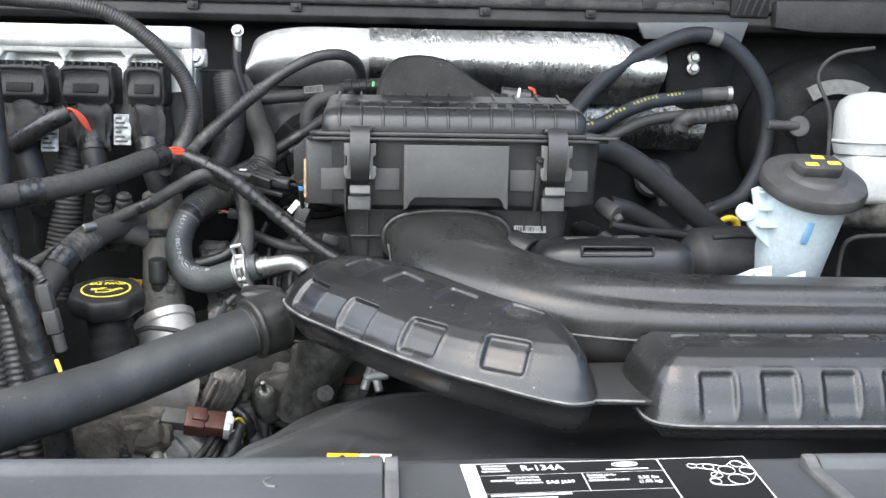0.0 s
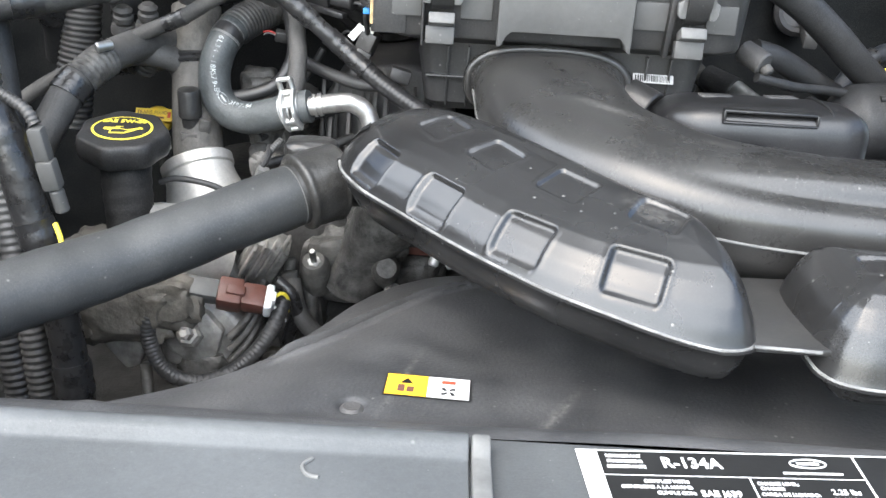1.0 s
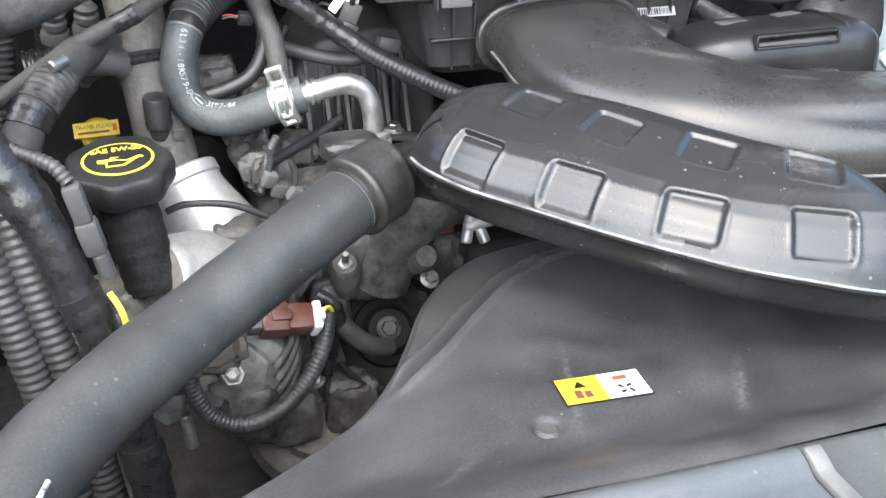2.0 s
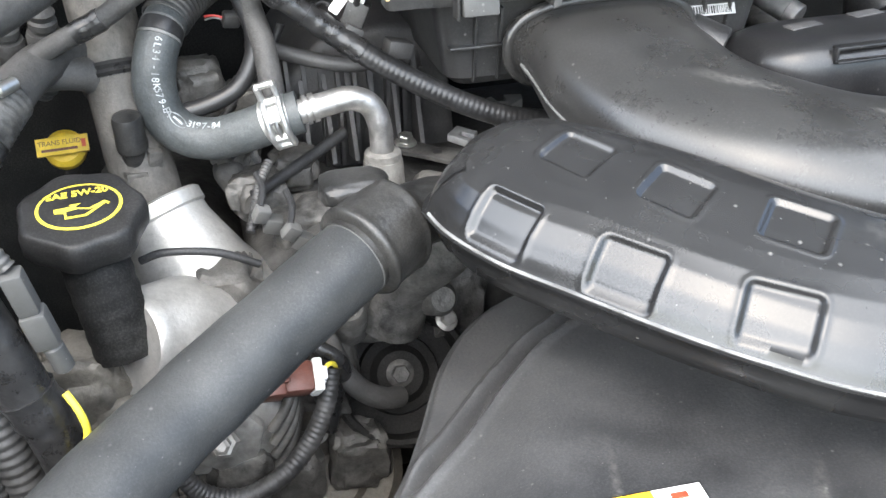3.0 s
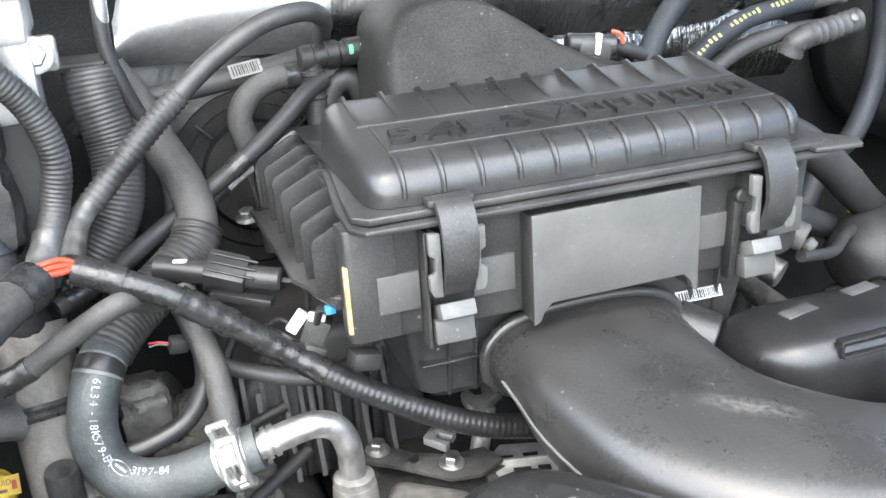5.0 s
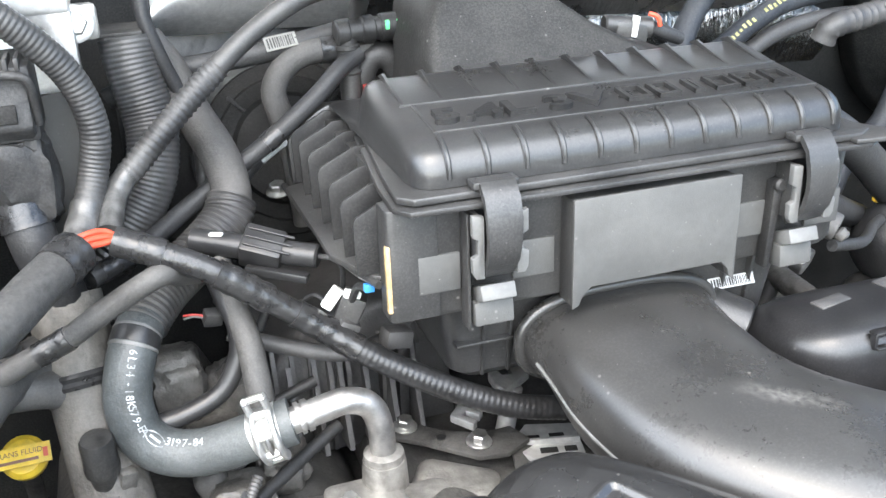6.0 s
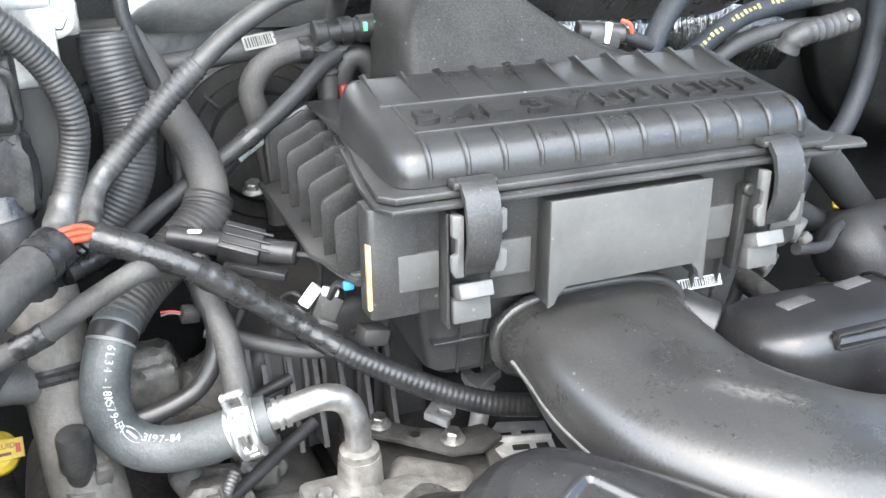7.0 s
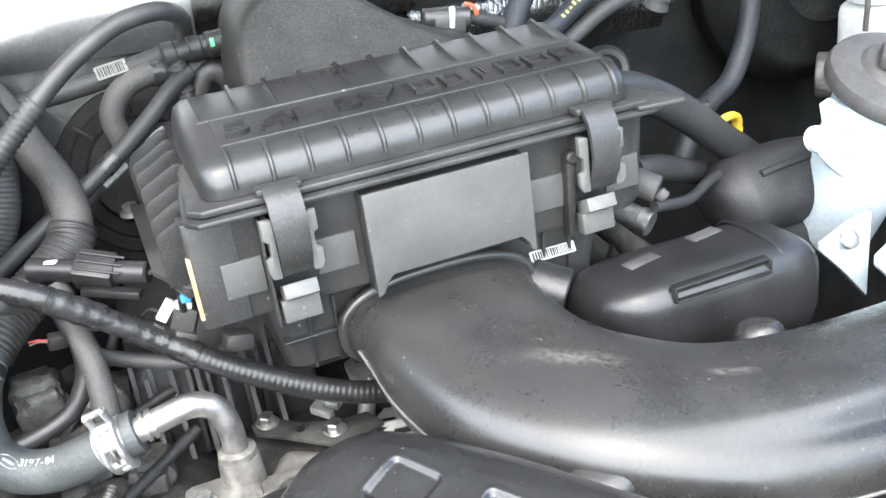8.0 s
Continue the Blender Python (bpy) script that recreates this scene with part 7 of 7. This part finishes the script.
loom("wrapped_hose", [(-0.486, 0.150, 0.962), (-0.462, 0.152, 0.964), (-0.436, 0.154, 0.968), (-0.416, 0.160, 0.978)], 0.0200, TAPE, "fat corrugated hose wrapped in glossy tape", ribs=(0.0075, 0.0016), tapes=((0.75, 0.95),), category="hose")
loom("bent_hose", [(-0.490, 0.120, 0.945), (-0.470, 0.118, 0.962), (-0.445, 0.118, 0.974), (-0.415, 0.120, 0.974), (-0.398, 0.130, 0.965), (-0.396, 0.145, 0.950)], 0.0135, DUSTYHOSE, "short bent grey rubber hose", tapes=((0.10, 0.22),), category="hose")
dusty_clamp = thing("hose_clamp", (-0.455, 0.055, 0.974), "dusty ribbed clamp round the elbow hose", "hose clamp")
part("band", tube([(-0.474, 0.028, 0.954), (-0.455, 0.055, 0.974), (-0.438, 0.095, 0.984)], 0.0182, 24, ribs=(0.005, 0.0007), start=0.15, stop=0.60), GRIME, dusty_clamp)
part("screw", rod((-0.452, 0.040, 0.992), (-0.440, 0.052, 0.994), 0.005), ZINC, dusty_clamp)
loom("dark_tube", [(-0.385, 0.165, 1.02), (-0.380, 0.14, 0.96), (-0.374, 0.11, 0.90), (-0.368, 0.09, 0.85)], 0.0265, PIPEDUST, "broad dusty tube behind the coolant hose", tapes=((0.30, 0.36),), category="hose")
loom("coil_wire", [(-0.282, 0.150, 1.030), (-0.276, 0.130, 1.012), (-0.271, 0.117, 0.995), (-0.274, 0.110, 0.973), (-0.289, 0.105, 0.952), (-0.315, 0.103, 0.941), (-0.345, 0.105, 0.935)], 0.0072, SLICK, "glossy black tube looping behind the clamp", category="cable")
loom("pipe_lead", [(-0.276, 0.150, 1.035), (-0.269, 0.122, 1.003), (-0.265, 0.106, 0.985), (-0.264, 0.085, 0.959), (-0.264, 0.074, 0.946)], 0.0096, DUSTYHOSE, "dusty rubber hose leading up from the clamp", category="hose")
loom("ribbed_wire", [(-0.275, 0.060, 0.905), (-0.285, 0.045, 0.895), (-0.292, 0.030, 0.880), (-0.298, 0.018, 0.868)], 0.0040, LOOM, "thin ribbed wire under the coolant hose", ribs=(0.003, 0.0006), category="cable")


def injector_plugs():
    for x, y, z, r in ((-0.288, 0.022, 0.880, 20), (-0.268, 0.010, 0.868, 35)):
        k = thing("injector_plug", (x, y, z - 0.01), "small pale grey wire plug behind the hose", "connector", "small plugs")
        part("shell", rbox((x, y, z), (0.012, 0.010, 0.014), 0.002, (20, r, 15)), LIGHTGREY, k)
        part("collar", rbox((x + 0.008, y + 0.004, z - 0.012), (0.014, 0.012, 0.014), 0.002, (10, r, 0)), PANEL, k)
        part("wire", tube([(x, y, z + 0.006), (x + 0.004, y + 0.014, z + 0.014), (x + 0.002, y + 0.03, z + 0.020)], 0.0028, 8, 0.003), RUBBER, k)


injector_plugs()
oil_sender = thing("oil_sender", (-0.375, 0.06, 0.88), "small ribbed black plastic sender beside the coolant hose", "sender")
part("body", lathe([(0.0105, 0), (0.0105, 0.012), (0.0125, 0.013), (0.0125, 0.018), (0.0095, 0.019), (0.0095, 0.032), (0.0120, 0.034), (0.0124, 0.040), (0.0118, 0.041), (0.0118, 0.060), (0.0105, 0.063), (0.004, 0.0645)], (-0.376, 0.096, 0.884), (0, -0.15, 1), 22), NECK, oil_sender)
part("collar", joined(lathe([(0.0150, 0.008), (0.0158, 0.010), (0.0158, 0.016), (0.0148, 0.018)], (-0.376, 0.096, 0.884), (0, -0.15, 1), 6), rbox((-0.362, 0.090, 0.905), (0.012, 0.010, 0.020), 0.002, (8, 10, 20))), GRIME, oil_sender, "grimy hex collar")



def control_unit_leads():
    """Bundles that hang from the control unit's connectors."""
    for x, y0 in ((-0.556, 0.160), (-0.473, 0.160), (-0.400, 0.165)):
        loom("connector_lead", [(x, y0, 1.100), (x + 0.006, y0 - 0.012, 1.065), (x + 0.016, y0 - 0.010, 1.025), (x + 0.012, y0 + 0.02, 0.985), (x, y0 + 0.05, 0.95)], 0.0165, RUBBER, "thick black lead hanging from the control unit", tapes=((0.05, 0.14), (0.5, 0.62)))
    loom("loop_lead", [(-0.470, 0.125, 1.060), (-0.468, 0.112, 1.040), (-0.458, 0.108, 1.028), (-0.446, 0.112, 1.036), (-0.442, 0.122, 1.056)], 0.0042, RUBBER, "small black wire loop under the cable", category="cable")


control_unit_leads()


def hose_barb(x, y, z):
    b = thing("hose_barb", (x, y, z - 0.03), "small dark hose barb behind the sloping cable", "fitting", "hose barbs")
    part("stub", lathe([(0.0085, -0.03), (0.0085, 0.0), (0.0105, 0.002), (0.0105, 0.007), (0.0085, 0.009), (0.0100, 0.014), (0.006, 0.018)], (x, y, z), (0.1, -0.3, 1), 20), DUSTYHOSE, b)
    part("collar", lathe([(0.013, -0.012), (0.0135, -0.006), (0.012, -0.002)], (x, y, z), (0.1, -0.3, 1), 20), DUSTYHOSE, b)
    return b


hose_barb(-0.452, 0.125, 1.005)
hose_barb(-0.424, 0.120, 1.010)
# ---- far flank: tanks, booster, hoses ----


def steering_reservoir():
    r = thing("steering_fluid_reservoir", (0.43, 0.03, 0.86), "milky blue fluid reservoir with a black cap", "reservoir")
    c = Vector((0.451, 0.037, 0))
    ax = Vector((0.02, -0.42, 0.905)).normalized()
    top = Vector((0.455, 0.050, 1.056))
    body = lathe([(0.036, -0.19), (0.043, -0.175), (0.0465, -0.09), (0.0505, -0.016), (0.0515, -0.008), (0.047, -0.004)], top, ax, 44)
    part("tank", body, PEARL, r, "milky blue-white tank")
    part("cap", lathe([(0.060, -0.010), (0.0660, -0.006), (0.0668, 0.002), (0.0640, 0.008), (0.052, 0.012), (0.040, 0.013), (0.036, 0.017), (0.034, 0.018), (0.010, 0.018)], top, ax, 48), MATTE, r, "black screw cap")
    kx, ky = c.x - 0.456, c.y - 0.060
    m = facing(top + ax * 0.017, ax, (1, 0, 0))
    grip = prism([(-0.026, -0.016), (0.022, -0.018), (0.034, 0.0), (0.026, 0.020), (-0.014, 0.024), (-0.032, 0.006)], 0, 0.014, "xy", 0.003)
    grip.transform(m)
    knob = part("knob", grip, MATTE, r)
    for x, y in ((-0.012, -0.006), (0.018, -0.002), (0.002, 0.012)):
        part("cap_print", plate(m @ Matrix.Translation((x, y, 0.014)), -0.008, 0.008, -0.004, 0.004, 0.0005), YPRINT, knob, "yellow warning print")
    part("sight", rbox(top - ax * 0.055 + Vector((-0.012, -0.0475, -0.010)), (0.008, 0.006, 0.032), 0.001, (25, 6, 0)), PALEBLUE, r)

    def fin(outline, y0, y1, bevel):
        return prism([(x + kx, z) for x, z in outline], y0 + ky, y1 + ky, "xz", bevel)
    part("foot", fin([(0.402, 0.955), (0.378, 0.950), (0.348, 0.938), (0.348, 0.930), (0.372, 0.905), (0.402, 0.87)], 0.040, 0.048, 0.002), PEARL, r)
    part("foot", fin([(0.430, 0.955), (0.408, 0.948), (0.378, 0.930), (0.378, 0.92), (0.402, 0.895), (0.430, 0.87)], 0.006, 0.013, 0.002), PEARL, r)
    gx, gy = 0.010, 0.016
    part("gusset", prism([(x + gx, z) for x, z in ((0.412, 1.030), (0.384, 1.050), (0.374, 1.046), (0.378, 1.026), (0.366, 1.016), (0.372, 0.998), (0.384, 0.985), (0.412, 0.960))], 0.050 + gy, 0.057 + gy, "xz", 0.0015), PEARL, r)
    for z in (1.044, 1.022, 1.000):
        part("rib", rbox((0.396 + gx, 0.044 + gy, z), (0.030, 0.022, 0.0035), 0.001), PEARL, r)
    part("ear", lathe([(0.012, 0), (0.012, 0.006), (0.008, 0.008)], (0.366 + gx, 0.052 + gy, 1.016), (0, -1, 0.3), 20), PEARL, r)
    part("screw", lathe([(0.009, 0), (0.009, 0.004), (0.006, 0.006)], (0.372 + kx, 0.036 + ky, 0.938), (0, -0.9, 0.5), 18), ZINC, r)
    return r


steering_reservoir()


def brake_reservoir():
    b = thing("brake_fluid_reservoir", (0.612, 0.22, 0.98), "milky white brake fluid reservoir on its cylinder", "reservoir")
    part("dome", lathe([(0.045, 1.085), (0.049, 1.10), (0.048, 1.145), (0.043, 1.160), (0.030, 1.170), (0.008, 1.174)], (0.612, 0.22, 0), seg=36), MILK, b, "rounded upper tank")
    part("tank", rbox((0.635, 0.215, 1.050), (0.13, 0.09, 0.07), 0.015, segments=3), MILK, b)
    part("seam", lathe([(0.050, 0), (0.053, 0.002), (0.053, 0.004), (0.050, 0.006)], (0.612, 0.22, 1.100), seg=36), MILK, b)
    part("cylinder", rod((0.56, 0.27, 1.00), (0.68, 0.14, 1.00), 0.026), GRIME, b, "grimy master cylinder")
    return b


brake_reservoir()


def brake_booster():
    b = thing("brake_booster", (0.60, 0.36, 0.98), "round black brake booster with a pale label", "brake booster")
    ax = (-0.12, -1, 0.12)
    part("shell", lathe([(0.125, -0.03), (0.130, 0.0), (0.128, 0.010), (0.118, 0.018), (0.116, 0.030), (0.100, 0.044), (0.060, 0.052), (0.055, 0.060), (0.02, 0.062)], (0.605, 0.36, 1.10), ax, 48), PAINT, b, sharp=50)
    arc = [(0.604 + 0.098 * math.cos(radians(q)), 1.095 + 0.098 * math.sin(radians(q))) for q in range(62, 123, 6)]
    arc += [(0.604 + 0.076 * math.cos(radians(q)), 1.095 + 0.076 * math.sin(radians(q))) for q in range(122, 61, -6)]
    part("label", prism(arc, 0.300, 0.304, "xz", 0), OLDPAPER, b, "pale curved label")
    part("check_valve", joined(rod((0.535, 0.30, 1.118), (0.530, 0.268, 1.122), 0.016), rod((0.530, 0.274, 1.122), (0.478, 0.262, 1.124), 0.0075)), MATTE, b, "black check valve")
    return b


brake_booster()
loom("brake_line", [(0.600, 0.20, 1.235), (0.555, 0.22, 1.225), (0.535, 0.23, 1.195), (0.540, 0.20, 1.15), (0.530, 0.17, 1.11), (0.53, 0.17, 1.07)], 0.0028, DARK, "thin dark bent brake line", category="pipe", step=0.004)
loom("brake_line", [(0.68, 0.14, 0.99), (0.60, 0.09, 0.985), (0.535, 0.09, 0.980), (0.525, 0.10, 0.95), (0.525, 0.10, 0.88)], 0.0030, DARK, "thin dark bent brake line", category="pipe", step=0.004)
loom("booster_hose", [(0.176, 0.27, 1.116), (0.212, 0.29, 1.16), (0.259, 0.3, 1.202), (0.311, 0.305, 1.231), (0.368, 0.305, 1.254), (0.415, 0.305, 1.249), (0.461, 0.305, 1.214), (0.491, 0.305, 1.165), (0.497, 0.305, 1.113), (0.484, 0.3, 1.056), (0.456, 0.29, 1.014), (0.42, 0.28, 0.998), (0.39, 0.265, 0.985), (0.36, 0.25, 0.95)], 0.0118, BLUERUBBER, "long blue-black vacuum hose arching to the booster", tapes=((0.90, 0.94),), category="hose")
part("band", tube([(0.398, 0.305, 1.2535), (0.406, 0.305, 1.2515), (0.414, 0.305, 1.2490)], 0.0128, 18, 0.002), LIGHTGREY, bpy.data.objects["booster_hose"], "pale clip band")
loom("air_hose", [(0.160, 0.080, 1.095), (0.205, 0.105, 1.092), (0.250, 0.120, 1.070), (0.300, 0.138, 1.035), (0.345, 0.158, 1.000), (0.395, 0.185, 0.965), (0.43, 0.20, 0.93)], 0.0165, RUBBER, "thick black rubber hose sloping down from the filter box", category="hose", tapes=((0.0, 0.06),))
loom("return_hose", [(0.205, 0.100, 1.020), (0.240, 0.115, 1.010), (0.290, 0.150, 0.985), (0.340, 0.185, 0.960)], 0.0125, RUBBER, "black rubber hose stub beside the filter box", category="hose")
loom("small_hose", [(0.200, 0.060, 1.000), (0.245, 0.075, 0.990), (0.30, 0.12, 0.980), (0.355, 0.16, 0.968)], 0.0050, RUBBER, "thin black hose beside the filter box", category="hose")


def coolant_line():
    h = thing("coolant_line", (0.30, 0.28, 1.12), "dusty rubber line with yellowed print and metal end", "hose")
    path = [(0.130, 0.270, 1.108), (0.180, 0.270, 1.108), (0.225, 0.272, 1.118), (0.265, 0.280, 1.138), (0.305, 0.288, 1.153), (0.350, 0.292, 1.160), (0.400, 0.296, 1.166)]
    part("hose", tube(path, 0.0104, 18, 0.005), BLUERUBBER, h)
    part("end_fitting", tube([(0.385, 0.295, 1.165), (0.430, 0.298, 1.168)], 0.0112, 18, 0.004), MATTE, h, "dull black crimped end")
    part("end_tip", tube([(0.426, 0.298, 1.168), (0.433, 0.298, 1.168)], 0.0118, 18, 0.002), STEEL, h, "bright metal tip")
    c, _ = spline(path, 0.001)
    tang = np.gradient(c, axis=0)
    rng = random.Random(4)
    for k0, count in ((70, 4), (112, 6), (160, 7), (214, 5)):
        for i in range(count):
            k = k0 + 6 * i
            if k >= len(c) - 2:
                continue
            t = Vector(tang[k]).normalized()
            o = Vector((0, -0.75, 0.66))
            o = (o - t * o.dot(t)).normalized()
            part("print", plate(facing(Vector(c[k]) + o * 0.0103, o, t), -0.0016, 0.0016, -0.0010 - 0.0022 * rng.random(), 0.0012 + 0.0020 * rng.random(), 0.0003), OLIVEPRINT, h, "yellowed print bar")
    return h


coolant_line()


def line_fitting():
    f = thing("line_fitting", (0.39, 0.27, 1.12), "black ribbed quick fitting on the coolant line", "coupling")
    part("body", tube([(0.350, 0.274, 1.116), (0.354, 0.270, 1.128), (0.368, 0.269, 1.133), (0.395, 0.272, 1.136), (0.432, 0.277, 1.141)], 0.0118, 18, 0.003, shape=lambda s: 1 + 0.10 * (1 if (s * 9) % 1 < 0.35 else 0)), MATTE, f)
    part("white_dot", lathe([(0.0045, 0), (0.0045, 0.002), (0.003, 0.003)], (0.418, 0.2645, 1.1455), (0, -0.8, 0.6), 18), LIGHTGREY, f)
    return f


line_fitting()
loom("heater_pipe", [(0.180, 0.265, 1.085), (0.24, 0.275, 1.10), (0.30, 0.285, 1.125), (0.36, 0.29, 1.135), (0.43, 0.295, 1.135)], 0.0085, RUBBER, "black rubber heater pipe under the coolant line", category="hose")


def heater_valve():
    v = thing("heater_valve", (0.34, 0.33, 1.02), "dark round valve and plug on the firewall", "valve")
    part("ring", lathe([(0.030, 0), (0.031, 0.012), (0.026, 0.018), (0.020, 0.016), (0.018, 0.004)], (0.345, 0.385, 1.030), (-0.1, -1, 0.2), 30), MATTE, v)
    part("plug", rbox((0.352, 0.345, 1.010), (0.018, 0.050, 0.020), 0.003, (20, 0, -10)), PANEL, v, "grey plug")
    part("screw", lathe([(0.005, 0), (0.005, 0.004), (0.003, 0.005)], (0.318, 0.376, 1.052), (0, -1, 0.1), 12), ZINC, v)
    return v


heater_valve()


def pressure_sensor():
    p = thing("pressure_sensor", (0.195, 0.075, 1.01), "small black sensor with a dusty tip beside the filter box", "sensor")
    part("body", rod((0.190, 0.085, 1.022), (0.208, 0.065, 1.012), 0.012), MATTE, p)
    part("tip", rod((0.208, 0.065, 1.010), (0.212, 0.060, 1.004), 0.006), DUSTYHOSE, p, "dusty tip")
    return p


pressure_sensor()


def stud_nuts():
    for z in (1.222, 1.206):
        hex_bolt((0.385, 0.335, z), (0, -1, 0.1), 0.0085, STEEL, label="bright nut on the firewall")


stud_nuts()
firewall_box = solid("firewall_box", rbox((0.40, 0.37, 1.20), (0.11, 0.05, 0.12), 0.01), PAINT, "dark painted bracket box on the firewall", "bracket")


def red_connector():
    k = thing("wire_connector", (0.10, 0.22, 1.15), "black wire connector with white band and red clip", "connector")
    part("body", joined(rod((0.075, 0.225, 1.163), (0.118, 0.218, 1.158), 0.009), rbox((0.098, 0.220, 1.156), (0.030, 0.016, 0.018), 0.003, (0, 8, -8))), SATIN, k)
    part("white_band", rbox((0.0985, 0.212, 1.1615), (0.004, 0.008, 0.018), 0.001, (0, 8, -8)), WHITE, k)
    part("red_clip", tube([(0.112, 0.213, 1.171), (0.119, 0.210, 1.168), (0.122, 0.210, 1.160)], 0.0020, 8, 0.002), RED, k)
    part("tail", tube([(0.118, 0.218, 1.158), (0.130, 0.218, 1.153), (0.150, 0.222, 1.145)], 0.006, 12, 0.004), RUBBER, k)
    return k


red_connector()
tab = thing("lifting_tab", (0.43, 0.265, 0.96), "bright yellow plastic ring tab", "tab")
part("ring", tube([(0.416, 0.262, 0.974), (0.420, 0.258, 0.981), (0.430, 0.257, 0.984), (0.440, 0.260, 0.978), (0.443, 0.264, 0.966)], 0.0048, 12, 0.003, flat=1.3), YELLOW, tab)
part("stem", rod((0.446, 0.264, 0.967), (0.447, 0.27, 0.93), 0.005), YELLOW, tab)


def resonator():
    """The black resonator tucked behind the duct."""
    r = thing("resonator", (0.18, 0.0, 0.92), "black plastic resonator box behind the intake duct", "resonator")
    rings = []
    for x, k, dy in ((0.086, 0.25, 0.02), (0.090, 0.60, 0.012), (0.102, 0.86, 0.006), (0.120, 0.97, 0.002), (0.145, 1.0, 0), (0.20, 1.0, -0.002), (0.245, 1.0, -0.004), (0.262, 0.95, -0.004), (0.272, 0.80, -0.004), (0.276, 0.45, -0.004)):
        ring = []
        for a in np.linspace(0, 2 * math.pi, 40, endpoint=False):
            ca, sa = math.cos(a), math.sin(a)
            ring.append((x, -0.016 + dy + 0.045 * k * math.copysign(abs(ca) ** 0.55, ca), 0.952 + 0.041 * k * math.copysign(abs(sa) ** 0.5, sa)))
        rings.append(ring)
    part("body", loft(rings), INKBLACK, r, sharp=55)
    part("rib", joined(rbox((0.180, -0.0560, 0.9895), (0.084, 0.008, 0.003), 0.001), rbox((0.180, -0.0600, 0.9800), (0.084, 0.006, 0.002), 0.0008), rbox((0.222, -0.0570, 0.983), (0.003, 0.008, 0.014), 0.001), rbox((0.139, -0.0570, 0.984), (0.003, 0.006, 0.012), 0.001)), INKBLACK, r)
    # Paler grey pads stand in for the highlights in two shallow notches.
    for x, y in ((0.142, -0.009), (0.207, 0.002)):
        part("notch", rbox((x, y, 0.9925), (0.030, 0.012, 0.002), 0.0006, (0, 0, 10)), MATTE, r, "grey pad for the highlight in a notch")
    part("end_band", tube([(0.238, -0.016 + 0.0455 * math.copysign(abs(math.cos(a)) ** 0.55, math.cos(a)), 0.952 + 0.0415 * math.copysign(abs(math.sin(a)) ** 0.5, math.sin(a))) for a in np.linspace(-0.4, math.pi + 0.4, 40)], 0.0016, 8, 0.004), INKBLACK, r)
    part("neck", rod((0.092, 0.022, 0.965), (0.068, 0.040, 0.975), 0.022), SATIN, r)
    return r


resonator()


def knock_sensor():
    s = thing("knock_sensor", (0.245, 0.14, 0.94), "round metal-capped sensor beside the filter box", "sensor")
    part("body", rod((0.214, 0.178, 0.966), (0.237, 0.139, 0.951), 0.0115), ZINC, s)
    part("cap", rod((0.2355, 0.1415, 0.952), (0.2415, 0.1315, 0.948), 0.0132, edge=0.001), STEEL, s, "dull metal cap")
    part("base", rod((0.190, 0.205, 0.972), (0.217, 0.173, 0.964), 0.0145), CONN, s)
    return s


knock_sensor()
throttle = thing("throttle_elbow", (0.31, 0.09, 0.86), "black plastic throttle elbow behind the resonator", "throttle elbow")
part("elbow", tube([(0.316, 0.136, 0.934), (0.335, 0.138, 0.940), (0.375, 0.141, 0.944), (0.420, 0.146, 0.942), (0.470, 0.155, 0.930)], 0.044, 32, 0.004, shape=lambda k: min(1.0, 0.35 + 0.65 * math.sqrt(min(1.0, k / 0.16)))), RUBBER, throttle)
part("rib", tube([(0.352, 0.110, 0.9765), (0.385, 0.112, 0.9790), (0.425, 0.118, 0.9770)], 0.0035, 10, 0.006), RUBBER, throttle)
part("skirt", rbox((0.375, 0.140, 0.885), (0.13, 0.07, 0.06), 0.02, (0, 0, 8), 4), CAPBLACK, throttle)
fuel_rail = thing("fuel_rail", (0.25, 0.12, 0.90), "dark fuel rail and brackets beside the filter box", "fuel rail")
part("rail", rod((0.205, 0.02, 0.935), (0.215, 0.34, 0.955), 0.011), GRIME, fuel_rail)
for i in range(4):
    part("injector", rod((0.208, 0.06 + 0.07 * i, 0.945), (0.190, 0.06 + 0.07 * i, 0.905), 0.008), MATTE, fuel_rail)
engine_bank = solid("engine_bank", prism([(0.14, 0.70), (0.16, 0.84), (0.22, 0.90), (0.30, 0.88), (0.36, 0.80), (0.38, 0.70)], 0.0, 0.37, "xz", 0.015, 3), GRIME, "grimy dark engine bank under the hoses", "engine")
